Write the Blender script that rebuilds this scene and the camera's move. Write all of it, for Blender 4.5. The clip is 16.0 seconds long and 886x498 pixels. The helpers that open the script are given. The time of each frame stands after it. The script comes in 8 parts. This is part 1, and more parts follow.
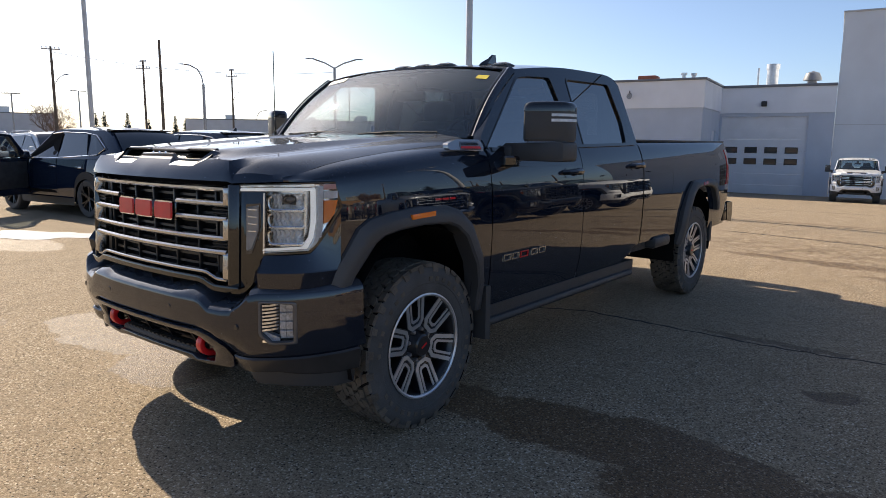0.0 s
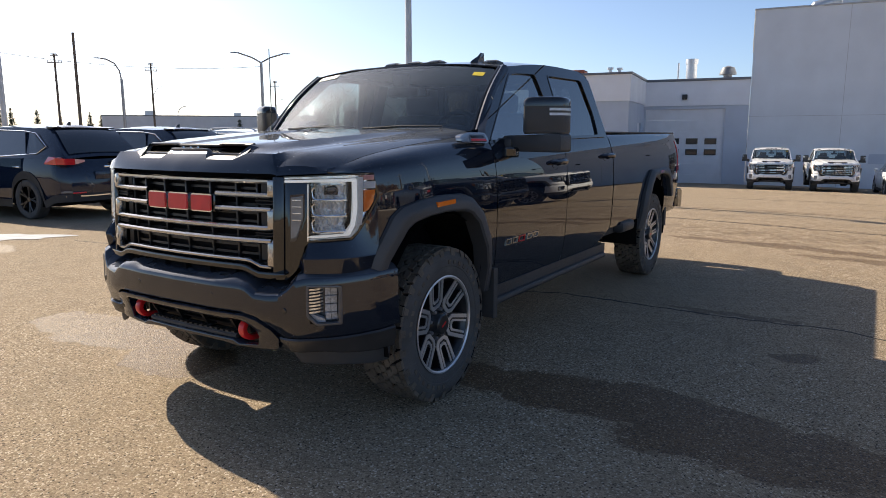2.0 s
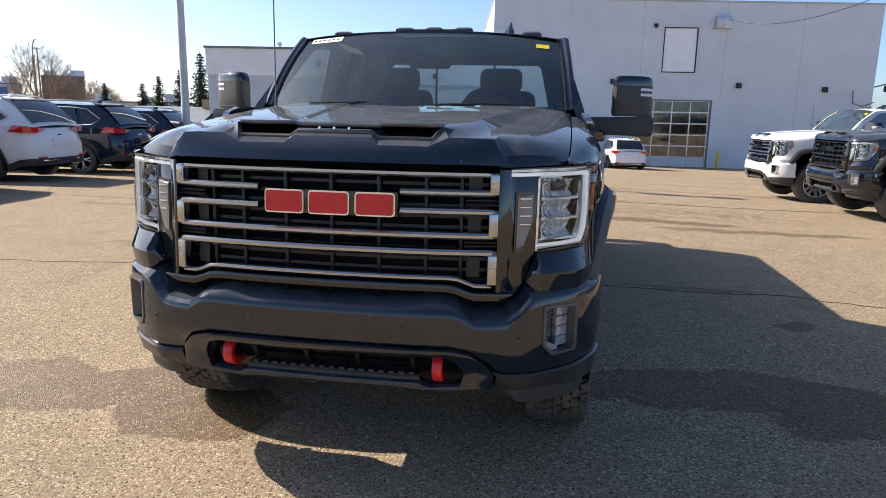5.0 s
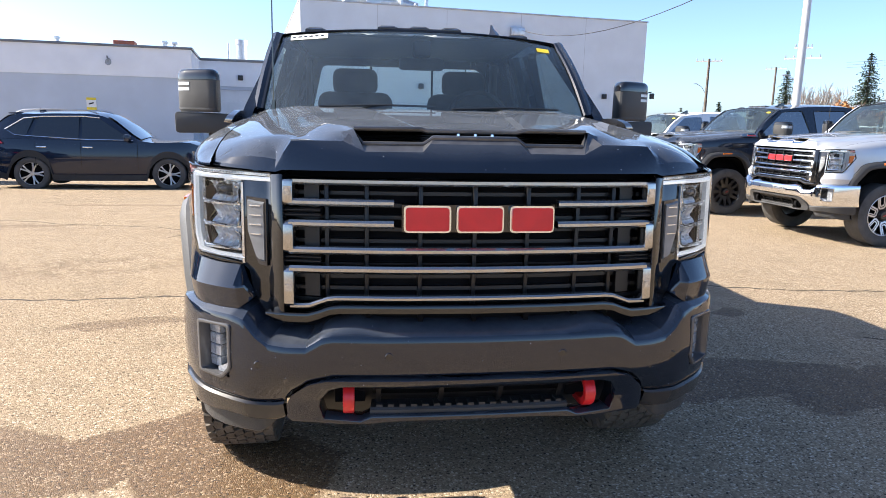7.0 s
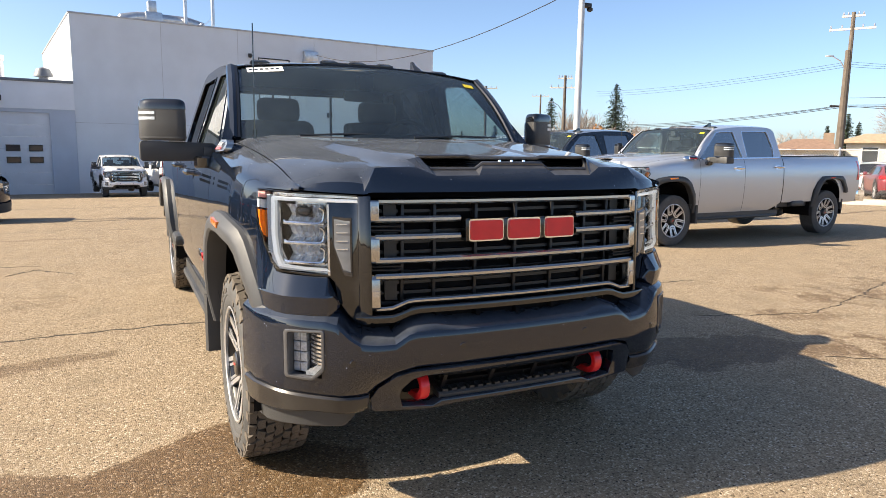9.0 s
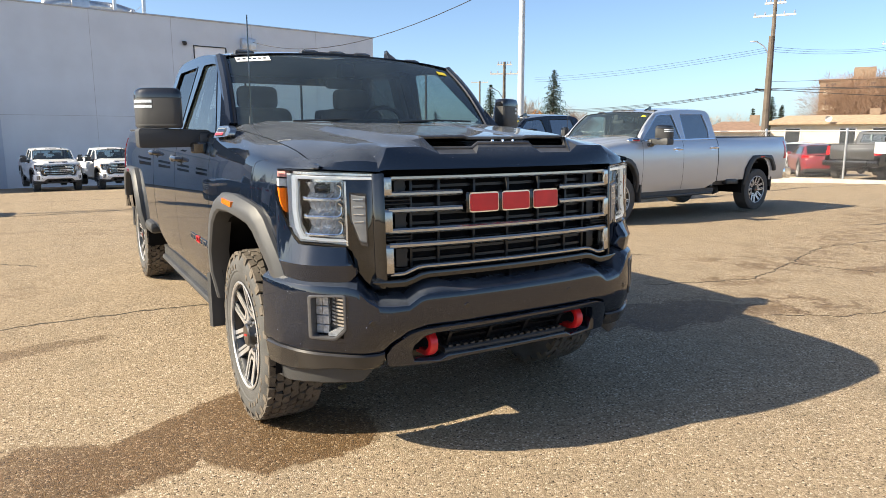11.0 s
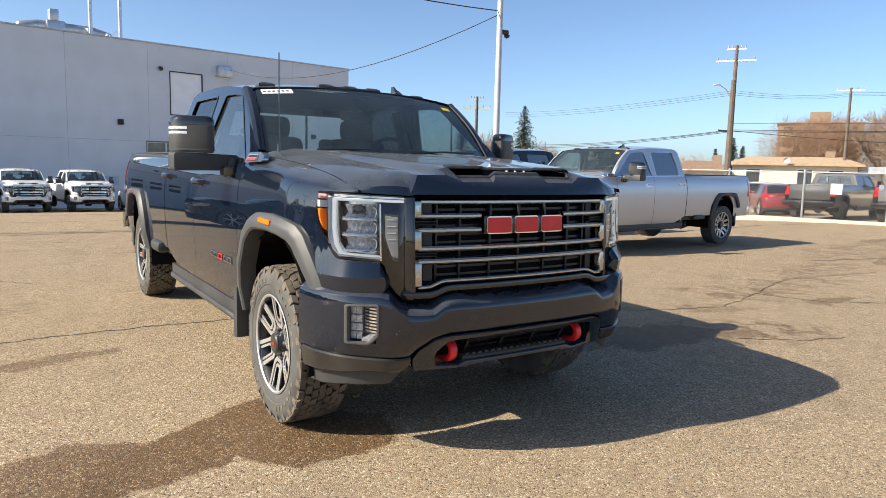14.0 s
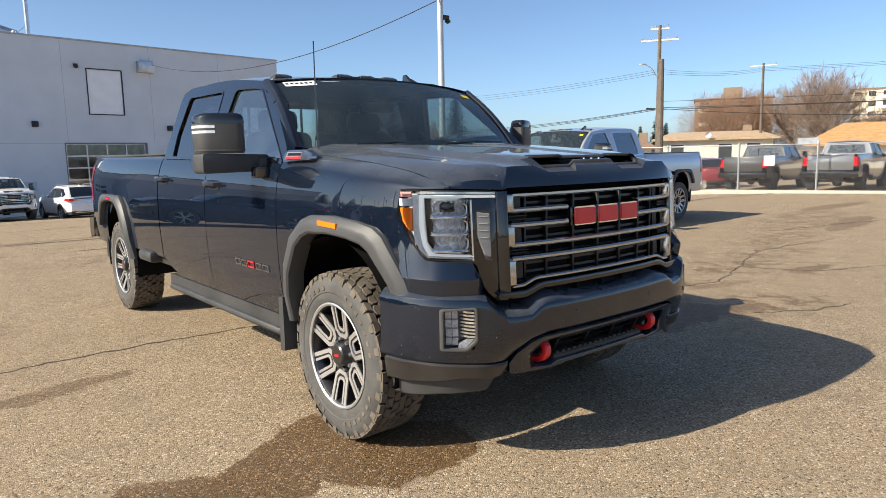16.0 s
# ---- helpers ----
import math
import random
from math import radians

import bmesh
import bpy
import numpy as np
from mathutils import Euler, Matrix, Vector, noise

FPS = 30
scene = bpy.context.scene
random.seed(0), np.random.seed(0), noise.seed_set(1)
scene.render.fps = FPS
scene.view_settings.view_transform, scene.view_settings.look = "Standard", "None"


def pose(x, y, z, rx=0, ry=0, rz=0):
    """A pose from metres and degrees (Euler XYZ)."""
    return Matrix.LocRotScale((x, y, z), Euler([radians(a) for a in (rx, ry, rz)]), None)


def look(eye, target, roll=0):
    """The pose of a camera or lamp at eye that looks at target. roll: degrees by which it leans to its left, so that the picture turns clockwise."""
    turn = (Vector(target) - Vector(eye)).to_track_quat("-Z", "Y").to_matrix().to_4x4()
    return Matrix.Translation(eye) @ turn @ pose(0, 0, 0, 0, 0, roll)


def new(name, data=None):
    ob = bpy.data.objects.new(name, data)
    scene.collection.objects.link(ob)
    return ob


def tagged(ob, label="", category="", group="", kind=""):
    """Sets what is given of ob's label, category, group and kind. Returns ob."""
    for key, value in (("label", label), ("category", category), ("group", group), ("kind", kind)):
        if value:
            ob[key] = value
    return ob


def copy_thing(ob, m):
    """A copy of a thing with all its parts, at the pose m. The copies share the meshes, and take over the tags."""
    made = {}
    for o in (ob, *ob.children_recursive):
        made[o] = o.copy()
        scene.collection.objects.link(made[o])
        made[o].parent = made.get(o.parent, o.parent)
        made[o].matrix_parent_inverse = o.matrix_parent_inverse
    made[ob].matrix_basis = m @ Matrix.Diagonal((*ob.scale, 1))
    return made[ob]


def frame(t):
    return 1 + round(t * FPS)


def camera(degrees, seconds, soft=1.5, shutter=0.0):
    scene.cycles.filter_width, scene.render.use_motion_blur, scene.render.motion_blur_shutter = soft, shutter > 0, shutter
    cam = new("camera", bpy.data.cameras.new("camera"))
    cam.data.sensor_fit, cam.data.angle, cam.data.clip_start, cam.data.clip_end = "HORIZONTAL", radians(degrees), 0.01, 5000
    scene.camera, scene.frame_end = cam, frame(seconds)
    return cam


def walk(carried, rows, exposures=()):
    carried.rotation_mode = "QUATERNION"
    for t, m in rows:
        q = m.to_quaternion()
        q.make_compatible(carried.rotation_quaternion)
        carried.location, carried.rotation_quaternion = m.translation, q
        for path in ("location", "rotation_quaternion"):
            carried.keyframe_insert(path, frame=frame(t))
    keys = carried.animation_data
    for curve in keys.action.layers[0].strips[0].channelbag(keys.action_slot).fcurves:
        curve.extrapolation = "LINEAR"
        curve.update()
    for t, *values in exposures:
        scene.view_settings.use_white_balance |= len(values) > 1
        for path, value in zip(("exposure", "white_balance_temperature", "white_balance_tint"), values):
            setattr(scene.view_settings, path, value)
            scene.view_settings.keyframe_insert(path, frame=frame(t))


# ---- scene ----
cam = camera(66.7, 16.0, 0.7)
PATH = [
    (0, (3.074, -2.512, 1.435), (1.848, -0.963, 1.12), 0.5),
    (0.5, (3.138, -2.63, 1.444), (1.914, -1.072, 1.169), 1.1),
    (1, (3.191, -2.75, 1.447), (1.994, -1.18, 1.131), -0.3),
    (1.5, (3.063, -2.884, 1.439), (1.925, -1.267, 1.139), 0.7),
    (2, (2.86, -2.992, 1.426), (1.804, -1.326, 1.096), -0.1),
    (2.5, (2.57, -3.013, 1.403), (1.538, -1.327, 1.099), -0.0),
    (3, (2.234, -3.048, 1.409), (1.378, -1.269, 1.088), 2.0),
    (3.5, (1.867, -3.159, 1.429), (1.151, -1.32, 1.105), 0.4),
    (4, (1.485, -3.162, 1.424), (0.876, -1.285, 1.098), -2.0),
    (4.2, (1.339, -3.176, 1.432), (0.799, -1.283, 1.079), -0.3),
    (6.3, (0.02, -3.095, 1.427), (0.048, -1.14, 1.004), -0.8),
    (6.5, (-0.091, -3.075, 1.415), (0.043, -1.128, 0.976), 1.4),
    (7, (-0.386, -2.96, 1.416), (-0.123, -1.012, 1.044), 1.2),
    (7.5, (-0.675, -2.855, 1.43), (-0.31, -0.921, 1.074), 0.3),
    (8, (-0.976, -2.842, 1.442), (-0.363, -0.967, 1.111), 1.0),
    (8.5, (-1.181, -2.966, 1.427), (-0.435, -1.131, 1.15), 1.3),
    (9, (-1.399, -3.124, 1.422), (-0.547, -1.339, 1.125), 0.8),
    (9.5, (-1.628, -3.231, 1.405), (-0.657, -1.507, 1.114), 0.8),
    (9.7, (-1.699, -3.252, 1.398), (-0.699, -1.55, 1.077), 0.7),
    (11.8, (-1.765, -3.285, 1.394), (-0.763, -1.587, 1.055), -0.5),
    (12, (-1.759, -3.285, 1.385), (-0.751, -1.591, 1.045), -0.6),
    (12.5, (-1.772, -3.276, 1.387), (-0.764, -1.582, 1.051), -1.0),
    (13, (-1.825, -3.303, 1.389), (-0.812, -1.607, 1.076), -0.5),
    (13.5, (-1.96, -3.42, 1.389), (-0.903, -1.741, 1.131), -0.1),
    (14, (-2.155, -3.462, 1.385), (-1.068, -1.801, 1.145), 1.4),
    (14.5, (-2.401, -3.317, 1.395), (-1.235, -1.705, 1.189), -0.2),
    (15, (-2.512, -3.206, 1.393), (-1.317, -1.621, 1.154), -0.3),
    (15.5, (-2.552, -2.999, 1.402), (-1.305, -1.458, 1.137), -1.4),
    (16, (-2.606, -2.889, 1.402), (-1.36, -1.349, 1.127), -1.2),
]
walk(cam, [(t, look(eye, target, roll)) for t, eye, target, roll in PATH],
     [(0.0, 1.01, 6900, 9), (2.5, 1.03, 6800, 9), (4.2, 1.22, 6620, 9), (6.3, 1.62, 6420, 9), (7.0, 1.86, 6370, 9), (7.5, 1.78, 6370, 9), (9.0, 1.51, 7060, 8), (9.7, 1.49, 7060, 5), (13.5, 1.36, 6770, 5), (14.2, 1.25, 6720, 5), (16.0, 1.11, 6670, 5)])

# ---- world and sun: clear morning, sun from the west-north-west side of the plan, 35 degrees up
world = bpy.data.worlds.new("world")
scene.world = world
world.use_nodes = True
SUN_AZ, SUN_EL = -76.4, 34.7
wn = world.node_tree.nodes
sky = wn.new("ShaderNodeTexSky")
sky.sky_type = "NISHITA"
sky.sun_disc = False
sky.sun_elevation, sky.sun_rotation = radians(SUN_EL), radians(SUN_AZ)
sky.air_density, sky.dust_density, sky.ozone_density = 0.70, 2.0, 3.5
sky.altitude = 650
wn["Background"].inputs["Strength"].default_value = 0.090
world.node_tree.links.new(sky.outputs[0], wn["Background"].inputs["Color"])
sun = new("sun", bpy.data.lights.new("sun", "SUN"))
sun.data.energy, sun.data.angle, sun.data.color = 4.2, radians(0.53), (1.0, 0.885, 0.735)
sun.matrix_basis = look((-14.45, 3.5, 10.3), (0, 0, 0))


# ---- mesh tools: a piece of geometry is (points, faces)
def join(*geos):
    pts, faces = [], []
    for p, f in geos:
        n = len(pts)
        pts.extend(tuple(q) for q in p)
        faces.extend(tuple(i + n for i in g) for g in f)
    return pts, faces


def flip(geo):
    """The same piece on the other side of the plane x = 0."""
    return [(-x, y, z) for x, y, z in geo[0]], [tuple(reversed(f)) for f in geo[1]]


def both(geo):
    return join(geo, flip(geo))


def moved(geo, m):
    return [tuple(m @ Vector(p)) for p in geo[0]], list(geo[1])


def grid(rows, close=False):
    """Quads between rows of points."""
    n, pts, faces = len(rows[0]), [p for r in rows for p in r], []
    for i in range(len(rows) - 1):
        for j in range(n if close else n - 1):
            k = (j + 1) % n
            faces.append((i * n + j, i * n + k, (i + 1) * n + k, (i + 1) * n + j))
    return pts, faces


def loft(rings, caps=True):
    pts, faces = grid(rings, True)
    if caps:
        n = len(rings[0])
        faces.append(tuple(reversed(range(n))))
        faces.append(tuple(range(len(pts) - n, len(pts))))
    return pts, faces


def box(x0, x1, y0, y1, z0, z1, b=0.0, seg=2):
    bm = bmesh.new()
    bmesh.ops.create_cube(bm, size=1.0)
    for v in bm.verts:
        v.co = Vector(((x0 + x1) / 2 + v.co.x * (x1 - x0), (y0 + y1) / 2 + v.co.y * (y1 - y0), (z0 + z1) / 2 + v.co.z * (z1 - z0)))
    if b:
        bmesh.ops.bevel(bm, geom=bm.edges[:], offset=b, segments=seg, affect="EDGES", profile=0.5)
    bm.verts.index_update()
    out = [tuple(v.co) for v in bm.verts], [tuple(v.index for v in f.verts) for f in bm.faces]
    bm.free()
    return out


def tube(path, r, n=8, caps=True, closed=False):
    """A round bar along a path; r is one radius or one for each point."""
    path = [Vector(p) for p in path]
    rings, m = [], len(path)
    side = None
    for i, p in enumerate(path):
        a, b = (path[i - 1], path[(i + 1) % m]) if closed else (path[max(i - 1, 0)], path[min(i + 1, m - 1)])
        way = (b - a).normalized()
        if side is None:
            side = way.cross(Vector((0, 0, 1)) if abs(way.z) < 0.9 else Vector((1, 0, 0))).normalized()
        side = (side - way * side.dot(way)).normalized()
        up = side.cross(way)
        q = r[i] if isinstance(r, (list, tuple)) else r
        rings.append([tuple(p + (side * math.cos(t) + up * math.sin(t)) * q) for t in (2 * math.pi * k / n for k in range(n))])
    if closed:
        return loft(rings + rings[:1], False)
    return loft(rings, caps)


def lathe(profile, n, c=(0, 0, 0), axis="x", close=False):
    """Profile of (radius, place along the axis) turned round an axis through c."""
    rings = []
    for r, a in profile:
        ring = []
        for k in range(n):
            t = 2 * math.pi * k / n
            u, v = r * math.cos(t), r * math.sin(t)
            ring.append((c[0] + a, c[1] + u, c[2] + v) if axis == "x" else (c[0] + u, c[1] + v, c[2] + a) if axis == "z" else (c[0] + u, c[1] + a, c[2] + v))
        rings.append(ring)
    if close:
        rings.append(rings[0])
    return grid(rings, True)


def slab(poly, fn, d0, d1):
    """A flat outline (u, v), laid by fn(u, v, d) and thick from d0 to d1."""
    n = len(poly)
    pts = [fn(u, v, d0) for u, v in poly] + [fn(u, v, d1) for u, v in poly]
    faces = [tuple(reversed(range(n))), tuple(range(n, 2 * n))]
    faces += [(i, (i + 1) % n, n + (i + 1) % n, n + i) for i in range(n)]
    return pts, faces


def bar(us, lo, hi, fn, d0, d1):
    """A bar with four sides along u, from lo(u) to hi(u), laid by fn."""
    low = lo if callable(lo) else (lambda u: lo)
    top = hi if callable(hi) else (lambda u: hi)
    return loft([[fn(u, low(u), d0), fn(u, low(u), d1), fn(u, top(u), d1), fn(u, top(u), d0)] for u in us])


def molding(us, lo, hi, fn, d0, d1, c=0.3):
    """A bar with bevelled front edges."""
    low = lo if callable(lo) else (lambda u: lo)
    top = hi if callable(hi) else (lambda u: hi)
    rings = []
    for u in us:
        a, b = low(u), top(u)
        h = (b - a) * c
        e = min(h, 0.6 * (d1 - d0))
        rings.append([fn(u, a, d0), fn(u, a, d1 - e), fn(u, a + h, d1), fn(u, b - h, d1), fn(u, b, d1 - e), fn(u, b, d0)])
    return loft(rings)


def holed(outer, holes, fn, d0, d1):
    """An outline with holes through it, laid by fn and thick from d0 to d1."""
    bm = bmesh.new()
    loops = []
    for poly in (outer, *holes):
        vs = [bm.verts.new((u, v, 0)) for u, v in poly]
        for i in range(len(vs)):
            bm.edges.new((vs[i], vs[(i + 1) % len(vs)]))
        loops.append(len(vs))
    bmesh.ops.triangle_fill(bm, use_beauty=True, use_dissolve=False, edges=bm.edges[:])
    bm.verts.index_update()
    flat = [(v.co.x, v.co.y) for v in bm.verts]
    tris = [tuple(v.index for v in f.verts) for f in bm.faces]
    bm.free()
    n = len(flat)
    pts = [fn(u, v, d0) for u, v in flat] + [fn(u, v, d1) for u, v in flat]
    faces = [tuple(reversed(t)) for t in tris] + [tuple(i + n for i in t) for t in tris]
    start = 0
    for m in loops:
        faces += [(start + i, start + (i + 1) % m, n + start + (i + 1) % m, n + start + i) for i in range(m)]
        start += m
    return pts, faces


def rounded(poly, r, n=3):
    """The outline with its corners rounded."""
    out, m = [], len(poly)
    for i in range(m):
        a, b, c = Vector(poly[i - 1]), Vector(poly[i]), Vector(poly[(i + 1) % m])
        q = min(r, (a - b).length * 0.45, (c - b).length * 0.45)
        p0, p1 = b + (a - b).normalized() * q, b + (c - b).normalized() * q
        for k in range(n + 1):
            t = k / n
            out.append(tuple(p0 * (1 - t) ** 2 + b * 2 * t * (1 - t) + p1 * t * t))
    return out


def curve(xs, ys):
    """A smooth function through the points, straight past its ends."""
    xs, ys = np.array(xs, float), np.array(ys, float)
    d = np.diff(ys) / np.diff(xs)
    m = np.r_[d[0], (d[:-1] + d[1:]) / 2, d[-1]]
    m[1:-1][d[:-1] * d[1:] <= 0] = 0

    def f(x):
        x = min(max(x, xs[0]), xs[-1])
        i = min(max(int(np.searchsorted(xs, x)) - 1, 0), len(xs) - 2)
        h = xs[i + 1] - xs[i]
        t = (x - xs[i]) / h
        return float((1 + 2 * t) * (1 - t) ** 2 * ys[i] + t * (1 - t) ** 2 * h * m[i] + t * t * (3 - 2 * t) * ys[i + 1] + t * t * (t - 1) * h * m[i + 1])

    return f


def span(a, b, n):
    return [a + (b - a) * i / n for i in range(n + 1)]


def make_mesh(name, geo, mat, smooth=32, away=None, bevel=0.0):
    me = bpy.data.meshes.new(name)
    me.from_pydata(geo[0], [], geo[1])
    bm = bmesh.new()
    bm.from_mesh(me)
    bmesh.ops.remove_doubles(bm, verts=bm.verts[:], dist=0.0002)
    bmesh.ops.recalc_face_normals(bm, faces=bm.faces[:])
    if bevel:
        edges = [e for e in bm.edges if len(e.link_faces) == 2 and e.calc_face_angle() > 0.6]
        bmesh.ops.bevel(bm, geom=edges, offset=bevel, offset_type="OFFSET", segments=2, profile=0.5, affect="EDGES", clamp_overlap=True)
    if away is not None:
        turned = sum((f.calc_center_median() - Vector(away)).dot(f.normal) * f.calc_area() for f in bm.faces)
        if turned < 0:
            bmesh.ops.reverse_faces(bm, faces=bm.faces[:])
    bm.to_mesh(me)
    bm.free()
    me.polygons.foreach_set("use_smooth", [smooth > 0] * len(me.polygons))
    if smooth:
        me.set_sharp_from_angle(angle=radians(smooth))
    me.materials.append(mat)
    return me


def part(name, geo, mat, parent, label="", smooth=32, away=None, bevel=0.0):
    """One mesh under a thing or part. away: a point that the faces of a single sheet look away from."""
    ob = new(name, make_mesh(name, geo, mat, smooth, away, bevel))
    ob.parent = parent
    return tagged(ob, label)


def thing(name, m, label, category, group="", kind=""):
    ob = new(name)
    ob.empty_display_size = 0.2
    ob.matrix_basis = m
    return tagged(ob, label, category, group, kind)


def solid(name, geo, mat, label, category, group="", kind="", smooth=32, m=None):
    ob = new(name, make_mesh(name, geo, mat, smooth))
    if m is not None:
        ob.matrix_basis = m
    return tagged(ob, label, category, group, kind)


# ---- materials
def material(name, color, rough=0.5, metal=0.0, coat=0.0, vary=0.0, scale=8.0, bump=0.0, bump_scale=60.0, spec=0.5, rough_vary=0.0, grain=0.0):
    """A surface with large blotches (vary), fine grain and relief."""
    m = bpy.data.materials.new(name)
    m.use_nodes = True
    nt = m.node_tree
    b = nt.nodes["Principled BSDF"]
    b.inputs["Base Color"].default_value = (*color, 1)
    b.inputs["Roughness"].default_value = rough
    b.inputs["Metallic"].default_value = metal
    b.inputs["Specular IOR Level"].default_value = spec
    b.inputs["Coat Weight"].default_value = coat
    b.inputs["Coat Roughness"].default_value = 0.02
    if vary or bump or rough_vary or grain:
        co = nt.nodes.new("ShaderNodeTexCoord").outputs["Object"]
    if vary or rough_vary:
        a = nt.nodes.new("ShaderNodeTexNoise")
        a.inputs["Scale"].default_value, a.inputs["Detail"].default_value = scale, 6
        nt.links.new(co, a.inputs["Vector"])
    if vary:
        mix = nt.nodes.new("ShaderNodeMix")
        mix.data_type = "RGBA"
        lo, hi = [max(c * (1 - vary), 0) for c in color], [min(c * (1 + vary), 1) for c in color]
        mix.inputs[6].default_value, mix.inputs[7].default_value = (*lo, 1), (*hi, 1)
        ramp = nt.nodes.new("ShaderNodeMapRange")
        ramp.inputs[1].default_value, ramp.inputs[2].default_value = 0.3, 0.7
        nt.links.new(a.outputs["Fac"], ramp.inputs[0])
        nt.links.new(ramp.outputs[0], mix.inputs[0])
        last = mix.outputs[2]
        if grain:
            g = nt.nodes.new("ShaderNodeTexNoise")
            g.inputs["Scale"].default_value, g.inputs["Detail"].default_value = bump_scale, 3
            nt.links.new(co, g.inputs["Vector"])
            gm = nt.nodes.new("ShaderNodeMapRange")
            gm.inputs[1].default_value, gm.inputs[2].default_value, gm.inputs[3].default_value, gm.inputs[4].default_value = 0.3, 0.7, 1 - grain, 1 + grain
            nt.links.new(g.outputs["Fac"], gm.inputs[0])
            mul = nt.nodes.new("ShaderNodeVectorMath")
            mul.operation = "SCALE"
            nt.links.new(last, mul.inputs[0])
            nt.links.new(gm.outputs[0], mul.inputs["Scale"])
            last = mul.outputs[0]
        nt.links.new(last, b.inputs["Base Color"])
    if rough_vary:
        rr = nt.nodes.new("ShaderNodeMapRange")
        rr.inputs[1].default_value, rr.inputs[2].default_value = 0.3, 0.7
        rr.inputs[3].default_value, rr.inputs[4].default_value = max(rough - rough_vary, 0.01), min(rough + rough_vary, 1)
        nt.links.new(a.outputs["Fac"], rr.inputs[0])
        nt.links.new(rr.outputs[0], b.inputs["Roughness"])
    if bump:
        n2 = nt.nodes.new("ShaderNodeTexNoise")
        n2.inputs["Scale"].default_value, n2.inputs["Detail"].default_value = bump_scale, 4
        bp = nt.nodes.new("ShaderNodeBump")
        bp.inputs["Strength"].default_value, bp.inputs["Distance"].default_value = bump, 0.01
        nt.links.new(co, n2.inputs["Vector"])
        nt.links.new(n2.outputs["Fac"], bp.inputs["Height"])
        nt.links.new(bp.outputs[0], b.inputs["Normal"])
    return m


def car_paint(name, color, metal=0.0, dust=0.05, settled_sheen=0.06, ior=1.5):
    """Lacquered paint with fine flake and a thin film of dust in spots."""
    m = material(name, color, 0.32, metal, 1.0)
    nt, b = m.node_tree, m.node_tree.nodes["Principled BSDF"]
    b.inputs["Coat Roughness"].default_value, b.inputs["Coat IOR"].default_value = 0.008, ior
    b.inputs["Specular IOR Level"].default_value = 0.0 if metal == 0 else 0.4
    co = nt.nodes.new("ShaderNodeTexCoord").outputs["Object"]
    n = nt.nodes.new("ShaderNodeTexNoise")
    n.inputs["Scale"].default_value, n.inputs["Detail"].default_value, n.inputs["Roughness"].default_value = 3.0, 10, 0.75
    nt.links.new(co, n.inputs["Vector"])
    r = nt.nodes.new("ShaderNodeMapRange")
    r.inputs[1].default_value, r.inputs[2].default_value, r.inputs[3].default_value, r.inputs[4].default_value = 0.35, 0.8, dust * 0.3, dust
    nt.links.new(n.outputs["Fac"], r.inputs[0])
    mix = nt.nodes.new("ShaderNodeMix")
    mix.data_type = "RGBA"
    mix.inputs[6].default_value, mix.inputs[7].default_value = (*color, 1), (0.32, 0.28, 0.23, 1)
    nt.links.new(r.outputs[0], mix.inputs[0])
    nt.links.new(mix.outputs[2], b.inputs["Base Color"])
    # dry dust lying on what faces up, in streaks and spots, with sky sheen painted in
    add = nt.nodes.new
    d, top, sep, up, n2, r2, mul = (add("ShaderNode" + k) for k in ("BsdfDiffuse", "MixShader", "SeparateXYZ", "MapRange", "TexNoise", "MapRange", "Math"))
    # blue-grey rather than tan: the colour also stands in for reflected sky
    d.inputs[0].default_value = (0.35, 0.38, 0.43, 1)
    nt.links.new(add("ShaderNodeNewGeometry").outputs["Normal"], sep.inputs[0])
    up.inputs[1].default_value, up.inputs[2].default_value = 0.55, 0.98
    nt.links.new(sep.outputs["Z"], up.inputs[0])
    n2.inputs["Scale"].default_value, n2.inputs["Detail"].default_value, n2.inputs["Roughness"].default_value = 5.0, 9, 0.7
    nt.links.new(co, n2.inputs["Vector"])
    r2.inputs[1].default_value, r2.inputs[2].default_value, r2.inputs[3].default_value, r2.inputs[4].default_value = 0.3, 0.75, settled_sheen * 0.5, settled_sheen * 1.5
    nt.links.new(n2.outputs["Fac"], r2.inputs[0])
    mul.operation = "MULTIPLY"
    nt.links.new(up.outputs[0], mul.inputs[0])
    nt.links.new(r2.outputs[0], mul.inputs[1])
    # pale specks of grit, each a few millimetres, in some of the cells
    vor, near, pick, speck, most = (add("ShaderNode" + k) for k in ("TexVoronoi", "MapRange", "MapRange", "Math", "Math"))
    vor.inputs["Scale"].default_value = 34
    nt.links.new(co, vor.inputs["Vector"])
    near.inputs[1].default_value, near.inputs[2].default_value, near.inputs[3].default_value, near.inputs[4].default_value = 0.045, 0.085, 1.0, 0.0
    nt.links.new(vor.outputs["Distance"], near.inputs[0])
    chan = add("ShaderNodeSeparateColor")
    nt.links.new(vor.outputs["Color"], chan.inputs[0])
    pick.inputs[1].default_value, pick.inputs[2].default_value, pick.inputs[3].default_value, pick.inputs[4].default_value = 0.50, 0.95, 0.0, 0.8
    nt.links.new(chan.outputs[0], pick.inputs[0])
    speck.operation, most.operation = "MULTIPLY", "MAXIMUM"
    nt.links.new(near.outputs[0], speck.inputs[0])
    nt.links.new(pick.outputs[0], speck.inputs[1])
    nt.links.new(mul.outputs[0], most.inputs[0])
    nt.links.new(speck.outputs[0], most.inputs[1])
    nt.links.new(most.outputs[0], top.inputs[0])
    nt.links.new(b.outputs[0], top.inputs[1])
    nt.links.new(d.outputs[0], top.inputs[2])
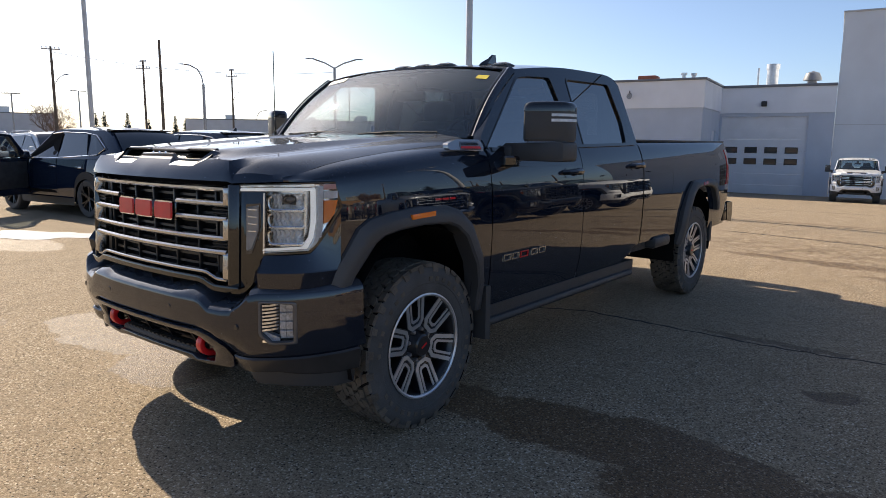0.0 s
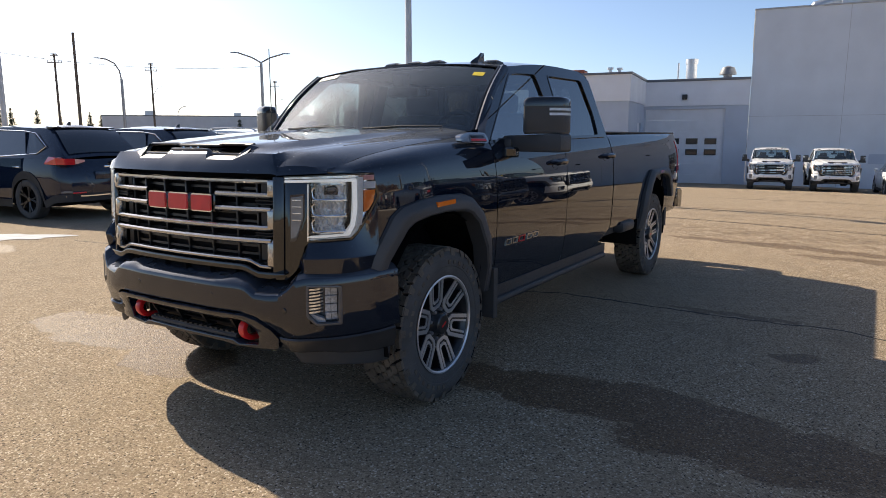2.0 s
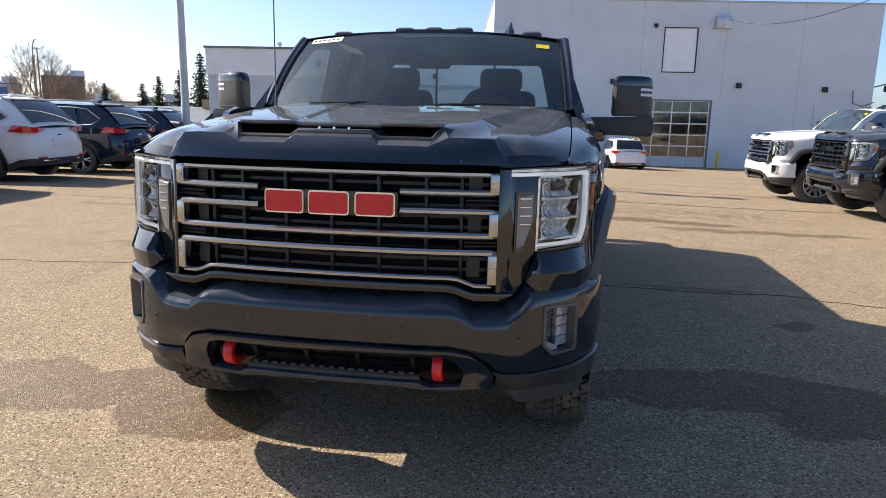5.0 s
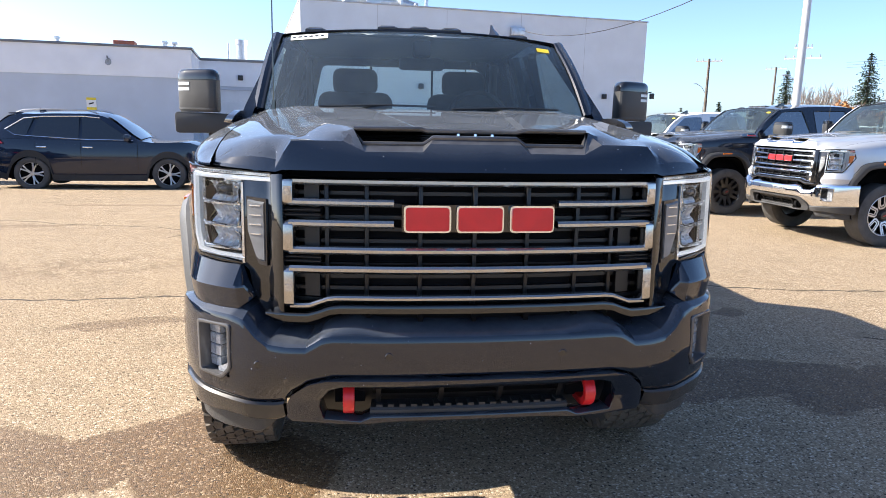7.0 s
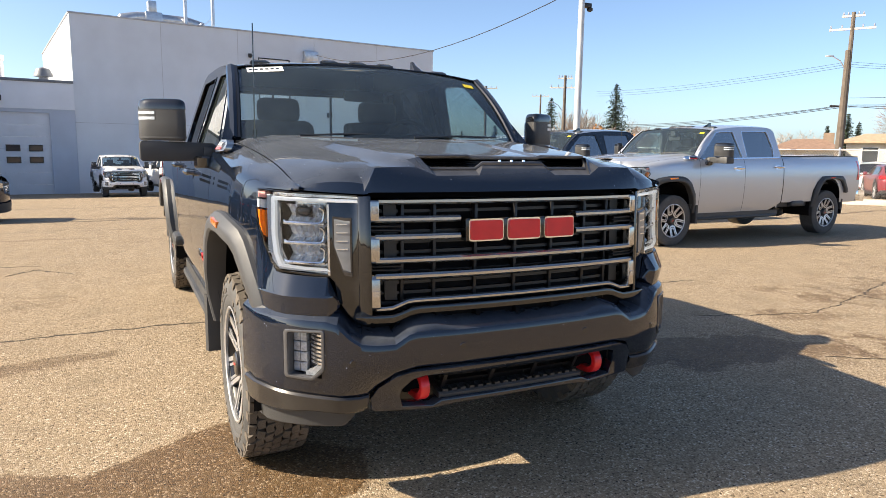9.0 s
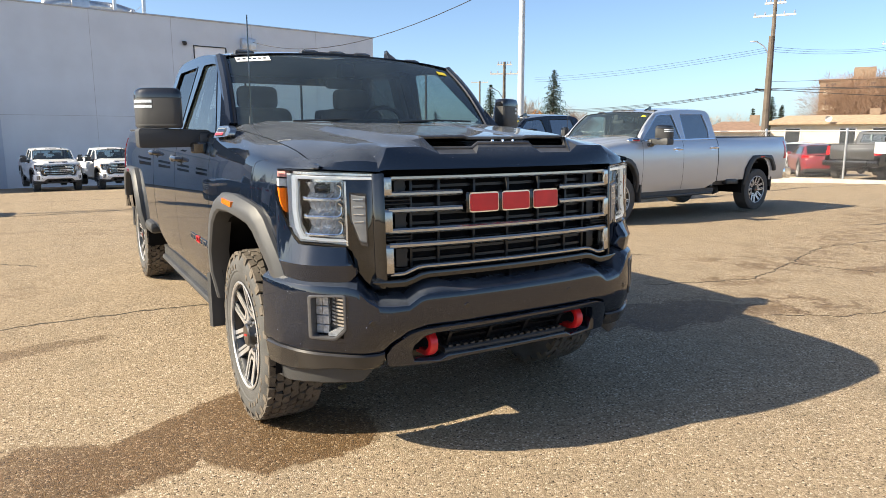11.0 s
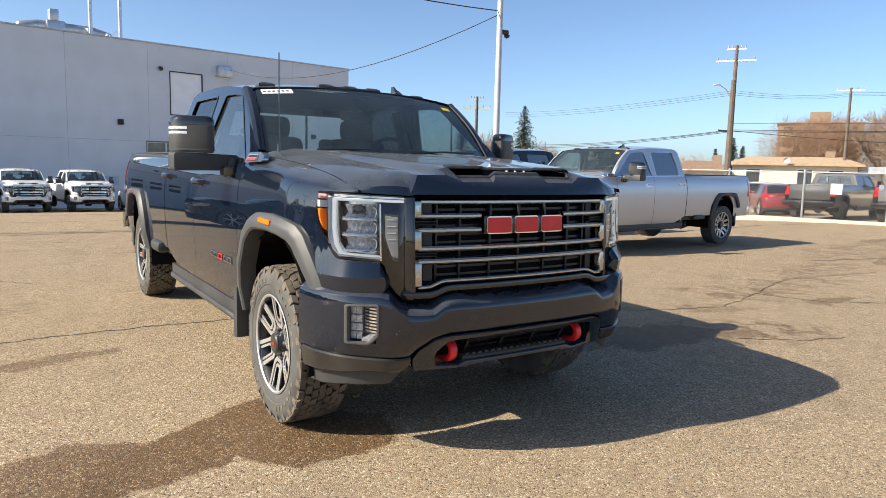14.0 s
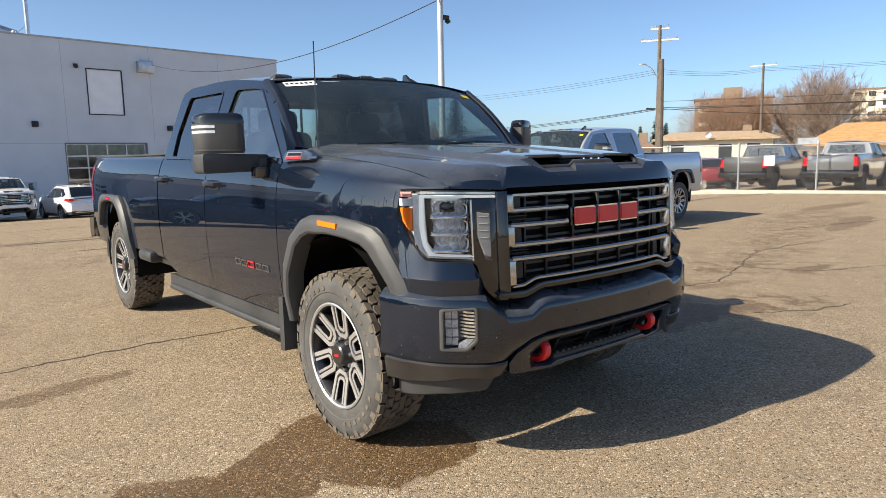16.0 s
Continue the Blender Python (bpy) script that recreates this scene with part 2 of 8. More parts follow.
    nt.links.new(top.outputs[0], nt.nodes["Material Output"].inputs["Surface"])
    return m


def glass(name, tint, extra=0.0, film=0.0, even=0.0):
    """A single pane: a tinted see-through sheet with a mirror gloss that grows at a slant, and a film of road dust with
    a painted sky tint.
    """
    m = bpy.data.materials.new(name)
    m.use_nodes = True
    nt = m.node_tree
    nt.nodes.remove(nt.nodes["Principled BSDF"])
    t, g, f, mix = (nt.nodes.new("ShaderNode" + k) for k in ("BsdfTransparent", "BsdfGlossy", "Fresnel", "MixShader"))
    t.inputs[0].default_value = (*tint, 1)
    g.inputs["Roughness"].default_value = 0.01
    f.inputs["IOR"].default_value = 1.52 + extra
    mix.inputs[0].default_value = even
    if not even:
        nt.links.new(f.outputs[0], mix.inputs[0])
    nt.links.new(t.outputs[0], mix.inputs[1])
    nt.links.new(g.outputs[0], mix.inputs[2])
    last = mix
    if film:
        d, top, n, r = (nt.nodes.new("ShaderNode" + k) for k in ("BsdfDiffuse", "MixShader", "TexNoise", "MapRange"))
        # teal put into the dust colour in place of blue sky mirrored in the pane
        d.inputs[0].default_value = (0.42, 0.55, 0.58, 1)
        n.inputs["Scale"].default_value, n.inputs["Detail"].default_value = 4.0, 8
        r.inputs[1].default_value, r.inputs[2].default_value, r.inputs[3].default_value, r.inputs[4].default_value = 0.3, 0.75, film * 0.6, film * 1.5
        nt.links.new(nt.nodes.new("ShaderNodeTexCoord").outputs["Object"], n.inputs["Vector"])
        nt.links.new(n.outputs["Fac"], r.inputs[0])
        nt.links.new(r.outputs[0], top.inputs[0])
        nt.links.new(mix.outputs[0], top.inputs[1])
        nt.links.new(d.outputs[0], top.inputs[2])
        last = top
    nt.links.new(last.outputs[0], nt.nodes["Material Output"].inputs["Surface"])
    return m


def glow(name, color, strength):
    m = material(name, color, 0.3)
    b = m.node_tree.nodes["Principled BSDF"]
    b.inputs["Emission Color"].default_value, b.inputs["Emission Strength"].default_value = (*color, 1), strength
    return m


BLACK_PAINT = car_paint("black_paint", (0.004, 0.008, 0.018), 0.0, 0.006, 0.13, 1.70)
SILVER_PAINT = car_paint("silver_paint", (0.46, 0.485, 0.53), 0.5, 0.04)
WHITE_PAINT = car_paint("white_paint", (0.78, 0.79, 0.80), 0.0, 0.08)
NAVY_PAINT = car_paint("navy_paint", (0.006, 0.014, 0.034), 0.0, 0.012, 0.06, 1.6)
GREY_PAINT = car_paint("grey_paint", (0.055, 0.058, 0.062), 0.4, 0.10)
PALE_GREY_PAINT = car_paint("pale_grey_paint", (0.20, 0.21, 0.23), 0.4, 0.10)
RED_PAINT = car_paint("red_paint", (0.22, 0.012, 0.022), 0.2, 0.08)
PLASTIC = material("textured_plastic", (0.038, 0.039, 0.041), 0.5, vary=0.2, scale=5, bump=0.15, bump_scale=900, rough_vary=0.08)
FLARE = material("grey_flare_plastic", (0.05, 0.052, 0.056), 0.5, vary=0.15, scale=4, bump=0.12, bump_scale=900)
GLOSS = material("gloss_black", (0.007, 0.007, 0.008), 0.04, spec=0.9)
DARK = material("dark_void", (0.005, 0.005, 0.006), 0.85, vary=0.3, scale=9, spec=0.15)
RUBBER = material("tyre_rubber", (0.066, 0.065, 0.064), 0.75, vary=0.35, scale=7, bump=0.2, bump_scale=300, rough_vary=0.1, grain=0.2)
CHROME = material("chrome", (0.82, 0.83, 0.85), 0.08, 1.0, rough_vary=0.04, scale=6)
SATIN = material("satin_dark_chrome", (0.46, 0.44, 0.42), 0.2, 1.0, rough_vary=0.07, scale=20)
MACHINED = material("machined_alloy", (0.60, 0.60, 0.61), 0.34, 0.75, rough_vary=0.06, scale=12)
RIM_DARK = material("rim_dark", (0.014, 0.014, 0.016), 0.3, coat=0.4)
STEEL = material("dull_steel", (0.30, 0.30, 0.31), 0.45, 0.9, vary=0.2, scale=12)
RED = material("red_enamel", (0.60, 0.010, 0.014), 0.4, coat=0.25, vary=0.1, scale=15)
HOOK_RED = material("hook_red", (0.62, 0.015, 0.02), 0.35, coat=0.3, vary=0.15, scale=20)
AMBER = material("amber_lens", (0.85, 0.20, 0.015), 0.15, coat=0.8)
TAIL_RED = material("tail_lens", (0.55, 0.008, 0.016), 0.10, coat=1.0)
PALE_RED = material("pale_red_lens", (0.62, 0.30, 0.28), 0.15, coat=0.6)
FROSTED = material("frosted_lens", (0.55, 0.60, 0.66), 0.2, coat=0.6, vary=0.15, scale=60)
LAMP_WHITE = glow("daytime_lamp", (0.80, 0.82, 0.85), 0.16)
SCOOP = material("satin_grey_scoop", (0.11, 0.11, 0.115), 0.28, 0.55, vary=0.2, scale=25)
CLEAR = material("clear_lamp_lens", (0.50, 0.51, 0.54), 0.08, 0.85, coat=1.0, vary=0.4, scale=70)
FOG_RIM = material("fog_lamp_rim", (0.10, 0.10, 0.105), 0.22, 0.3, vary=0.1, scale=20)
FOG_LENS = material("fog_lamp_lens", (0.36, 0.38, 0.41), 0.16, 0.2, coat=0.7, vary=0.3, scale=90)
FOG_BACK = material("smoked_fog_backing", (0.085, 0.086, 0.09), 0.25, 0.4, vary=0.2, scale=40)
TURN_LENS = material("turn_lamp_lens", (0.19, 0.20, 0.21), 0.15, coat=0.8, vary=0.12, scale=25)
SMOKED = material("smoked_lamp_glass", (0.03, 0.03, 0.033), 0.05, coat=1.0)
BOWL = material("fluted_reflector", (0.86, 0.88, 0.90), 0.12, 0.45, vary=0.25, scale=40)
REFLECTOR = material("lamp_reflector", (0.76, 0.77, 0.79), 0.18, 0.95, vary=0.2, scale=30)
RIB = material("grille_plastic", (0.008, 0.008, 0.009), 0.35, vary=0.2, scale=8)
TREAD = material("dusty_tread", (0.105, 0.088, 0.070), 0.85, vary=0.4, scale=9, bump=0.2, bump_scale=300, grain=0.3)
VALANCE = material("valance_plastic", (0.03, 0.028, 0.027), 0.2, vary=0.25, scale=6, rough_vary=0.08, spec=0.6)
LINER = material("grey_headliner", (0.26, 0.26, 0.25), 0.9, vary=0.1, scale=20)
SEAT = material("seat_cloth", (0.032, 0.033, 0.036), 0.8, vary=0.3, scale=10, bump=0.3, bump_scale=200)
PAPER = material("white_paper", (0.75, 0.75, 0.74), 0.7, vary=0.06, scale=30)
YELLOW = material("yellow_paint", (0.75, 0.58, 0.03), 0.55, vary=0.15, scale=6)
WINDSHIELD = glass("windshield_glass", (0.82, 0.94, 0.94), 0.55, 0.035)
SIDE_GLASS = glass("side_glass", (0.42, 0.50, 0.51), 0.38, 0.02, 0.38)
PRIVACY = glass("privacy_glass", (0.05, 0.056, 0.06), 0.35, 0.0, 0.36)
LENS_GLASS = glass("lamp_cover", (0.93, 0.94, 0.95))


# ---- ground: level round the truck, falling off gently to the north
def ground_z(x, y):
    q = (y - 10 + math.sqrt((y - 10) ** 2 + 9)) / 2
    return 0.011 - 0.052 * 60 * math.tanh(q / 60) - 0.17 * (1 - math.exp(-max(x - 2, 0) / 7))


def asphalt():
    m = material("worn_asphalt", (0.2, 0.16, 0.11), 0.85)
    nt, b = m.node_tree, m.node_tree.nodes["Principled BSDF"]
    add, link = nt.nodes.new, nt.links.new
    co = add("ShaderNodeTexCoord").outputs["Object"]

    def noise_of(scale, detail=4, rough=0.6):
        n = add("ShaderNodeTexNoise")
        n.inputs["Scale"].default_value, n.inputs["Detail"].default_value, n.inputs["Roughness"].default_value = scale, detail, rough
        link(co, n.inputs["Vector"])
        return n

    def ranged(sock, a, c, lo=0.0, hi=1.0):
        r = add("ShaderNodeMapRange")
        for i, v in enumerate((a, c, lo, hi)):
            r.inputs[i + 1].default_value = v
        link(sock, r.inputs[0])
        return r.outputs[0]

    def mixed(fac, one, two):
        k = add("ShaderNodeMix")
        k.data_type = "RGBA"
        for i, v in ((0, fac), (6, one), (7, two)):
            if isinstance(v, (tuple, float)):
                k.inputs[i].default_value = v
            else:
                link(v, k.inputs[i])
        return k.outputs[2]

    # small stones in the binder: each its own shade, with dark gaps between them
    vor, gap = add("ShaderNodeTexVoronoi"), add("ShaderNodeTexVoronoi")
    gap.feature = "DISTANCE_TO_EDGE"
    for v in (vor, gap):
        v.inputs["Scale"].default_value = 118
        link(co, v.inputs["Vector"])
    shade = add("ShaderNodeSeparateColor")
    link(vor.outputs["Color"], shade.inputs[0])
    stone = mixed(ranged(shade.outputs[0], 0.05, 0.95), (0.205, 0.156, 0.104, 1), (0.46, 0.362, 0.252, 1))
    stone = mixed(ranged(shade.outputs[1], 0.93, 0.95, 0.0, 0.9), stone, (0.05, 0.037, 0.027, 1))
    stone = mixed(ranged(shade.outputs[2], 0.90, 0.94, 0.0, 0.7), stone, (0.78, 0.68, 0.55, 1))
    stone = mixed(ranged(gap.outputs["Distance"], 0.0, 0.09, 0.52, 0.0), stone, (0.09, 0.066, 0.045, 1))
    speck = noise_of(150, 2, 0.5)
    stone = mixed(ranged(speck.outputs["Fac"], 0.60, 0.68, 0.0, 0.5), stone, (0.075, 0.052, 0.034, 1))
    # lone pits where a stone has come out, with a dark hollow
    pit, pick = add("ShaderNodeTexVoronoi"), add("ShaderNodeSeparateColor")
    pit.voronoi_dimensions = "2D"
    pit.inputs["Scale"].default_value = 27
    link(co, pit.inputs["Vector"])
    link(pit.outputs["Color"], pick.inputs[0])
    hollow = add("ShaderNodeMath")
    hollow.operation = "MULTIPLY"
    link(ranged(pit.outputs["Distance"], 0.09, 0.15, 0.9, 0.0), hollow.inputs[0])
    link(ranged(pick.outputs[0], 0.62, 0.75), hollow.inputs[1])
    # wide fading and dust
    wide = noise_of(0.35, 6, 0.62)
    stone = mixed(ranged(wide.outputs["Fac"], 0.35, 0.7, 0.0, 0.30), stone, (0.315, 0.244, 0.166, 1))
    mid = noise_of(2.6, 6, 0.7)
    stone = mixed(ranged(mid.outputs["Fac"], 0.48, 0.75, 0.0, 0.5), stone, (0.175, 0.143, 0.103, 1))
    stone = mixed(hollow.outputs[0], stone, (0.022, 0.016, 0.012, 1))
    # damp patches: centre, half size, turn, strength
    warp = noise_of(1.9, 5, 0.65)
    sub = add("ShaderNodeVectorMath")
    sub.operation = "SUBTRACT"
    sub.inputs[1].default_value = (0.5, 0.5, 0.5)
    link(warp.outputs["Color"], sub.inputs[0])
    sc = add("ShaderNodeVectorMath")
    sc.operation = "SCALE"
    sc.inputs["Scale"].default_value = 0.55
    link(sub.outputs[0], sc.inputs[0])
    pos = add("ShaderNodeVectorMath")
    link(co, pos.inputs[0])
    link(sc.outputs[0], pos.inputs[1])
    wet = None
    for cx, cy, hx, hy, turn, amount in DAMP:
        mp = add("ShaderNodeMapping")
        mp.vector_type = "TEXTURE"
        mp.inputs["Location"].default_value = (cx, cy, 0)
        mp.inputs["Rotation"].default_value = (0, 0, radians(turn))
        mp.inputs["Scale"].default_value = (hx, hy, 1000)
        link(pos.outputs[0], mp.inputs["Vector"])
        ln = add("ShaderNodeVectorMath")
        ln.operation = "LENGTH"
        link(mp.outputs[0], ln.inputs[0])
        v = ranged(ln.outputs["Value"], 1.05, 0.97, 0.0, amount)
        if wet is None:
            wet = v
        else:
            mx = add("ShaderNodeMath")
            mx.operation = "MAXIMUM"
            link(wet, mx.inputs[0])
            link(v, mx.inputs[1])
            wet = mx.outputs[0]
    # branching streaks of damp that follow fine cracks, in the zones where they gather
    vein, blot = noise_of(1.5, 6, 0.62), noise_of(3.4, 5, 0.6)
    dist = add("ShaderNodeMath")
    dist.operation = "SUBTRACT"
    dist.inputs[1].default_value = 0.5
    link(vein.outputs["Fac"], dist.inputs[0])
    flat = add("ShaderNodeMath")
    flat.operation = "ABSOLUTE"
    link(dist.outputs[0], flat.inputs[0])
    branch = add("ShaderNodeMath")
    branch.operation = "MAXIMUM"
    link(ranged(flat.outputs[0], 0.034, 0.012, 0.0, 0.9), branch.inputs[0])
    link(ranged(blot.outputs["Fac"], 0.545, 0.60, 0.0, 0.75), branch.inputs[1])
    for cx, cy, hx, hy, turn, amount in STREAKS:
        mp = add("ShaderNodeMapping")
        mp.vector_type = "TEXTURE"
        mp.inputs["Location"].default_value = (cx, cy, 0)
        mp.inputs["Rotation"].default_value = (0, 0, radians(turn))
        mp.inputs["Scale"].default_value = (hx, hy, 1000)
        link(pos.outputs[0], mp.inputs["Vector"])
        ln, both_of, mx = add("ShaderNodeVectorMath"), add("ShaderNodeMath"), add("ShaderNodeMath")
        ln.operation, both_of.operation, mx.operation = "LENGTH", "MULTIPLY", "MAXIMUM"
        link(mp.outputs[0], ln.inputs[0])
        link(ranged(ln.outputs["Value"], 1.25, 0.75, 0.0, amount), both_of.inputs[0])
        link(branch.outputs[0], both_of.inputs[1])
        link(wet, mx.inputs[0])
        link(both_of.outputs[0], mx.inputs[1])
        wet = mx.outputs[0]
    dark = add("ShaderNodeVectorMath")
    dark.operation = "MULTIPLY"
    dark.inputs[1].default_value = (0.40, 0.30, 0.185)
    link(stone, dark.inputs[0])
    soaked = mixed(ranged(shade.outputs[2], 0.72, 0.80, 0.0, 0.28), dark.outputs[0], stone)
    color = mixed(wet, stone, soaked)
    link(color, b.inputs["Base Color"])
    link(ranged(wet, 0.0, 1.0, 0.88, 0.58), b.inputs["Roughness"])
    link(ranged(wet, 0.0, 1.0, 0.12, 0.36), b.inputs["Specular IOR Level"])
    h = add("ShaderNodeMath")
    link(ranged(gap.outputs["Distance"], 0.0, 0.35), h.inputs[0])
    link(noise_of(7, 5).outputs["Fac"], h.inputs[1])
    bp = add("ShaderNodeBump")
    bp.inputs["Strength"].default_value, bp.inputs["Distance"].default_value = 0.55, 0.006
    link(h.outputs[0], bp.inputs["Height"])
    link(bp.outputs[0], b.inputs["Normal"])
    return m


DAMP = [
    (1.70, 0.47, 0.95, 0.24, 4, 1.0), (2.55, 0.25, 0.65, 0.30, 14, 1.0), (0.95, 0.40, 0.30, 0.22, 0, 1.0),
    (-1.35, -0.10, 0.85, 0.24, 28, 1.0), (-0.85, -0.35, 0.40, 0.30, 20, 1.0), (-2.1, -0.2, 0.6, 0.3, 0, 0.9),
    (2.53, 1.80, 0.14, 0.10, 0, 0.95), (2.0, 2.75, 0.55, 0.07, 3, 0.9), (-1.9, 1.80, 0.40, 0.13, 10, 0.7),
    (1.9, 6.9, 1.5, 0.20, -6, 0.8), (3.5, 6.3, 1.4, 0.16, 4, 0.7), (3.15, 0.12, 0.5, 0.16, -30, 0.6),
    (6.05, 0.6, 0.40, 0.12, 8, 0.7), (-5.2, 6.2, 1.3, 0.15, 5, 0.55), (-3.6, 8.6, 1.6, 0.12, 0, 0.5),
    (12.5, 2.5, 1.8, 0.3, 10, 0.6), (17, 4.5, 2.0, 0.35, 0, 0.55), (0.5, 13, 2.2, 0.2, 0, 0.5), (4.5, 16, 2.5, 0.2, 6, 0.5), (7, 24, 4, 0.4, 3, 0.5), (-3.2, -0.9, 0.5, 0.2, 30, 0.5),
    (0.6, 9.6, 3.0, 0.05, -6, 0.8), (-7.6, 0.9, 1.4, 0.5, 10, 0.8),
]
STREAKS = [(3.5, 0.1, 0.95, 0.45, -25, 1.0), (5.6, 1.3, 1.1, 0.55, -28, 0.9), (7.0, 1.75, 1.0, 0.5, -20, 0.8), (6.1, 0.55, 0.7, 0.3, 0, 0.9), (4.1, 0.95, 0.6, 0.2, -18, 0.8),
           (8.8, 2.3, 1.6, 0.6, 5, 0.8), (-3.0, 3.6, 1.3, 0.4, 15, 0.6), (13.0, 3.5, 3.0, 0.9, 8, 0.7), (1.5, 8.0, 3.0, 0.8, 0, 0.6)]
ASPHALT = asphalt()
ring_r = [0.0, 0.7, 1.4, 2.1, 2.8, 3.5, 4.2, 5, 6, 7, 8, 9.5, 11, 13, 15, 18, 21, 25, 30, 36, 43, 52, 63, 80, 110, 160, 260, 450, 900, 2500]
ground_rows = []
for r in ring_r:
    ground_rows.append([(r * math.cos(t), r * math.sin(t), ground_z(r * math.cos(t), r * math.sin(t))) for t in (2 * math.pi * k / 72 for k in range(72))])
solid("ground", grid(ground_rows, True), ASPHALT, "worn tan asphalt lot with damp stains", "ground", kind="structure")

# tar cracks as thin uneven ribbons on the asphalt
TAR = material("tar_crack", (0.045, 0.034, 0.024), 0.8, vary=0.3, scale=6, bump=0.3, bump_scale=90)


def crack(points, width, seed):
    rng = random.Random(seed)
    line = []
    for (x0, y0), (x1, y1) in zip(points, points[1:]):
        n = max(int(math.hypot(x1 - x0, y1 - y0) / 0.07), 2)
        for k in range(n):
            t = k / n
            line.append((x0 + (x1 - x0) * t, y0 + (y1 - y0) * t))
    line.append(points[-1])
    off, rows = 0.0, []
    for i, (x, y) in enumerate(line):
        off = off * 0.86 + rng.uniform(-0.028, 0.028)
        a, b = line[max(i - 1, 0)], line[min(i + 1, len(line) - 1)]
        d = Vector((b[0] - a[0], b[1] - a[1])).normalized()
        w = width * rng.uniform(0.35, 1.3) * (0.3 if i in (0, len(line) - 1) else 1)
        row = []
        for s in (-1, 0, 1):
            px, py = x - d.y * (off + s * w / 2), y + d.x * (off + s * w / 2)
            row.append((px, py, ground_z(px, py) + (0.0045 if s == 0 else 0.001)))
        rows.append(row)
    return grid(rows)


for i, (pts, w) in enumerate([
    ([(-6.5, 2.1), (-2.25, 2.43), (-1.52, 2.57), (-0.3, 2.47), (0.59, 2.72), (1.53, 2.64), (2.7, 2.7), (4.5, 2.5)], 0.032),
    ([(-2.6, 5.3), (-2.35, 5.62), (-1.9, 5.2)], 0.03), ([(-8, 6.9), (-4.6, 6.6), (-2.3, 5.9)], 0.025),
    ([(-0.26, 9.74), (2.11, 9.11), (6.0, 9.4), (9.0, 9.0)], 0.07), ([(3.2, 1.2), (4.4, 0.85), (5.6, 1.3), (7.2, 1.9), (9.5, 1.6)], 0.018),
    ([(3.1, -0.1), (3.6, -0.4), (4.2, -0.5)], 0.016), ([(5.6, 1.3), (5.9, 0.5), (7.0, 0.1), (9.0, -0.4)], 0.018), ([(10, 3.0), (14, 2.2), (20, 2.9), (27, 2.5)], 0.06),
    ([(-9, 12.4), (-3, 12.0), (3, 12.6), (9, 12.2)], 0.06), ([(-12, 19), (0, 19.4), (10, 20.2)], 0.09), ([(-3, 27), (8, 28), (18, 29)], 0.12), ([(12, 8), (18, 9), (26, 8)], 0.08)]):
    solid("asphalt_crack", crack(pts, w, i), TAR, "dark tar-filled crack in the asphalt", "crack", "cracks in the lot", "stuff")
WATER = material("melting_ice", (0.80, 0.82, 0.85), 0.22, vary=0.12, scale=6, bump=0.2, bump_scale=20)
rng = random.Random(3)
pud = []
for k in range(40):
    t = 2 * math.pi * k / 40
    q = 1 + 0.22 * math.sin(3 * t + 1) + 0.12 * math.sin(7 * t) + rng.uniform(-0.06, 0.06)
    pud.append((-7.85 + 0.80 * q * math.cos(t) - 0.38 * q * math.sin(t), 1.60 + 0.58 * q * math.cos(t) + 0.22 * q * math.sin(t)))
solid("ice_patch", ([(x, y, ground_z(x, y) + 0.006) for x, y in pud], [tuple(range(40))]), WATER, "thin bright patch of melting ice", "ice patch", kind="structure", smooth=0)

# a dry leaf, curled up along its rib
leaf_rows = []
for k in range(9):
    u = k / 8
    half = 0.021 * math.sin(math.pi * u) ** 0.7 * (1 + 0.25 * math.sin(k * 2.7)) + 0.001
    leaf_rows.append([(0.062 * (u - 0.5), half * v, 0.004 + 0.012 * v * v + 0.010 * (u - 0.5) ** 2 / 0.25) for v in (-1.0, -0.5, 0.0, 0.5, 1.0)])
leaf = solid("dry_leaf", grid(leaf_rows), material("dry_leaf", (0.50, 0.36, 0.16), 0.7, vary=0.25, scale=60), "curled yellow dry leaf on the asphalt", "leaf", m=pose(-0.435, 0.08, ground_z(-0.435, 0.08), 0, 0, 25))
leaf_back = leaf.modifiers.new("thickness", "SOLIDIFY")
leaf_back.thickness = 0.0012

# ---- dealership building: a tall block and a low wing, turned 8.3 degrees
STUCCO = material("grey_stucco", (0.635, 0.675, 0.725), 0.9, vary=0.06, scale=0.6, bump=0.2, bump_scale=60, grain=0.05)
STUCCO_LOW = material("grey_lower_wall", (0.47, 0.52, 0.60), 0.9, vary=0.06, scale=0.8, bump=0.2, bump_scale=60, grain=0.05)
WHITE_WALL = material("white_band", (0.74, 0.76, 0.80), 0.8, vary=0.05, scale=0.8, bump=0.1, bump_scale=50)
COPING = material("metal_coping", (0.42, 0.43, 0.45), 0.45, 0.6, vary=0.15, scale=2)
COPING_DARK = material("dark_coping", (0.16, 0.17, 0.19), 0.5, 0.3, vary=0.15, scale=2)
DOOR_WHITE = material("door_white", (0.66, 0.68, 0.72), 0.55, vary=0.05, scale=1.5)
GALV = material("galvanised", (0.55, 0.56, 0.58), 0.35, 0.85, vary=0.15, scale=5)
RUST = material("rust_red", (0.28, 0.085, 0.05), 0.7, vary=0.25, scale=6)
BLACK_METAL = material("black_metal", (0.02, 0.02, 0.022), 0.5)
CONCRETE = material("concrete", (0.42, 0.38, 0.33), 0.9, vary=0.15, scale=5, bump=0.3, bump_scale=60, grain=0.1)
SHOP = material("shop_inside", (0.42, 0.42, 0.40), 0.8, vary=0.4, scale=1.2)
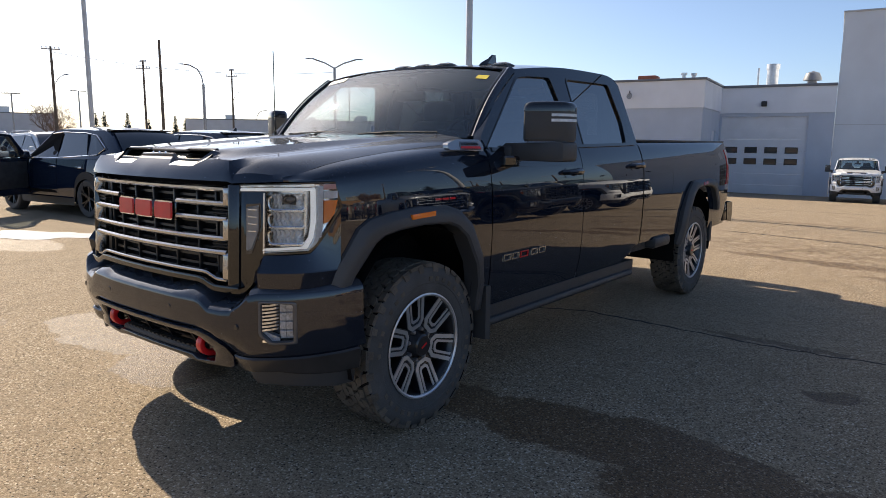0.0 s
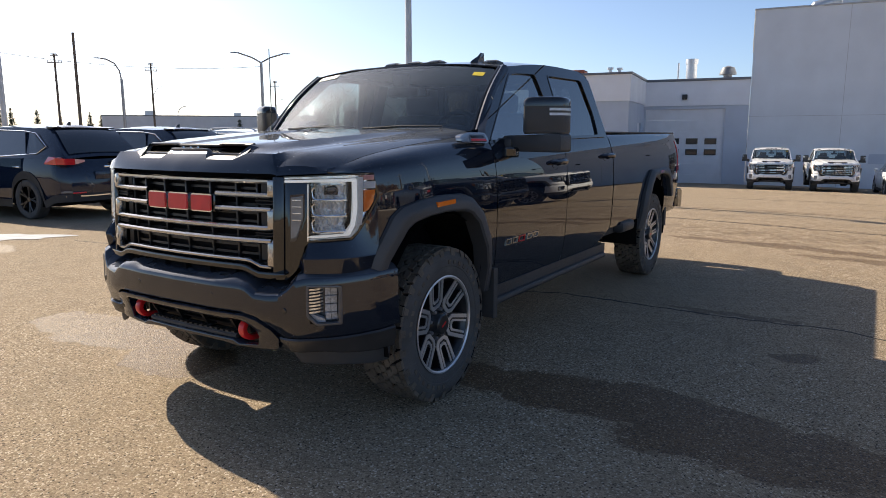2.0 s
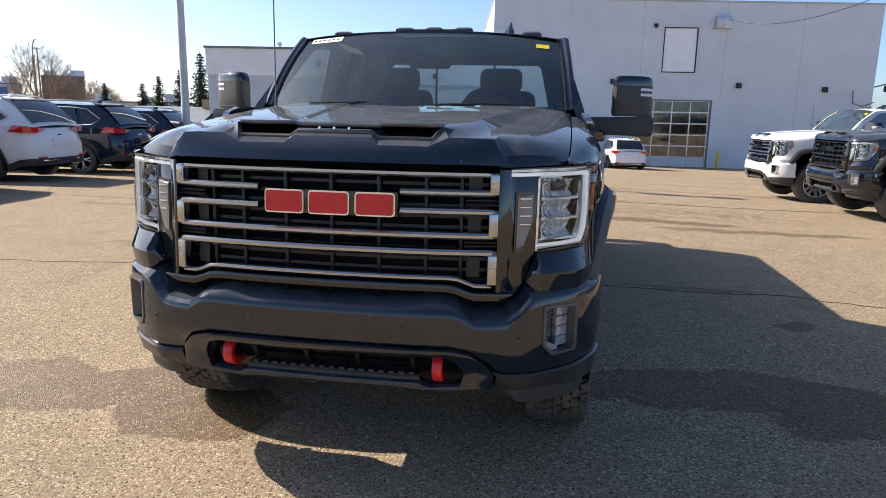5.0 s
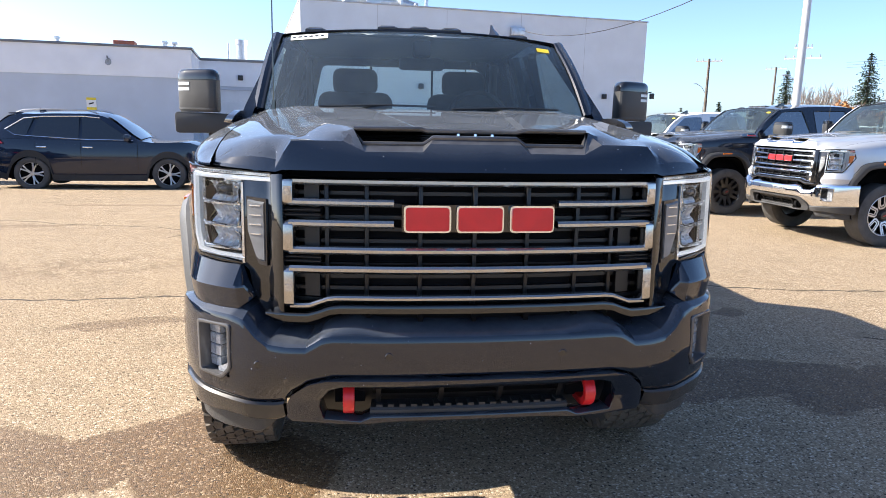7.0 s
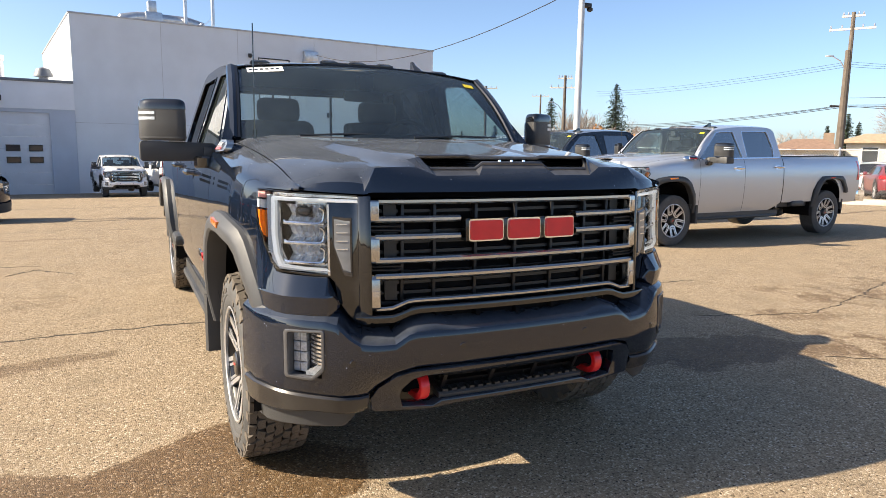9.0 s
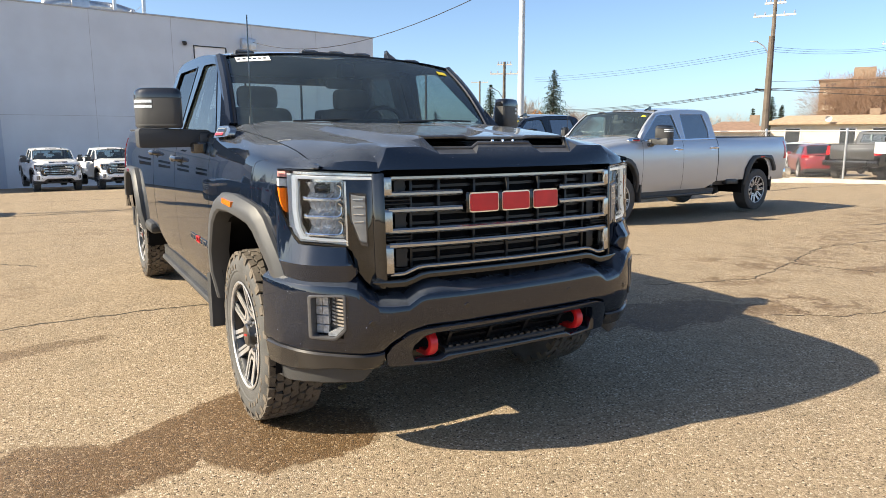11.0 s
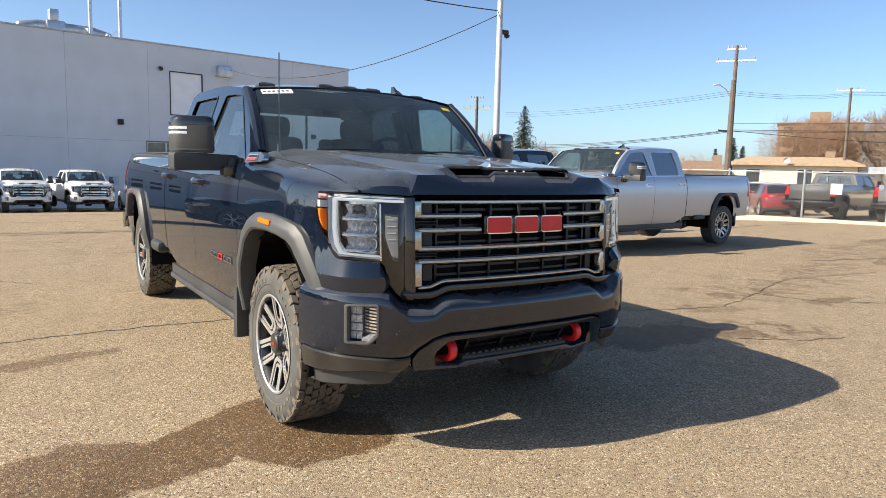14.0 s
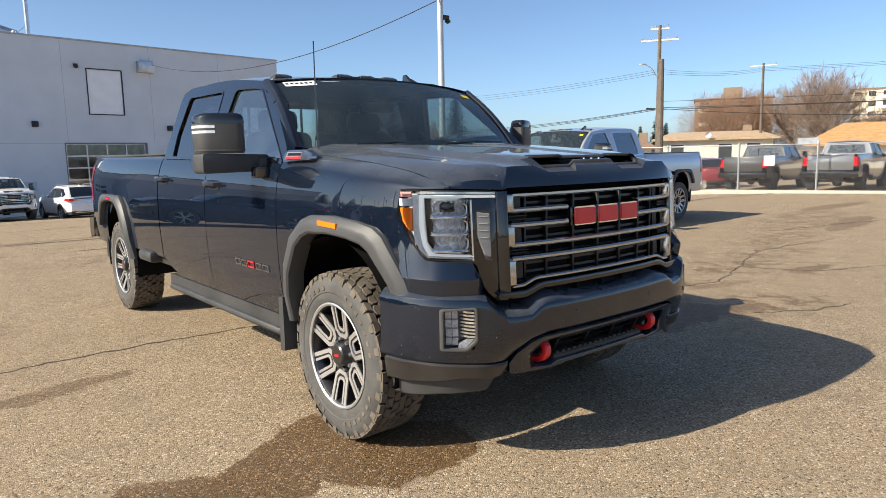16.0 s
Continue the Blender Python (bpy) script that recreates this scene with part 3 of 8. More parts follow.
CAR_PANE = material("dark_pane", (0.03, 0.035, 0.04), 0.08, spec=0.8)
SHOP_GLASS = glass("shop_glass", (0.70, 0.74, 0.74), 0.7)
BASE = -1.75
hall = thing("service_building", pose(-3.6, 41.2, 0, 0, 0, 8.3), "tall grey stucco service building with glazed bay door", "building")
W, H_TOP = 24.2, 8.60
on_wall = lambda u, v, d: (u, -d, v)
wn_hole = [(10.78, 4.35), (12.78, 4.35), (12.78, 7.0), (10.78, 7.0)]
part("front_wall", holed([(0, BASE - 0.6), (9.25, BASE - 0.6), (9.25, 2.54), (14.05, 2.54), (14.05, BASE - 0.6), (W, BASE - 0.6), (W, H_TOP), (0, H_TOP)], [wn_hole], on_wall, -0.3, 0.0), STUCCO, hall, smooth=0)
part("side_wall", box(0.0, 0.3, 0.3, 22, BASE - 0.6, H_TOP), STUCCO, hall, smooth=0)
part("side_wall", box(W - 0.3, W, 0.3, 22, BASE - 0.6, H_TOP), STUCCO, hall, smooth=0)
part("back_wall", box(0.3, W - 0.3, 21.7, 22, BASE - 0.6, H_TOP), STUCCO, hall, smooth=0)
part("roof", box(0.3, W - 0.3, 0.3, 21.7, H_TOP - 0.5, H_TOP - 0.3), COPING, hall, smooth=0)
part("coping", join(box(-0.06, W + 0.06, -0.06, 0.34, H_TOP, H_TOP + 0.09, 0.01), box(-0.06, 0.34, 0.34, 22, H_TOP, H_TOP + 0.09, 0.01), box(W - 0.34, W + 0.06, 0.34, 22, H_TOP, H_TOP + 0.09, 0.01)), COPING, hall)
for u in (4.8, 9.4, 14.6, 19.4):
    part("wall_joint", box(u, u + 0.02, -0.006, 0.001, 2.6 if 9 < u < 15 else BASE, H_TOP), COPING, hall, smooth=0)
part("wall_joint", box(0, 9.2, -0.006, 0.001, 2.56, 2.58), COPING, hall, smooth=0)
part("upper_window", box(10.78, 12.78, 0.03, 0.09, 4.35, 7.0), material("white_blind", (0.86, 0.87, 0.90), 0.5, vary=0.04, scale=1.5), hall, "blanked white upper window", smooth=0)
part("window_frame", join(box(10.72, 12.84, -0.03, 0.10, 4.29, 4.35), box(10.72, 12.84, -0.03, 0.10, 7.0, 7.06), box(12.78, 12.86, -0.03, 0.10, 4.35, 7.0), box(10.72, 10.78, -0.03, 0.10, 4.35, 7.0)), BLACK_METAL, hall, smooth=0)
bay = new("bay_door")
bay.parent = hall
tagged(bay, "glazed aluminium overhead bay door")
dz = (2.54 - BASE) / 6
for r in range(6):
    for c in range(4):
        u0, v0 = 9.30 + c * 1.175, BASE + r * dz
        if r == 0:
            part("panel", box(u0 + 0.03, u0 + 1.145, 0.12, 0.16, v0 + 0.04, v0 + dz - 0.04, 0.01), DOOR_WHITE, bay, smooth=0)
        else:
            part("pane", ([(u0 + 0.03, 0.14, v0 + 0.035), (u0 + 1.145, 0.14, v0 + 0.035), (u0 + 1.145, 0.14, v0 + dz - 0.035), (u0 + 0.03, 0.14, v0 + dz - 0.035)], [(0, 1, 2, 3)]), SHOP_GLASS, bay, smooth=0, away=(u0, 5, v0))
rails = [box(9.25, 14.05, 0.10, 0.18, BASE + r * dz - 0.04, BASE + r * dz + 0.04) for r in range(7)]
stiles = [box(9.25 + c * 1.175 - 0.01, 9.25 + c * 1.175 + 0.07, 0.105, 0.175, BASE, 2.54) for c in range(5)]
for g in rails:
    part("door_rail", g, GALV, bay, smooth=0)
for g in stiles:
    part("door_stile", g, GALV, bay, smooth=0)
part("door_track", join(box(14.05, 14.11, -0.02, 0.2, BASE, 2.6), box(9.19, 9.25, -0.02, 0.2, BASE, 2.6), box(9.19, 14.11, -0.02, 0.2, 2.54, 2.62)), COPING_DARK, hall, smooth=0)
part("shop_room", join(box(8, 16, 8, 8.1, BASE, 3), box(8, 16, 0.4, 8, BASE - 0.1, BASE), box(7.9, 8, 0.4, 8, BASE, 3), box(16, 16.1, 0.4, 8, BASE, 3), box(8, 16, 0.4, 8, 3, 3.1), box(9.4, 11.4, 3.5, 7.5, BASE, BASE + 1.5, 0.2), box(12.0, 13.8, 4.5, 7.8, BASE, BASE + 1.6, 0.2)), SHOP, hall, smooth=0)
for u, z in ((7.70, 3.67), (15.65, 3.55), (21.1, 3.4)):
    part("wall_lamp", join(box(u - 0.16, u + 0.16, -0.22, 0.0, z - 0.16, z + 0.17, 0.03), box(u - 0.13, u + 0.13, -0.25, -0.2, z - 0.12, z + 0.02, 0.02)), BLACK_METAL, hall, "black wall lamp box")
part("dome_camera", join(lathe([(0, -0.16), (0.10, -0.12), (0.14, -0.03), (0.14, 0.02)], 12, (10.15, -0.16, 7.13), "z"), box(10.05, 10.25, -0.2, 0.0, 7.14, 7.24)), BLACK_METAL, hall)
part("exhaust_hood", join(box(13.78, 14.72, -0.45, 0.0, 7.05, 7.72, 0.04), box(13.72, 14.78, -0.50, 0.02, 7.0, 7.06, 0.01)), GALV, hall, "bright metal wall vent hood")
part("wall_plate", box(3.0, 4.3, -0.03, 0.0, -0.10, 0.05), STUCCO_LOW, hall, smooth=0)
part("wall_plate", box(6.3, 7.5, -0.03, 0.0, -0.15, 0.4), STUCCO_LOW, hall, smooth=0)
part("bollard", lathe([(0, 1.1), (0.07, 1.07), (0.09, 1.0), (0.09, 0.0)], 12, (14.55, -0.6, BASE + 0.1), "z"), YELLOW, hall, "yellow steel bollard")
part("roof_unit", join(box(4.6, 5.6, 3, 4, H_TOP, H_TOP + 1.1, 0.05), box(4.8, 5.3, 3.2, 3.8, H_TOP + 1.1, H_TOP + 1.8, 0.03), tube([(3.0, 3.5, H_TOP), (3.3, 3.5, H_TOP + 0.55), (4.2, 3.5, H_TOP + 0.75), (7.2, 3.5, H_TOP + 0.75), (8.2, 3.5, H_TOP + 0.5)], 0.34, 12)), GALV, hall, "bright roof duct unit")
for u, h in ((7.0, 3.6), (8.75, 3.2)):
    part("vent_pipe", join(tube([(u, 3, H_TOP - 0.3), (u, 3, H_TOP + h)], 0.12, 10), tube([(u, 3, H_TOP + h), (u, 3, H_TOP + h + 0.3)], 0.19, 10)), GALV, hall, "tall metal vent pipe")
part("roof_mast", join(tube([(8.0, 3, H_TOP - 0.3), (8.0, 3, H_TOP + 0.45)], 0.05, 6), lathe([(0, 0.75), (0.10, 0.7), (0.14, 0.58), (0.05, 0.45)], 10, (8.0, 3, H_TOP), "z"), tube([(8.0, 3, H_TOP + 0.45), (8.9, 3, H_TOP + 1.3)], 0.015, 5)), GALV, hall)
part("camera_arm", join(tube([(W, 0.2, 3.6), (W + 0.9, 0.2, 3.85)], 0.04, 6), box(W + 0.8, W + 1.1, 0.1, 0.35, 3.35, 3.75, 0.05), tube([(22.9, -0.05, 3.4), (22.95, -0.1, 2.6), (23.6, -0.1, 2.4), (W + 0.1, -0.05, 2.7)], 0.025, 6)), BLACK_METAL, hall)

wing = thing("low_wing", pose(-8.7, 34.3, 0, 0, 0, 8.3), "low service wing with white upper band and grey wall", "building")
L_TOP, BAND = 4.76, 3.34
WB = -1.6
part("lower_wall", join(box(-10.1, 0, 0, 0.3, WB - 0.5, BAND), box(-10.1, -9.8, 0.3, 16, WB - 0.5, BAND)), STUCCO_LOW, wing, smooth=0)
part("upper_band", join(box(-10.16, 0.06, -0.06, 0.3, BAND, L_TOP), box(-10.16, -9.8, 0.3, 16, BAND, L_TOP)), WHITE_WALL, wing, smooth=0)
# the return wall with a man door, and the garage wall behind it
ret = lambda u, v, d: (d, u, v)
part("return_wall", holed([(0.3, WB - 0.5), (3.4, WB - 0.5), (3.4, 2.2), (4.9, 2.2), (4.9, WB - 0.5), (6.0, WB - 0.5), (6.0, BAND), (0.3, BAND)], [], ret, -0.3, 0.0), STUCCO_LOW, wing, smooth=0)
part("return_band", box(-0.3, 0.06, 0.3, 6.0, BAND, L_TOP), WHITE_WALL, wing, smooth=0)
part("man_door", box(-0.16, -0.10, 3.4, 4.9, WB, 2.2), DOOR_WHITE, wing, smooth=0)
part("garage_wall", holed([(0.0, WB - 0.5), (0.12, WB - 0.5), (0.12, 3.05), (4.75, 3.05), (4.75, WB - 0.5), (6.03, WB - 0.5), (6.03, 3.25), (0.0, 3.25)], [], lambda u, v, d: (u, 6.0 - d, v), -0.3, 0.0), STUCCO_LOW, wing, smooth=0)
part("garage_band", box(0.0, 6.03, 5.94, 6.3, 3.25, L_TOP - 0.05), WHITE_WALL, wing, smooth=0)
part("coping", join(box(-10.24, 0.14, -0.14, 0.36, L_TOP, L_TOP + 0.12, 0.01), box(-0.36, 0.14, 0.36, 6.3, L_TOP, L_TOP + 0.12, 0.01), box(0.14, 6.03, 5.86, 6.3, L_TOP - 0.05, L_TOP + 0.10, 0.01), box(-10.24, -9.8, 0.36, 16, L_TOP, L_TOP + 0.12, 0.01)), COPING_DARK, wing)
part("wing_roof", join(box(-9.8, -0.3, 0.3, 16, L_TOP - 0.3, L_TOP - 0.2), box(-0.3, 6.0, 6.3, 16, L_TOP - 0.3, L_TOP - 0.2)), COPING, wing, smooth=0)
gdoor = new("garage_door")
gdoor.parent = wing
tagged(gdoor, "white overhead garage door with small windows")
gh = (3.05 - WB) / 7
for r in range(7):
    part("panel", box(0.12, 4.75, 6.12, 6.17, WB + r * gh + 0.002, WB + (r + 1) * gh - 0.002, 0.004, 1), DOOR_WHITE, gdoor, smooth=0)
for r in range(2):
    for c in range(4):
        u, v = 0.42 + c * 1.08, 0.26 + r * 0.66
        f = part("pane_frame", holed([(u, v), (u + 0.68, v), (u + 0.68, v + 0.36), (u, v + 0.36)], [[(u + 0.05, v + 0.05), (u + 0.63, v + 0.05), (u + 0.63, v + 0.31), (u + 0.05, v + 0.31)]], lambda a, b2, d: (a, 6.12 - d, b2), -0.01, 0.03), BLACK_METAL, gdoor, smooth=0)
        part("pane", ([(u + 0.05, 6.115, v + 0.05), (u + 0.63, 6.115, v + 0.05), (u + 0.63, 6.115, v + 0.31), (u + 0.05, 6.115, v + 0.31)], [(0, 1, 2, 3)]), CAR_PANE, f, smooth=0)
part("wall_lamp", box(2.25, 2.55, 5.72, 5.94, 3.62, 3.92, 0.03), BLACK_METAL, wing, "black wall lamp box")
sign = part("yard_sign", box(-4.98, -4.53, -0.03, -0.004, 1.62, 2.24), PAPER, wing, "white and yellow camera warning sign", smooth=0)
for z0, z1 in ((2.12, 2.24), (1.62, 1.76)):
    part("sign_band", box(-4.98, -4.53, -0.036, -0.03, z0, z1), YELLOW, sign, smooth=0)
part("sign_mark", slab([(-4.88, 1.88), (-4.66, 1.95), (-4.64, 2.02), (-4.87, 1.96)], on_wall, 0.03, 0.037), BLACK_METAL, sign, smooth=0)
part("flood_lamp", join(tube([(-3.9, 0, 4.3), (-3.85, -0.2, 4.2)], 0.04, 6), loft([[(-3.78 + q * math.cos(t), -0.28 - 0.1 * k, 4.12 - 0.08 * k + q * math.sin(t)) for t in span(0, 2 * math.pi, 10)[:-1]] for k, q in ((0, 0.06), (1, 0.12), (2, 0.15))])), STEEL, wing, "grey flood lamp")
part("roof_vent", box(-3.75, -2.75, 1.0, 2.0, L_TOP, L_TOP + 0.42, 0.04), RUST, wing, "rusty red roof vent")
for u, v in ((-6.4, 1.5), (-1.3, 1.2), (-0.85, 1.6)):
    part("roof_pipe", join(tube([(u, v, L_TOP - 0.2), (u, v, L_TOP + 0.38)], 0.10, 8), tube([(u, v, L_TOP + 0.38), (u, v, L_TOP + 0.5)], 0.17, 8)), GALV, wing)
part("roof_vent", join(tube([(2.5, 8.5, L_TOP - 0.2), (2.5, 8.5, L_TOP + 1.2)], 0.33, 12), tube([(2.5, 8.5, L_TOP + 1.2), (2.5, 8.5, L_TOP + 1.5)], 0.38, 12)), GALV, wing, "bright metal stack")
part("roof_flue", tube([(1.7, 8.5, L_TOP - 0.2), (1.7, 8.5, L_TOP + 1.3)], 0.06, 8), GALV, wing)
part("roof_fan", join(lathe([(0.25, -0.5), (0.25, 0.35), (0.5, 0.38), (0.48, 0.5), (0.36, 0.8), (0.0, 0.92)], 14, (4.7, 7.5, L_TOP), "z")), COPING_DARK, wing, "round roof fan")


# ---- the heavy-duty crew-cab pickup. Its own axes: x to its left, y to its rear from the front axle, z up from the ground
AXLES = (0.0, 4.036)
TYRE_R, RIM_R = 0.425, 0.268
side_x = curve([0.40, 0.52, 0.62, 0.80, 1.00, 1.12, 1.22, 1.30, 1.36, 1.41, 1.47], [0.925, 0.955, 0.980, 0.997, 1.003, 1.000, 0.993, 0.978, 0.960, 0.938, 0.905])
face_y = curve([0, 0.3, 0.6, 0.72, 0.82, 0.89, 0.93, 0.952], [-0.905, -0.893, -0.852, -0.812, -0.750, -0.675, -0.590, -0.500])
bump_y = curve([0, 0.35, 0.65, 0.80, 0.90, 0.955, 0.985, 0.992], [-0.955, -0.943, -0.895, -0.815, -0.720, -0.615, -0.515, -0.440])
seam_x = curve([-0.80, -0.66, -0.5, 0.0, 0.5], [0.820, 0.834, 0.840, 0.845, 0.848])
seam_z = curve([-0.80, -0.70, -0.62, -0.5, -0.2, 0.0, 0.5], [1.284, 1.292, 1.308, 1.335, 1.376, 1.395, 1.435])
HOOD_ROOF = curve([-0.75, -0.65, -0.3, 0.0, 0.5], [1.391, 1.402, 1.430, 1.453, 1.481])
HOOD_SHOULDER = curve([-0.83, -0.75, -0.646, -0.3, 0.0, 0.5], [1.351, 1.374, 1.397, 1.427, 1.449, 1.478])
HOOD_FOOT = curve([-0.83, -0.75, -0.646, -0.3, 0.0, 0.5], [1.349, 1.360, 1.372, 1.404, 1.431, 1.468])
roof_z = curve([0.95, 1.2, 1.5, 1.75, 2.2, 2.45, 2.56], [1.862, 1.893, 1.925, 1.941, 1.947, 1.938, 1.905])


def flank(y, z):
    """The half width of the body."""
    x = side_x(z)
    if y < -0.15:
        x -= 0.118 * ((-0.15 - y) / 0.55) ** 2
    if y > 4.5:
        x -= 0.03 * ((y - 4.5) / 0.6) ** 2
    return x


def on_curve(fy, lean):
    def lay(x, z, d):
        a = min(abs(x), 0.992)
        e = 0.004
        s = (fy(a + e) - fy(max(a - e, 0))) / (e + min(a, e)) if a > 1e-6 else 0.0
        n = Vector((s, -1.0)).normalized()
        px, py = a + n.x * d, fy(a) + lean * (z - 1.05) + n.y * d
        return (px if x >= 0 else -px, py, z)

    return lay


on_face = on_curve(face_y, 0.05)
bumper_face = on_curve(bump_y, 0.03)


def clamp(v):
    return min(max(v, 0.0), 1.0)


def on_bumper(x, z, d):
    """On the bumper's face, which is swept back below its middle."""
    px, py, pz = bumper_face(x, z, d)
    q = clamp((0.645 - z) / 0.17)
    return (px, py + 0.082 * q * q * (3 - 2 * q) * (1 - 0.55 * clamp((abs(x) - 0.60) / 0.12)), pz)


def on_lamp(x, z, d):
    """On the nose, sunk between the grille and the outer end of the lamp."""
    a = abs(x)
    return on_face(x, z, d - 0.026 * clamp((a - 0.61) / 0.05) * clamp((0.86 - a) / 0.12))



def on_side(y, z, d):
    return (flank(y, z) + d, y, z)


def on_cab(y, z, d):
    return (0.94 - 0.33 * (z - 1.40) + d, y, z)


ARCH_OUT = [(-0.60, 0.80), (-0.575, 0.875), (-0.46, 1.055), (-0.40, 1.095), (-0.28, 1.118), (-0.10, 1.132), (0.12, 1.124), (0.22, 1.095), (0.33, 1.015), (0.42, 0.86), (0.45, 0.70), (0.465, 0.53)]
ARCH_IN = [(-0.50, 0.78), (-0.48, 0.84), (-0.375, 0.985), (-0.33, 1.015), (-0.24, 1.035), (-0.08, 1.045), (0.10, 1.035), (0.17, 1.012), (0.25, 0.955), (0.345, 0.80), (0.375, 0.68), (0.39, 0.53)]


def arch(y, edge, c):
    """Height of an arch's edge over a place along the body, or None outside it."""
    q = [(a + c, b) for a, b in edge]
    if y <= q[0][0] or y >= q[-1][0]:
        return None
    return float(np.interp(y, [a for a, _ in q], [b for _, b in q]))


def panel(ys, low, top, roll=None, rows=14):
    """A body side panel: columns from low(y) to top(y), rolled over to a seam where roll is given."""
    cols = []
    for y in ys:
        a, b = low(y), top(y)
        col = [on_side(y, z, 0) for z in span(a, b, rows)]
        if roll:
            sx, sz = roll(y)
            p0, p2 = Vector((col[-1][0], b)), Vector((sx, sz))
            p1 = Vector((p0.x - 0.02, sz - 0.012))
            for k in range(1, 7):
                t = k / 6
                q = p0 * (1 - t) ** 2 + p1 * 2 * t * (1 - t) + p2 * t * t
                col.append((q.x, y, q.y))
        cols.append(col)
    return grid(cols)


def hood_keys(y):
    """Half widths of the hood's creases, from the middle to the fender seam, with their heights."""
    t = min(max((y + 0.83) / 1.33, 0), 1)
    wide = [a + (b - a) * t for a, b in zip((0.0, 0.147, 0.172, 0.384, 0.436, 0.520, 0.576, 0.622), (0.0, 0.335, 0.360, 0.500, 0.665, 0.715, 0.750, 0.780))]
    r, h, f = HOOD_ROOF(y), HOOD_SHOULDER(y), HOOD_FOOT(y)
    return wide + [seam_x(y)], [r - 0.007, r - 0.007, r, r - 0.001, h, f, f - 0.003, f - 0.008, seam_z(y)]


NOSE = [(0.0, 1.346), (0.147, 1.346), (0.172, 1.321), (0.350, 1.320), (0.418, 1.351), (0.520, 1.351), (0.576, 1.349), (0.624, 1.272)]


def hood_shell():
    """The hood's skin for the left half, open where the scoop's mouth is."""
    cuts = (4, 1, 5, 3, 3, 2, 2, 9)
    cols = [(i, k / n) for i, n in enumerate(cuts) for k in range(n)] + [(7, 1.0)]
    ys = [-0.83, -0.815, -0.79, -0.77, -0.75, -0.73, -0.70, -0.67, -0.646, -0.62] + span(-0.57, 0.50, 18)
    rows = []
    for q in (0.0, 0.06, 0.35, 0.70, 0.94, 1.0):
        row = []
        for i, t in cols:
            if i < 7:
                (xa, za), (xb, zb) = NOSE[i], NOSE[i + 1]
                x, z1, z0 = xa + (xb - xa) * t, za + (zb - za) * t, 1.262
            else:
                x, z0 = 0.624 + 0.206 * t, 1.255 + 0.011 * t
                z1 = z0 + 0.010
            y0 = face_y(x) - 0.002 + 0.020 * t * (i == 7)
            y1 = min(y0 + 0.012, -0.832) if i == 7 else -0.834 + 0.014 * (x / 0.6) ** 2
            if i == 7:
                y1 = y0 + 0.004
            h = q if i == 7 else min((z1 - z0) * q / 0.089, 1.0)
            row.append((x, y0 + (y1 - y0) * (q if i == 7 else h * h * 0.55 + h * 0.45), z0 + (z1 - z0) * q))
        rows.append(row)
    nose = len(rows)
    front = [p[1] for p in rows[-1]]
    for y in ys[1:]:
        row = []
        for j, (i, t) in enumerate(cols):
            yy = front[j] + (y + 0.83) * (0.50 - front[j]) / 1.33
            wide, high = hood_keys(yy)
            x = wide[i] + (wide[i + 1] - wide[i]) * t
            if i == 7:
                z = high[7] - (high[7] - high[8]) * t ** 1.7
                d = yy - front[j]
                z -= 0.062 * (1 - 0.75 * t) * max(1 - d / 0.16, 0) ** 2.2
            else:
                z = high[i] + (high[i + 1] - high[i]) * t
                k = (yy - front[j]) / 0.082
                if i == 3 and k < 1:
                    xa, xb = 0.350 + 0.036 * k, 0.418 + (wide[4] - 0.418) * k
                    za, zb = 1.320 + 0.069 * k, high[4]
                    x, z = xa + (xb - xa) * t, za + (zb - za) * t
                if i == 6:
                    z -= 0.062 * t * max(1 - (yy - front[j]) / 0.16, 0) ** 2.2
            row.append((x, yy, z))
        rows.append(row)
    pts, faces = grid(rows)
    n, mouth = len(cols), sum(cuts[:3])
    keep = [f for k, f in enumerate(faces) if not (nose - 1 <= k // (n - 1) < nose + 3 and k % (n - 1) < mouth)]
    return pts, keep


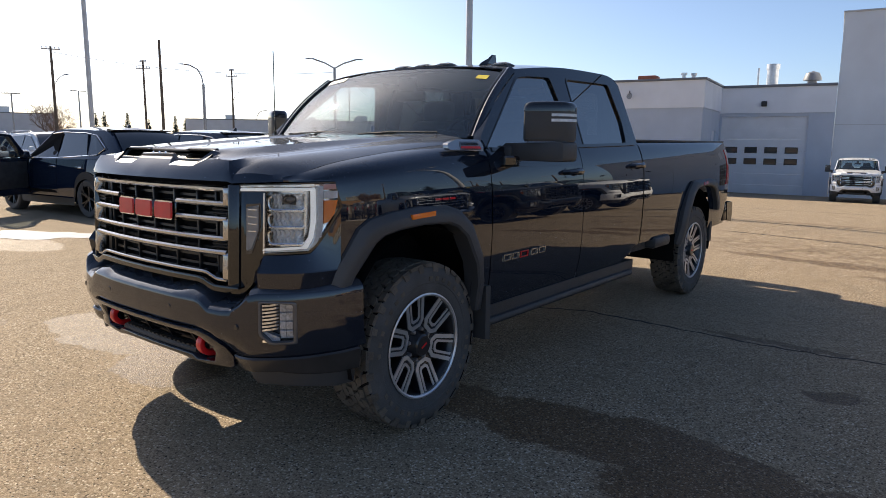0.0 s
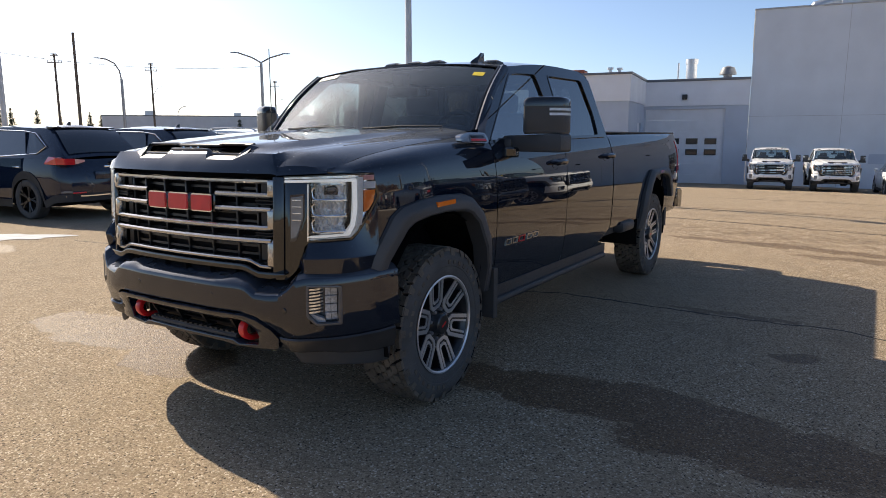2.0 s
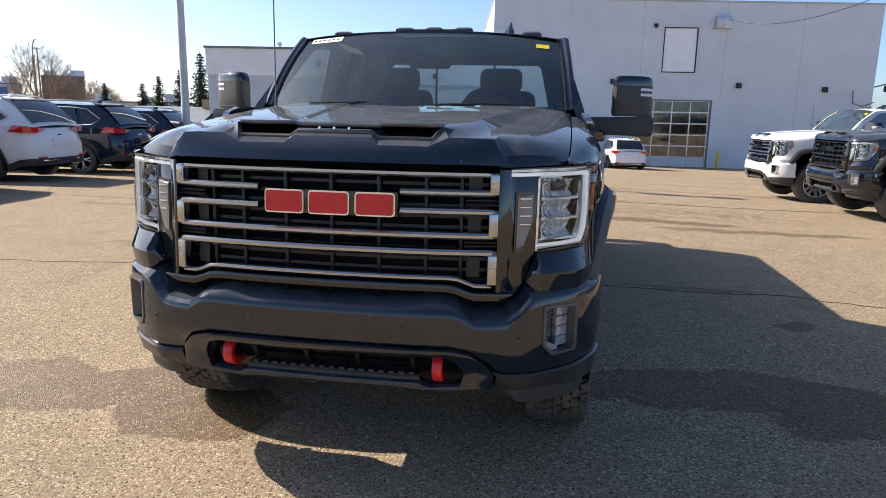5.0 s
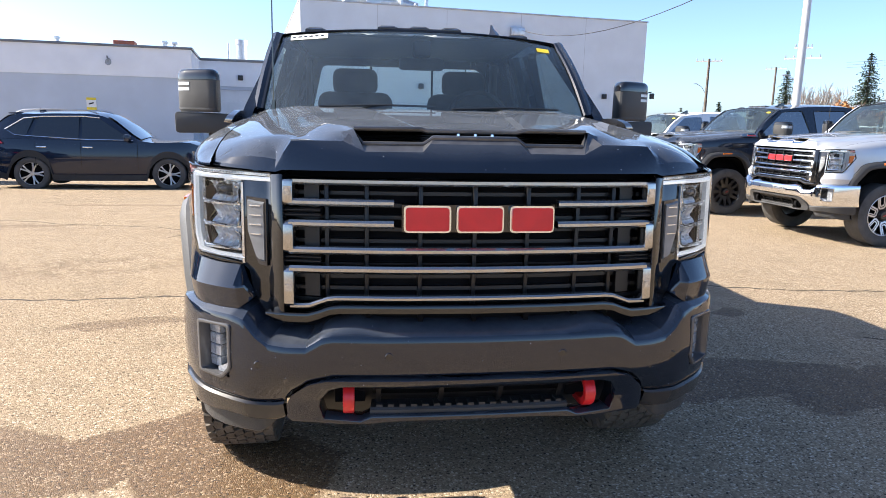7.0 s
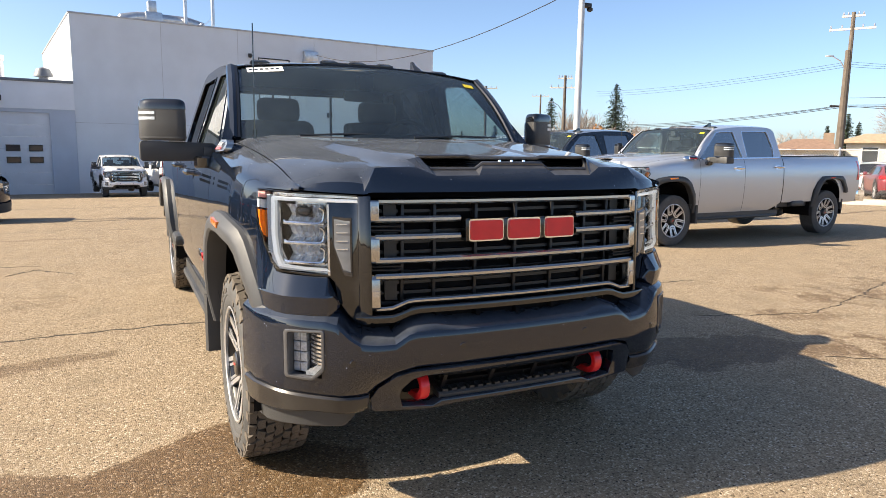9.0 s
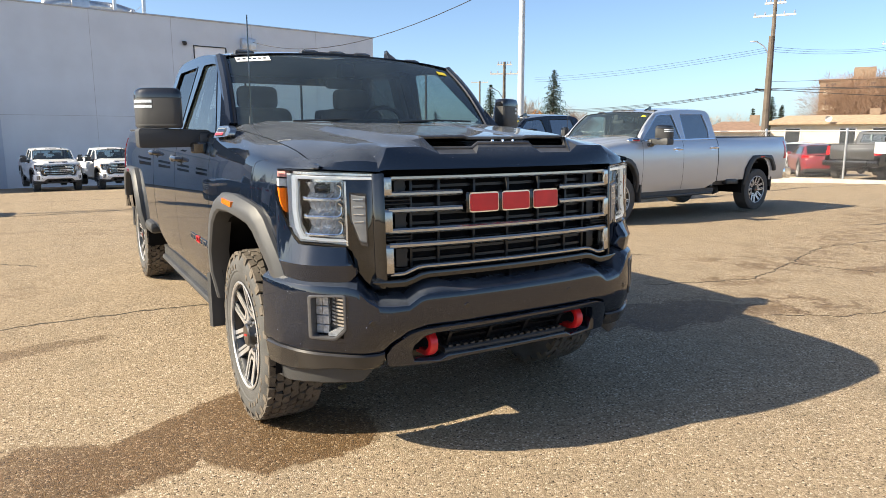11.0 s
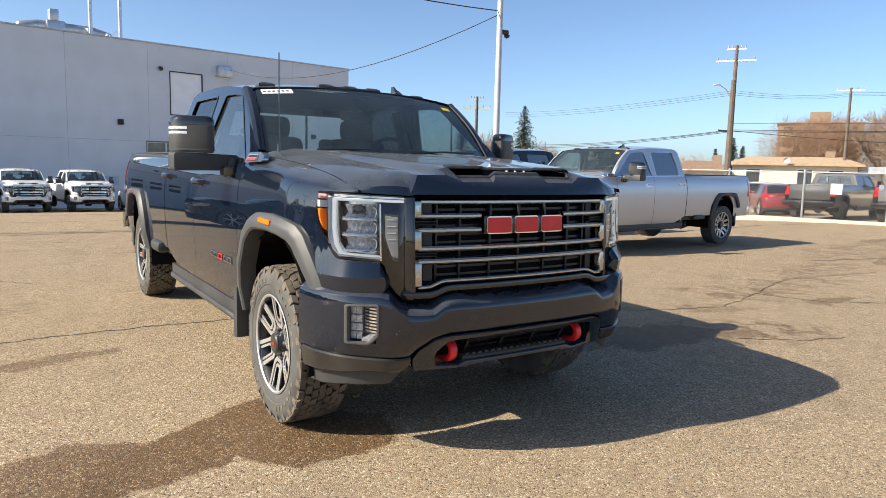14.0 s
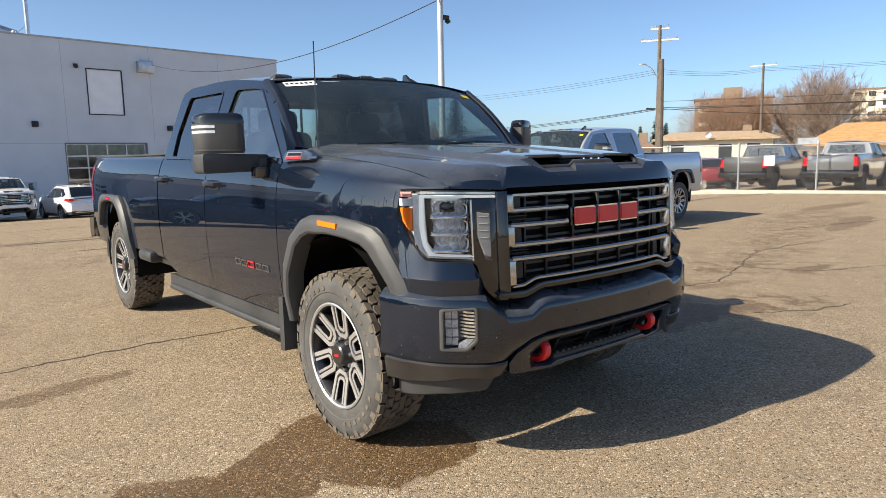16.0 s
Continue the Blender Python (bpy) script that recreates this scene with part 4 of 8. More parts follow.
def make_wheel(full, rim_metal):
    """Tyre and rim, with the outer face towards +x, round the origin."""
    w = 0.135
    prof = [(RIM_R - 0.015, -w * 0.85), (RIM_R + 0.03, -w), (RIM_R + 0.09, -w * 1.04), (TYRE_R - 0.045, -w * 1.0), (TYRE_R - 0.020, -w * 0.9), (TYRE_R - 0.019, -w * 0.4), (TYRE_R - 0.019, w * 0.4), (TYRE_R - 0.020, w * 0.9), (TYRE_R - 0.045, w * 1.005), (RIM_R + 0.09, w * 1.04), (RIM_R + 0.055, w * 1.03), (RIM_R + 0.05, w * 1.0), (RIM_R + 0.03, w), (RIM_R - 0.002, w * 0.93), (RIM_R - 0.015, w * 0.85)]
    tyre = lathe(prof, 72 if full else 36)
    if full:
        blocks = []
        rng = random.Random(4)
        n, edges_a = 46, (-0.133, -0.094, -0.056, -0.019, 0.019, 0.056, 0.094, 0.133)
        r0 = TYRE_R - 0.024
        for row in range(7):
            r1 = TYRE_R if 0 < row < 6 else TYRE_R - 0.006
            for k in range(n):
                t0, wid = 2 * math.pi * (k + 0.5 * (row % 2) + rng.uniform(-0.1, 0.1)) / n, 2 * math.pi / n * rng.uniform(0.76, 0.88)
                a0, a1, z = edges_a[row] + 0.0025, edges_a[row + 1] - 0.0025, 0.007
                sk = rng.uniform(-0.2, 0.35) * wid
                quad = [(a0, t0 + sk), (a1, t0 - sk * 0.5), (a1 + z, t0 + wid * 0.5), (a1, t0 + wid - sk * 0.5), (a0, t0 + wid + sk), (a0 + z * (0.8 if row else -0.2), t0 + wid * 0.5 + sk)]
                if row == 6:
                    quad[2] = (a1, t0 + wid * 0.5)
                bot = [(a, r0 * math.cos(t), r0 * math.sin(t)) for a, t in quad]
                top = [(a * 0.985, r1 * math.cos(t), r1 * math.sin(t)) for a, t in quad]
                m = len(quad)
                blocks.append((bot + top, [tuple(range(m, 2 * m))] + [(i, (i + 1) % m, m + (i + 1) % m, m + i) for i in range(m)]))
                if row in (0, 6) and k % 2 == 0:
                    s = 1 if row == 6 else -1
                    e = [(s * (w * 0.995), TYRE_R - 0.050), (s * (w * 1.014), TYRE_R - 0.046), (s * (w * 0.978), TYRE_R - 0.014), (s * (w * 0.9), TYRE_R - 0.010)]
                    blocks.append(loft([[(a, r * math.cos(t), r * math.sin(t)) for a, r in e] for t in (t0 + wid * 0.1, t0 + wid * 0.9)]))
        for k in range(40):
            t0 = 2 * math.pi * k / 40
            if k % 10 < 7:
                e = [(w * 1.035, RIM_R + 0.088), (w * 1.06, RIM_R + 0.086), (w * 1.055, RIM_R + 0.066), (w * 1.03, RIM_R + 0.064)]
                blocks.append(loft([[(a, r * math.cos(t), r * math.sin(t)) for a, r in e] for t in (t0, t0 + 0.07)]))
        tread = join(*blocks)
    barrel = lathe([(RIM_R, w * 0.93), (RIM_R - 0.012, w * 0.86), (RIM_R - 0.03, w * 0.5), (RIM_R - 0.035, -w * 0.3), (RIM_R - 0.02, -w * 0.9)], 48)
    hub = lathe([(0.0, 0.045), (0.10, 0.04), (0.13, 0.03), (RIM_R - 0.03, 0.02)], 36)
    lip = lathe([(RIM_R - 0.004, w * 0.93), (RIM_R + 0.002, w * 0.98), (RIM_R - 0.006, w * 1.0), (RIM_R - 0.014, w * 0.96), (RIM_R - 0.012, w * 0.88)], 60, close=True)
    spokes, edges = [], []
    for k in range(6):
        t = 2 * math.pi * k / 6 + 0.26

        def lay(u, v, d, t=t):
            r = Vector((v, u))
            c, s = math.cos(t), math.sin(t)
            lift = 0.088 + 0.028 * (v - 0.09) / 0.17
            return (lift + d, v * c - u * s, v * s + u * c)

        arms = []
        for q in (1, -1):
            arms.append(slab([(q * 0.026, 0.085), (q * 0.066, 0.115), (q * 0.074, RIM_R - 0.008), (q * 0.030, RIM_R - 0.004), (q * 0.018, 0.135)], lay, -0.05, -0.002))
        arms.append(slab([(-0.06, 0.075), (0.06, 0.075), (0.066, 0.118), (0.022, 0.142), (-0.022, 0.142), (-0.066, 0.118)], lay, -0.05, -0.004))
        spokes += arms
        u_shape = [(-0.073, RIM_R - 0.006), (-0.060, 0.115), (-0.032, 0.088), (0.032, 0.088), (0.060, 0.115), (0.073, RIM_R - 0.006), (0.052, RIM_R - 0.004), (0.041, 0.126), (0.022, 0.107), (-0.022, 0.107), (-0.041, 0.126), (-0.052, RIM_R - 0.004)]
        edges.append(slab(u_shape, lay, -0.004, 0.003))
        inner = [(-0.041, RIM_R - 0.004), (-0.033, 0.136), (-0.019, 0.122), (0.019, 0.122), (0.033, 0.136), (0.041, RIM_R - 0.004), (0.028, RIM_R - 0.003), (0.021, 0.146), (0.011, 0.136), (-0.011, 0.136), (-0.021, 0.146), (-0.028, RIM_R - 0.003)]
        edges.append(slab(inner, lay, -0.006, 0.0))
    cap = lathe([(0.0, 0.125), (0.048, 0.124), (0.056, 0.118), (0.060, 0.09), (0.075, 0.07), (0.095, 0.068), (0.10, 0.04)], 32)
    nut = lathe([(0.0, 0.098), (0.008, 0.098), (0.011, 0.092), (0.012, 0.06)], 8, (0, 0.079, 0))
    mark = slab([(-0.022, -0.005), (0.022, -0.005), (0.022, 0.005), (-0.022, 0.005)], lambda u, v, d: (0.1255 + d, u, v), -0.003, 0.001)
    made = {"tyre": (tyre, RUBBER), "rim": (join(barrel, hub, *spokes), RIM_DARK), "rim_lip": (lip, rim_metal), "rim_face": (join(*edges), rim_metal), "centre_cap": (cap, RIM_DARK), "cap_mark": (mark, RED)}
    if full:
        made["tread_base"] = (lathe([(TYRE_R - 0.018, -w * 0.93), (TYRE_R - 0.016, 0.0), (TYRE_R - 0.018, w * 0.93)], 72), DARK)
        made["tread"], made["lug_nut"] = (tread, TREAD), (nut, STEEL)
    return made


WHEEL_LABEL = {"rim": "gloss black alloy rim", "rim_face": "machined bright spoke edges", "tyre": "black all-terrain tyre", "tread": "chunky tread blocks", "cap_mark": "red mark"}


def pickup(name, m, paint, label, style, full=True):
    """style: 'dark' trim with red hooks, or 'chrome' grille and bumper. Returns the top object."""
    top = thing(name, m, label, "pickup truck", "parked vehicles")
    dark, red_trim = style not in ("chrome", "bright"), style == "dark"
    grille_mat = SATIN if red_trim else GLOSS if dark else CHROME
    bump_mat = CHROME if style == "chrome" else paint
    flare_mat = FLARE if red_trim else PLASTIC

    # wheels
    meshes = {k: make_mesh(k, g, mt) for k, (g, mt) in make_wheel(full, RIM_DARK if style == "plain" else MACHINED).items()}
    for y in AXLES:
        for s in (1, -1):
            wheel = new("wheel")
            wheel.parent = top
            wheel.matrix_basis = pose(s * 0.845, y, TYRE_R - 0.006, 0, 0, 0 if s > 0 else 180) @ pose(0, 0, 0, 20 + 37 * y + s * 9)
            for k, me in meshes.items():
                for i in range(8 if k == "lug_nut" else 1):
                    p = new(k, me)
                    p.parent = wheel
                    p.matrix_basis = pose(0, 0, 0, 45 * i)
                    tagged(p, WHEEL_LABEL.get(k, ""), kind="stuff" if k == "tread" else "")

    # hood
    part("hood", both(hood_shell()), paint, top, smooth=15)
    LIP = [(0.135, -0.815, 1.364), (0.165, -0.815, 1.343), (0.356, -0.811, 1.343)]
    mouth_low = [(-x, y, z) for x, y, z in reversed(LIP)] + LIP
    rim = [(-0.386, -0.752, 1.389)] + mouth_low + [(0.386, -0.752, 1.389), (0.170, -0.753, 1.390), (0.147, -0.753, 1.384), (-0.147, -0.753, 1.384), (-0.170, -0.753, 1.390)]
    part("hood_scoop_frame", tube(rim, 0.0085, 8, closed=True), SCOOP if dark else CHROME, top)
    for x in (-0.055, 0.0, 0.055):
        part("scoop_pin", lathe([(0.0, 0.012), (0.005, 0.010), (0.006, 0.0)], 8, (x, -0.812, 1.368), "z"), CHROME, top)
    sheet = lambda x, h: face_y(x) - 0.002 + (-0.832 + 0.014 * (x / 0.6) ** 2 - face_y(x)) * (h * h * 0.55 + h * 0.45)
    crease = [(x, sheet(x, (z - 1.262) / 0.089), z) for x, z in ((0.147, 1.346), (0.172, 1.321), (0.350, 1.320), (0.418, 1.351))]
    lip = LIP + [(0.386, -0.752, 1.389)]
    side = lambda q: [(-x, y, z) for x, y, z in reversed(q)] + q
    part("hood_scoop_lip", grid([side(crease), side(lip)]), SCOOP if dark else CHROME, top, smooth=20)
    rake = lambda w0, w1, q, d: [(x, -0.814 + 0.066 * q + d, (1.338 if abs(x) > 0.16 else 1.355) + (1.386 - (1.338 if abs(x) > 0.16 else 1.355)) * q - d) for x in [v for v in (-(w0 + (w1 - w0) * q), -0.172, -0.147, 0.147, 0.172, w0 + (w1 - w0) * q)]]
    part("hood_scoop_mesh", join(grid([rake(0.352, 0.384, q, 0.034) for q in (-0.2, 0.3, 0.7, 1.2)]), *[loft([rake(0.352, 0.384, q, 0.012), rake(0.352, 0.384, q + 0.05, 0.012), rake(0.352, 0.384, q + 0.05, 0.030), rake(0.352, 0.384, q, 0.030)]) for q in (0.1, 0.26, 0.42, 0.58, 0.74, 0.9)]), RIB, top, "black slatted hood scoop opening")

    # front fenders, doors, bed sides

    def low_front(y):
        v = arch(y, ARCH_IN, 0.0)
        return (0.825 if y < 0 else 0.53) if v is None else max(v, 0.53) + 0.01

    fy = [-0.562, -0.545, -0.52, -0.50] + span(-0.48, 0.39, 40) + [0.40, 0.46, 0.538]
    part("front_fender", panel(fy, low_front, lambda y: 1.27 + 0.03 * min(max(y + 0.7, 0), 1), lambda y: (seam_x(y) + 0.005, seam_z(y) - 0.001)), paint, top)
    part("front_fender", flip(panel(fy, low_front, lambda y: 1.27 + 0.03 * min(max(y + 0.7, 0), 1), lambda y: (seam_x(y) + 0.005, seam_z(y) - 0.001))), paint, top)
    strip = panel(span(-0.745, -0.562, 9), lambda y: 1.266, lambda y: 1.272, lambda y: (seam_x(y) + 0.005, seam_z(y) - 0.001), 2)
    strip = ([(min(x, float(np.interp(y, [-0.75, -0.675, -0.59, -0.50], [0.82, 0.89, 0.935, 0.958])) + 0.010) if z < 1.29 else x, y, z) for x, y, z in strip[0]], strip[1])
    part("lamp_brow", strip, paint, top)
    part("lamp_brow", flip(strip), paint, top)
    belt = lambda y: 1.398 + 0.018 * max(y - 0.6, 0)

    def door_low(y):
        v = arch(y, ARCH_OUT, AXLES[1])
        return 0.515 if y < 2.35 else 0.515 + 0.55 * (y - 2.35) ** 1.2
    doors = []
    for a, b in ((0.545, 1.628), (1.636, 2.655)):
        g = panel(span(a, b, 16), door_low, belt, None, 18)
        for s in (1, -1):
            d = part("door", g if s > 0 else flip(g), paint, top)
            doors.append(d)
            hy = b - 0.17 if a < 1 else b - 0.14
            hz = 1.245 if a < 1 else 1.262
            hx = flank(hy, hz)
            cup = slab(rounded([(hy - 0.09, hz - 0.035), (hy + 0.075, hz - 0.035), (hy + 0.085, hz + 0.03), (hy - 0.085, hz + 0.03)], 0.03), lambda u, v, dd: (flank(u, v) + dd, u, v), -0.02, 0.003)
            grip = tube([(hx - 0.005, hy - 0.10, hz + 0.004), (hx + 0.030, hy - 0.085, hz + 0.006), (hx + 0.042, hy - 0.02, hz + 0.008), (hx + 0.042, hy + 0.05, hz + 0.008), (hx + 0.034, hy + 0.095, hz + 0.006), (hx - 0.005, hy + 0.105, hz + 0.004)], 0.0155, 8)
            cap_h = box(hx + 0.004, hx + 0.044, hy + 0.055, hy + 0.105, hz - 0.018, hz + 0.028, 0.012)
            geo = join(cup, grip, cap_h)
            part("door_handle", geo if s > 0 else flip(geo), paint if dark else CHROME, d)

    def bed_low(y):
        v = arch(y, ARCH_IN, AXLES[1])
        if v is None:
            return 0.64 if y < 4.0 else 0.60
        return max(v, 0.56) + 0.01

    by = span(2.675, 3.50, 10) + span(3.53, 4.43, 40) + span(4.46, 5.03, 8)
    bed_top = lambda y: 1.445 + 0.006 * (y - 2.7)
    bed = panel(by, bed_low, lambda y: 1.40, lambda y: (0.895, bed_top(y)))
    for s in (1, -1):
        side = part("bed_side", bed if s > 0 else flip(bed), paint, top)
        inner = join(box(0.80, 0.815, 2.68, 5.02, 0.95, 1.45), box(0.80, 0.905, 2.67, 5.03, 1.450, 1.466, 0.006))
        part("bed_rail", inner if s > 0 else flip(inner), PLASTIC, top)
    part("bed_floor", join(box(-0.80, 0.80, 2.68, 5.03, 0.93, 0.95), box(-0.90, 0.90, 2.665, 2.70, 0.75, 1.44)), PLASTIC, top)
    part("tailgate", join(box(-0.80, 0.80, 5.03, 5.09, 0.86, 1.45, 0.02), box(-0.72, 0.72, 5.085, 5.10, 1.02, 1.30, 0.008), box(-0.80, 0.80, 5.05, 5.11, 1.43, 1.465, 0.012)), paint, top)
    for s in (1, -1):
        q = join(loft([[(0.80, 5.10, z), (0.90, 5.09, z), (flank(4.98, z) + 0.006, 5.0, z), (flank(4.9, z) + 0.004, 4.90 + 0.05 * math.sin((z - 1.0) * 8), z), (0.82, 4.92, z)] for z in (1.02, 1.10, 1.20, 1.30, 1.375)]))
        part("tail_lamp", q if s > 0 else flip(q), TAIL_RED, top, "red tail lamp")
    rb = loft([[(x, (5.32 - 0.10 * (abs(x) / 1.0) ** 3) + dy, z) for dy, z in ((-0.16, 0.62), (-0.01, 0.60), (0.02, 0.68), (0.0, 0.80), (-0.04, 0.82), (-0.20, 0.82))] for x in span(-0.985, 0.985, 20)])
    part("rear_bumper", join(rb, both(box(0.88, 0.98, 4.95, 5.25, 0.62, 0.82, 0.02)), box(-0.5, 0.5, 5.0, 5.2, 0.50, 0.64, 0.03)), bump_mat if not dark else GLOSS, top)

    # arches: flares, liners, lamps in the flares
    for c in AXLES:
        out = [(a + c, b) for a, b in ARCH_OUT]
        inn = [(a + c, b) for a, b in ARCH_IN]
        if c > 0:
            out = [(2 * c - a - 0.02, b) for a, b in reversed(out)]
            inn = [(2 * c - a - 0.02, b) for a, b in reversed(inn)]
            out = [(a, min(b, 1.10)) for a, b in out]
        rings = []
        for (a, b), (p, q) in zip(out, inn):
            x = flank(a, b)
            w = 0.052
            rings.append([(x - 0.01, a, b), (x + 0.020, a * 0.97 + p * 0.03, b * 0.97 + q * 0.03), (x + w * 0.85, a * 0.72 + p * 0.28, b * 0.72 + q * 0.28), (x + w, a * 0.5 + p * 0.5, b * 0.5 + q * 0.5), (x + w * 0.98, a * 0.12 + p * 0.88, b * 0.12 + q * 0.88), (x + w * 0.8, p, q), (x - 0.05, p, q)])
        fl = loft(rings)
        lamp_y, lamp_z = (c - 0.10, 1.092) if c == 0 else (c + 0.02, 1.068)
        wl = 0.085 if c == 0 else 0.06
        lamp = slab([(lamp_y - wl, lamp_z - 0.014), (lamp_y + wl, lamp_z - 0.008), (lamp_y + wl, lamp_z + 0.016), (lamp_y - wl, lamp_z + 0.010)], lambda u, v, d: (flank(u, v) + d, u, v), 0.03, 0.053)
        liner = grid([[(x, c + 0.52 * math.cos(t), 0.52 + 0.50 * math.sin(t)) for t in span(-0.3, math.pi + 0.3, 20)] for x in (0.45, 0.97)])
        for s in (1, -1):
            f = part("wheel_flare", fl if s > 0 else flip(fl), flare_mat, top, "grey textured wheel-arch flare")
            part("marker_lamp", lamp if s > 0 else flip(lamp), AMBER if c == 0 else TAIL_RED, f, "amber side marker" if c == 0 else "red side marker")
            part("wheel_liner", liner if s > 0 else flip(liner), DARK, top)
            fy0 = c + 0.445
            flap = loft([[(x, fy0 + dy, z) for x, dy in ((0.70, 0.0), (1.035 - 0.05 * (c > 1), 0.0), (1.045 - 0.05 * (c > 1), 0.03), (0.72, 0.05))] for z in (0.36 + 0.10 * (c > 1), 0.50, 0.66)])
            part("mud_flap", flap if s > 0 else flip(flap), PLASTIC, top)

    # rockers, steps, underbody
    for s in (1, -1):
        rk = join(bar(span(0.47, 2.62, 6), 0.43, 0.515, lambda y, z, d: (0.93 + d, y, z), -0.10, 0.03), box(0.86, 0.92, 2.62, 3.50, 0.55, 0.80, 0.02))
        part("rocker", rk if s > 0 else flip(rk), PLASTIC, top)
        st = join(loft([[(0.88, y, 0.405), (0.975 - e, y, 0.400), (0.992 - e, y, 0.418), (0.985 - e, y, 0.446), (0.88, y, 0.450)] for y, e in ((0.50, 0.05), (0.58, 0.0), (1.5, 0.0), (2.55, 0.0), (2.62, 0.05))]), *[box(0.78, 0.92, y, y + 0.06, 0.39, 0.43) for y in (0.8, 1.6, 2.3)])
        part("side_step", st if s > 0 else flip(st), PLASTIC, top, "slim black running board", bevel=0.006)
        bs = join(box(0.80, 1.02, 2.95, 3.30, 0.56, 0.66, 0.035), box(0.78, 0.95, 2.75, 3.0, 0.62, 0.78, 0.02))
        part("bed_step", bs if s > 0 else flip(bs), PLASTIC, top)
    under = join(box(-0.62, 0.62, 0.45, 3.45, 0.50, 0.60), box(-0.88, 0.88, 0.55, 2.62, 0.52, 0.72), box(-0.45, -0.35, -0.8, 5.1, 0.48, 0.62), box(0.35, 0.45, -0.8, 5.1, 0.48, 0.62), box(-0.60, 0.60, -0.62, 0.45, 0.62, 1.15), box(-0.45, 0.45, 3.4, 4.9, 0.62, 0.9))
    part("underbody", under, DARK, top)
    axle = join(tube([(-0.80, 4.036, 0.42), (0.80, 4.036, 0.42)], 0.05, 10), lathe([(0.0, -0.16), (0.12, -0.11), (0.17, 0.0), (0.12, 0.11), (0.0, 0.16)], 16, (0, 4.036, 0.42)), tube([(-0.80, 0, 0.40), (0.80, 0, 0.40)], 0.05, 10), tube([(0, 0.5, 0.5), (0, 3.9, 0.45)], 0.05, 8), tube([(-0.55, 1.0, 0.47), (-0.55, 3.2, 0.47), (-0.75, 4.6, 0.62), (-0.78, 5.05, 0.60)], 0.055, 8))
    part("axles", axle, STEEL, top)

    # cab
    win_f = rounded([(0.560, 1.402), (1.070, 1.825), (1.200, 1.843), (1.478, 1.855), (1.615, 1.410)], 0.03)
    win_r = rounded([(1.712, 1.862), (1.735, 1.414), (2.44, 1.438), (2.455, 1.60), (2.375, 1.872)], 0.03)
    edge = [(y, roof_z(y)) for y in span(1.0, 2.5, 12)]
    outer = [(0.505, 1.402), (0.54, 1.47), (0.90, 1.795)] + edge + [(2.575, 1.88), (2.645, 1.47), (2.65, 1.432)]
    cabside = holed(outer, [win_f, win_r], on_cab, -0.05, 0.0)
    trim_f = [holed(rounded([(0.545, 1.394), (1.062, 1.835), (1.200, 1.854), (1.488, 1.866), (1.628, 1.402)], 0.03), [win_f], on_cab, -0.02, 0.004)]
    trim_r = [holed(rounded([(1.700, 1.873), (1.724, 1.405), (2.452, 1.430), (2.468, 1.60), (2.385, 1.883)], 0.03), [win_r], on_cab, -0.02, 0.004)]
    sill = bar(span(0.60, 2.60, 10), lambda y: belt(y) - 0.012, lambda y: belt(y) + 0.008, on_cab, -0.02, 0.010)
    for s in (1, -1):
        part("cab_side", cabside if s > 0 else flip(cabside), paint, top)
        g = join(*trim_f, *trim_r, sill)
        part("window_trim", g if s > 0 else flip(g), GLOSS if dark else CHROME, top)
        for w, mt in ((win_f, SIDE_GLASS), (win_r, PRIVACY)):
            g = ([on_cab(u, v, -0.012) for u, v in w], [tuple(range(len(w)))])
            part("side_window", g if s > 0 else flip(g), mt, top, smooth=0, away=(0.0, 1.5, 1.2))
    roof_rows = []
    for y in span(0.97, 2.56, 22):
        xe, ze = on_cab(y, roof_z(y), 0)[0], roof_z(y)
        front = 0.05 * max(0, 1 - (y - 0.97) / 0.3)
        roof_rows.append([(xe * t, y - front * (1 - t * t), ze + (0.052 - 0.012 * max(0, 1 - (y - 0.97) / 0.25)) * (1 - t ** 2.6)) for t in (abs(q) for q in span(0, 1, 16))])
    part("roof", both(grid(roof_rows)), paint, top)
    ws = []
    for k in span(0, 1, 10):
        row = []
        for t in span(-1, 1, 24):
            b = Vector((0.845 * t, 0.40 + 0.15 * t * t, 1.468 - 0.012 * t * t))
            ze = roof_z(0.97)
            a = Vector((0.785 * t, 0.925 + 0.065 * t * t, ze + 0.040 * (1 - abs(t) ** 2.6)))
            q = b.lerp(a, k)
            bow = 0.03 * math.sin(math.pi * k)
            row.append((q.x, q.y - bow * 0.7, q.z + bow * 0.7))
        ws.append(row)
    part("windshield", grid(ws), WINDSHIELD, top, "raked clear windshield", away=(0.0, 1.5, 1.2))
    pts = [ws[k][-1] for k in range(len(ws))]
    pillar = tube([(p[0] + 0.012, p[1] + 0.012, p[2] - 0.006) for p in pts], 0.030, 8)
    part("windshield_pillar", pillar, paint, top)
    part("windshield_pillar", flip(pillar), paint, top)
    head = tube([(p[0], p[1] + 0.004, p[2] - 0.004) for p in ws[-1]], 0.012, 6)
    part("windshield_seal", join(head, both(tube([(p[0] - 0.012, p[1] - 0.008, p[2] + 0.003) for p in pts], 0.011, 6))), GLOSS, top)
    cowl = grid([[(x * 0.85, 0.345 + 0.17 * x * x, 1.462 - 0.02 * x * x) for x in span(-1, 1, 20)], [(x * 0.85, 0.45 + 0.13 * x * x, 1.468 - 0.02 * x * x) for x in span(-1, 1, 20)]])
    part("cowl", cowl, PLASTIC, top)
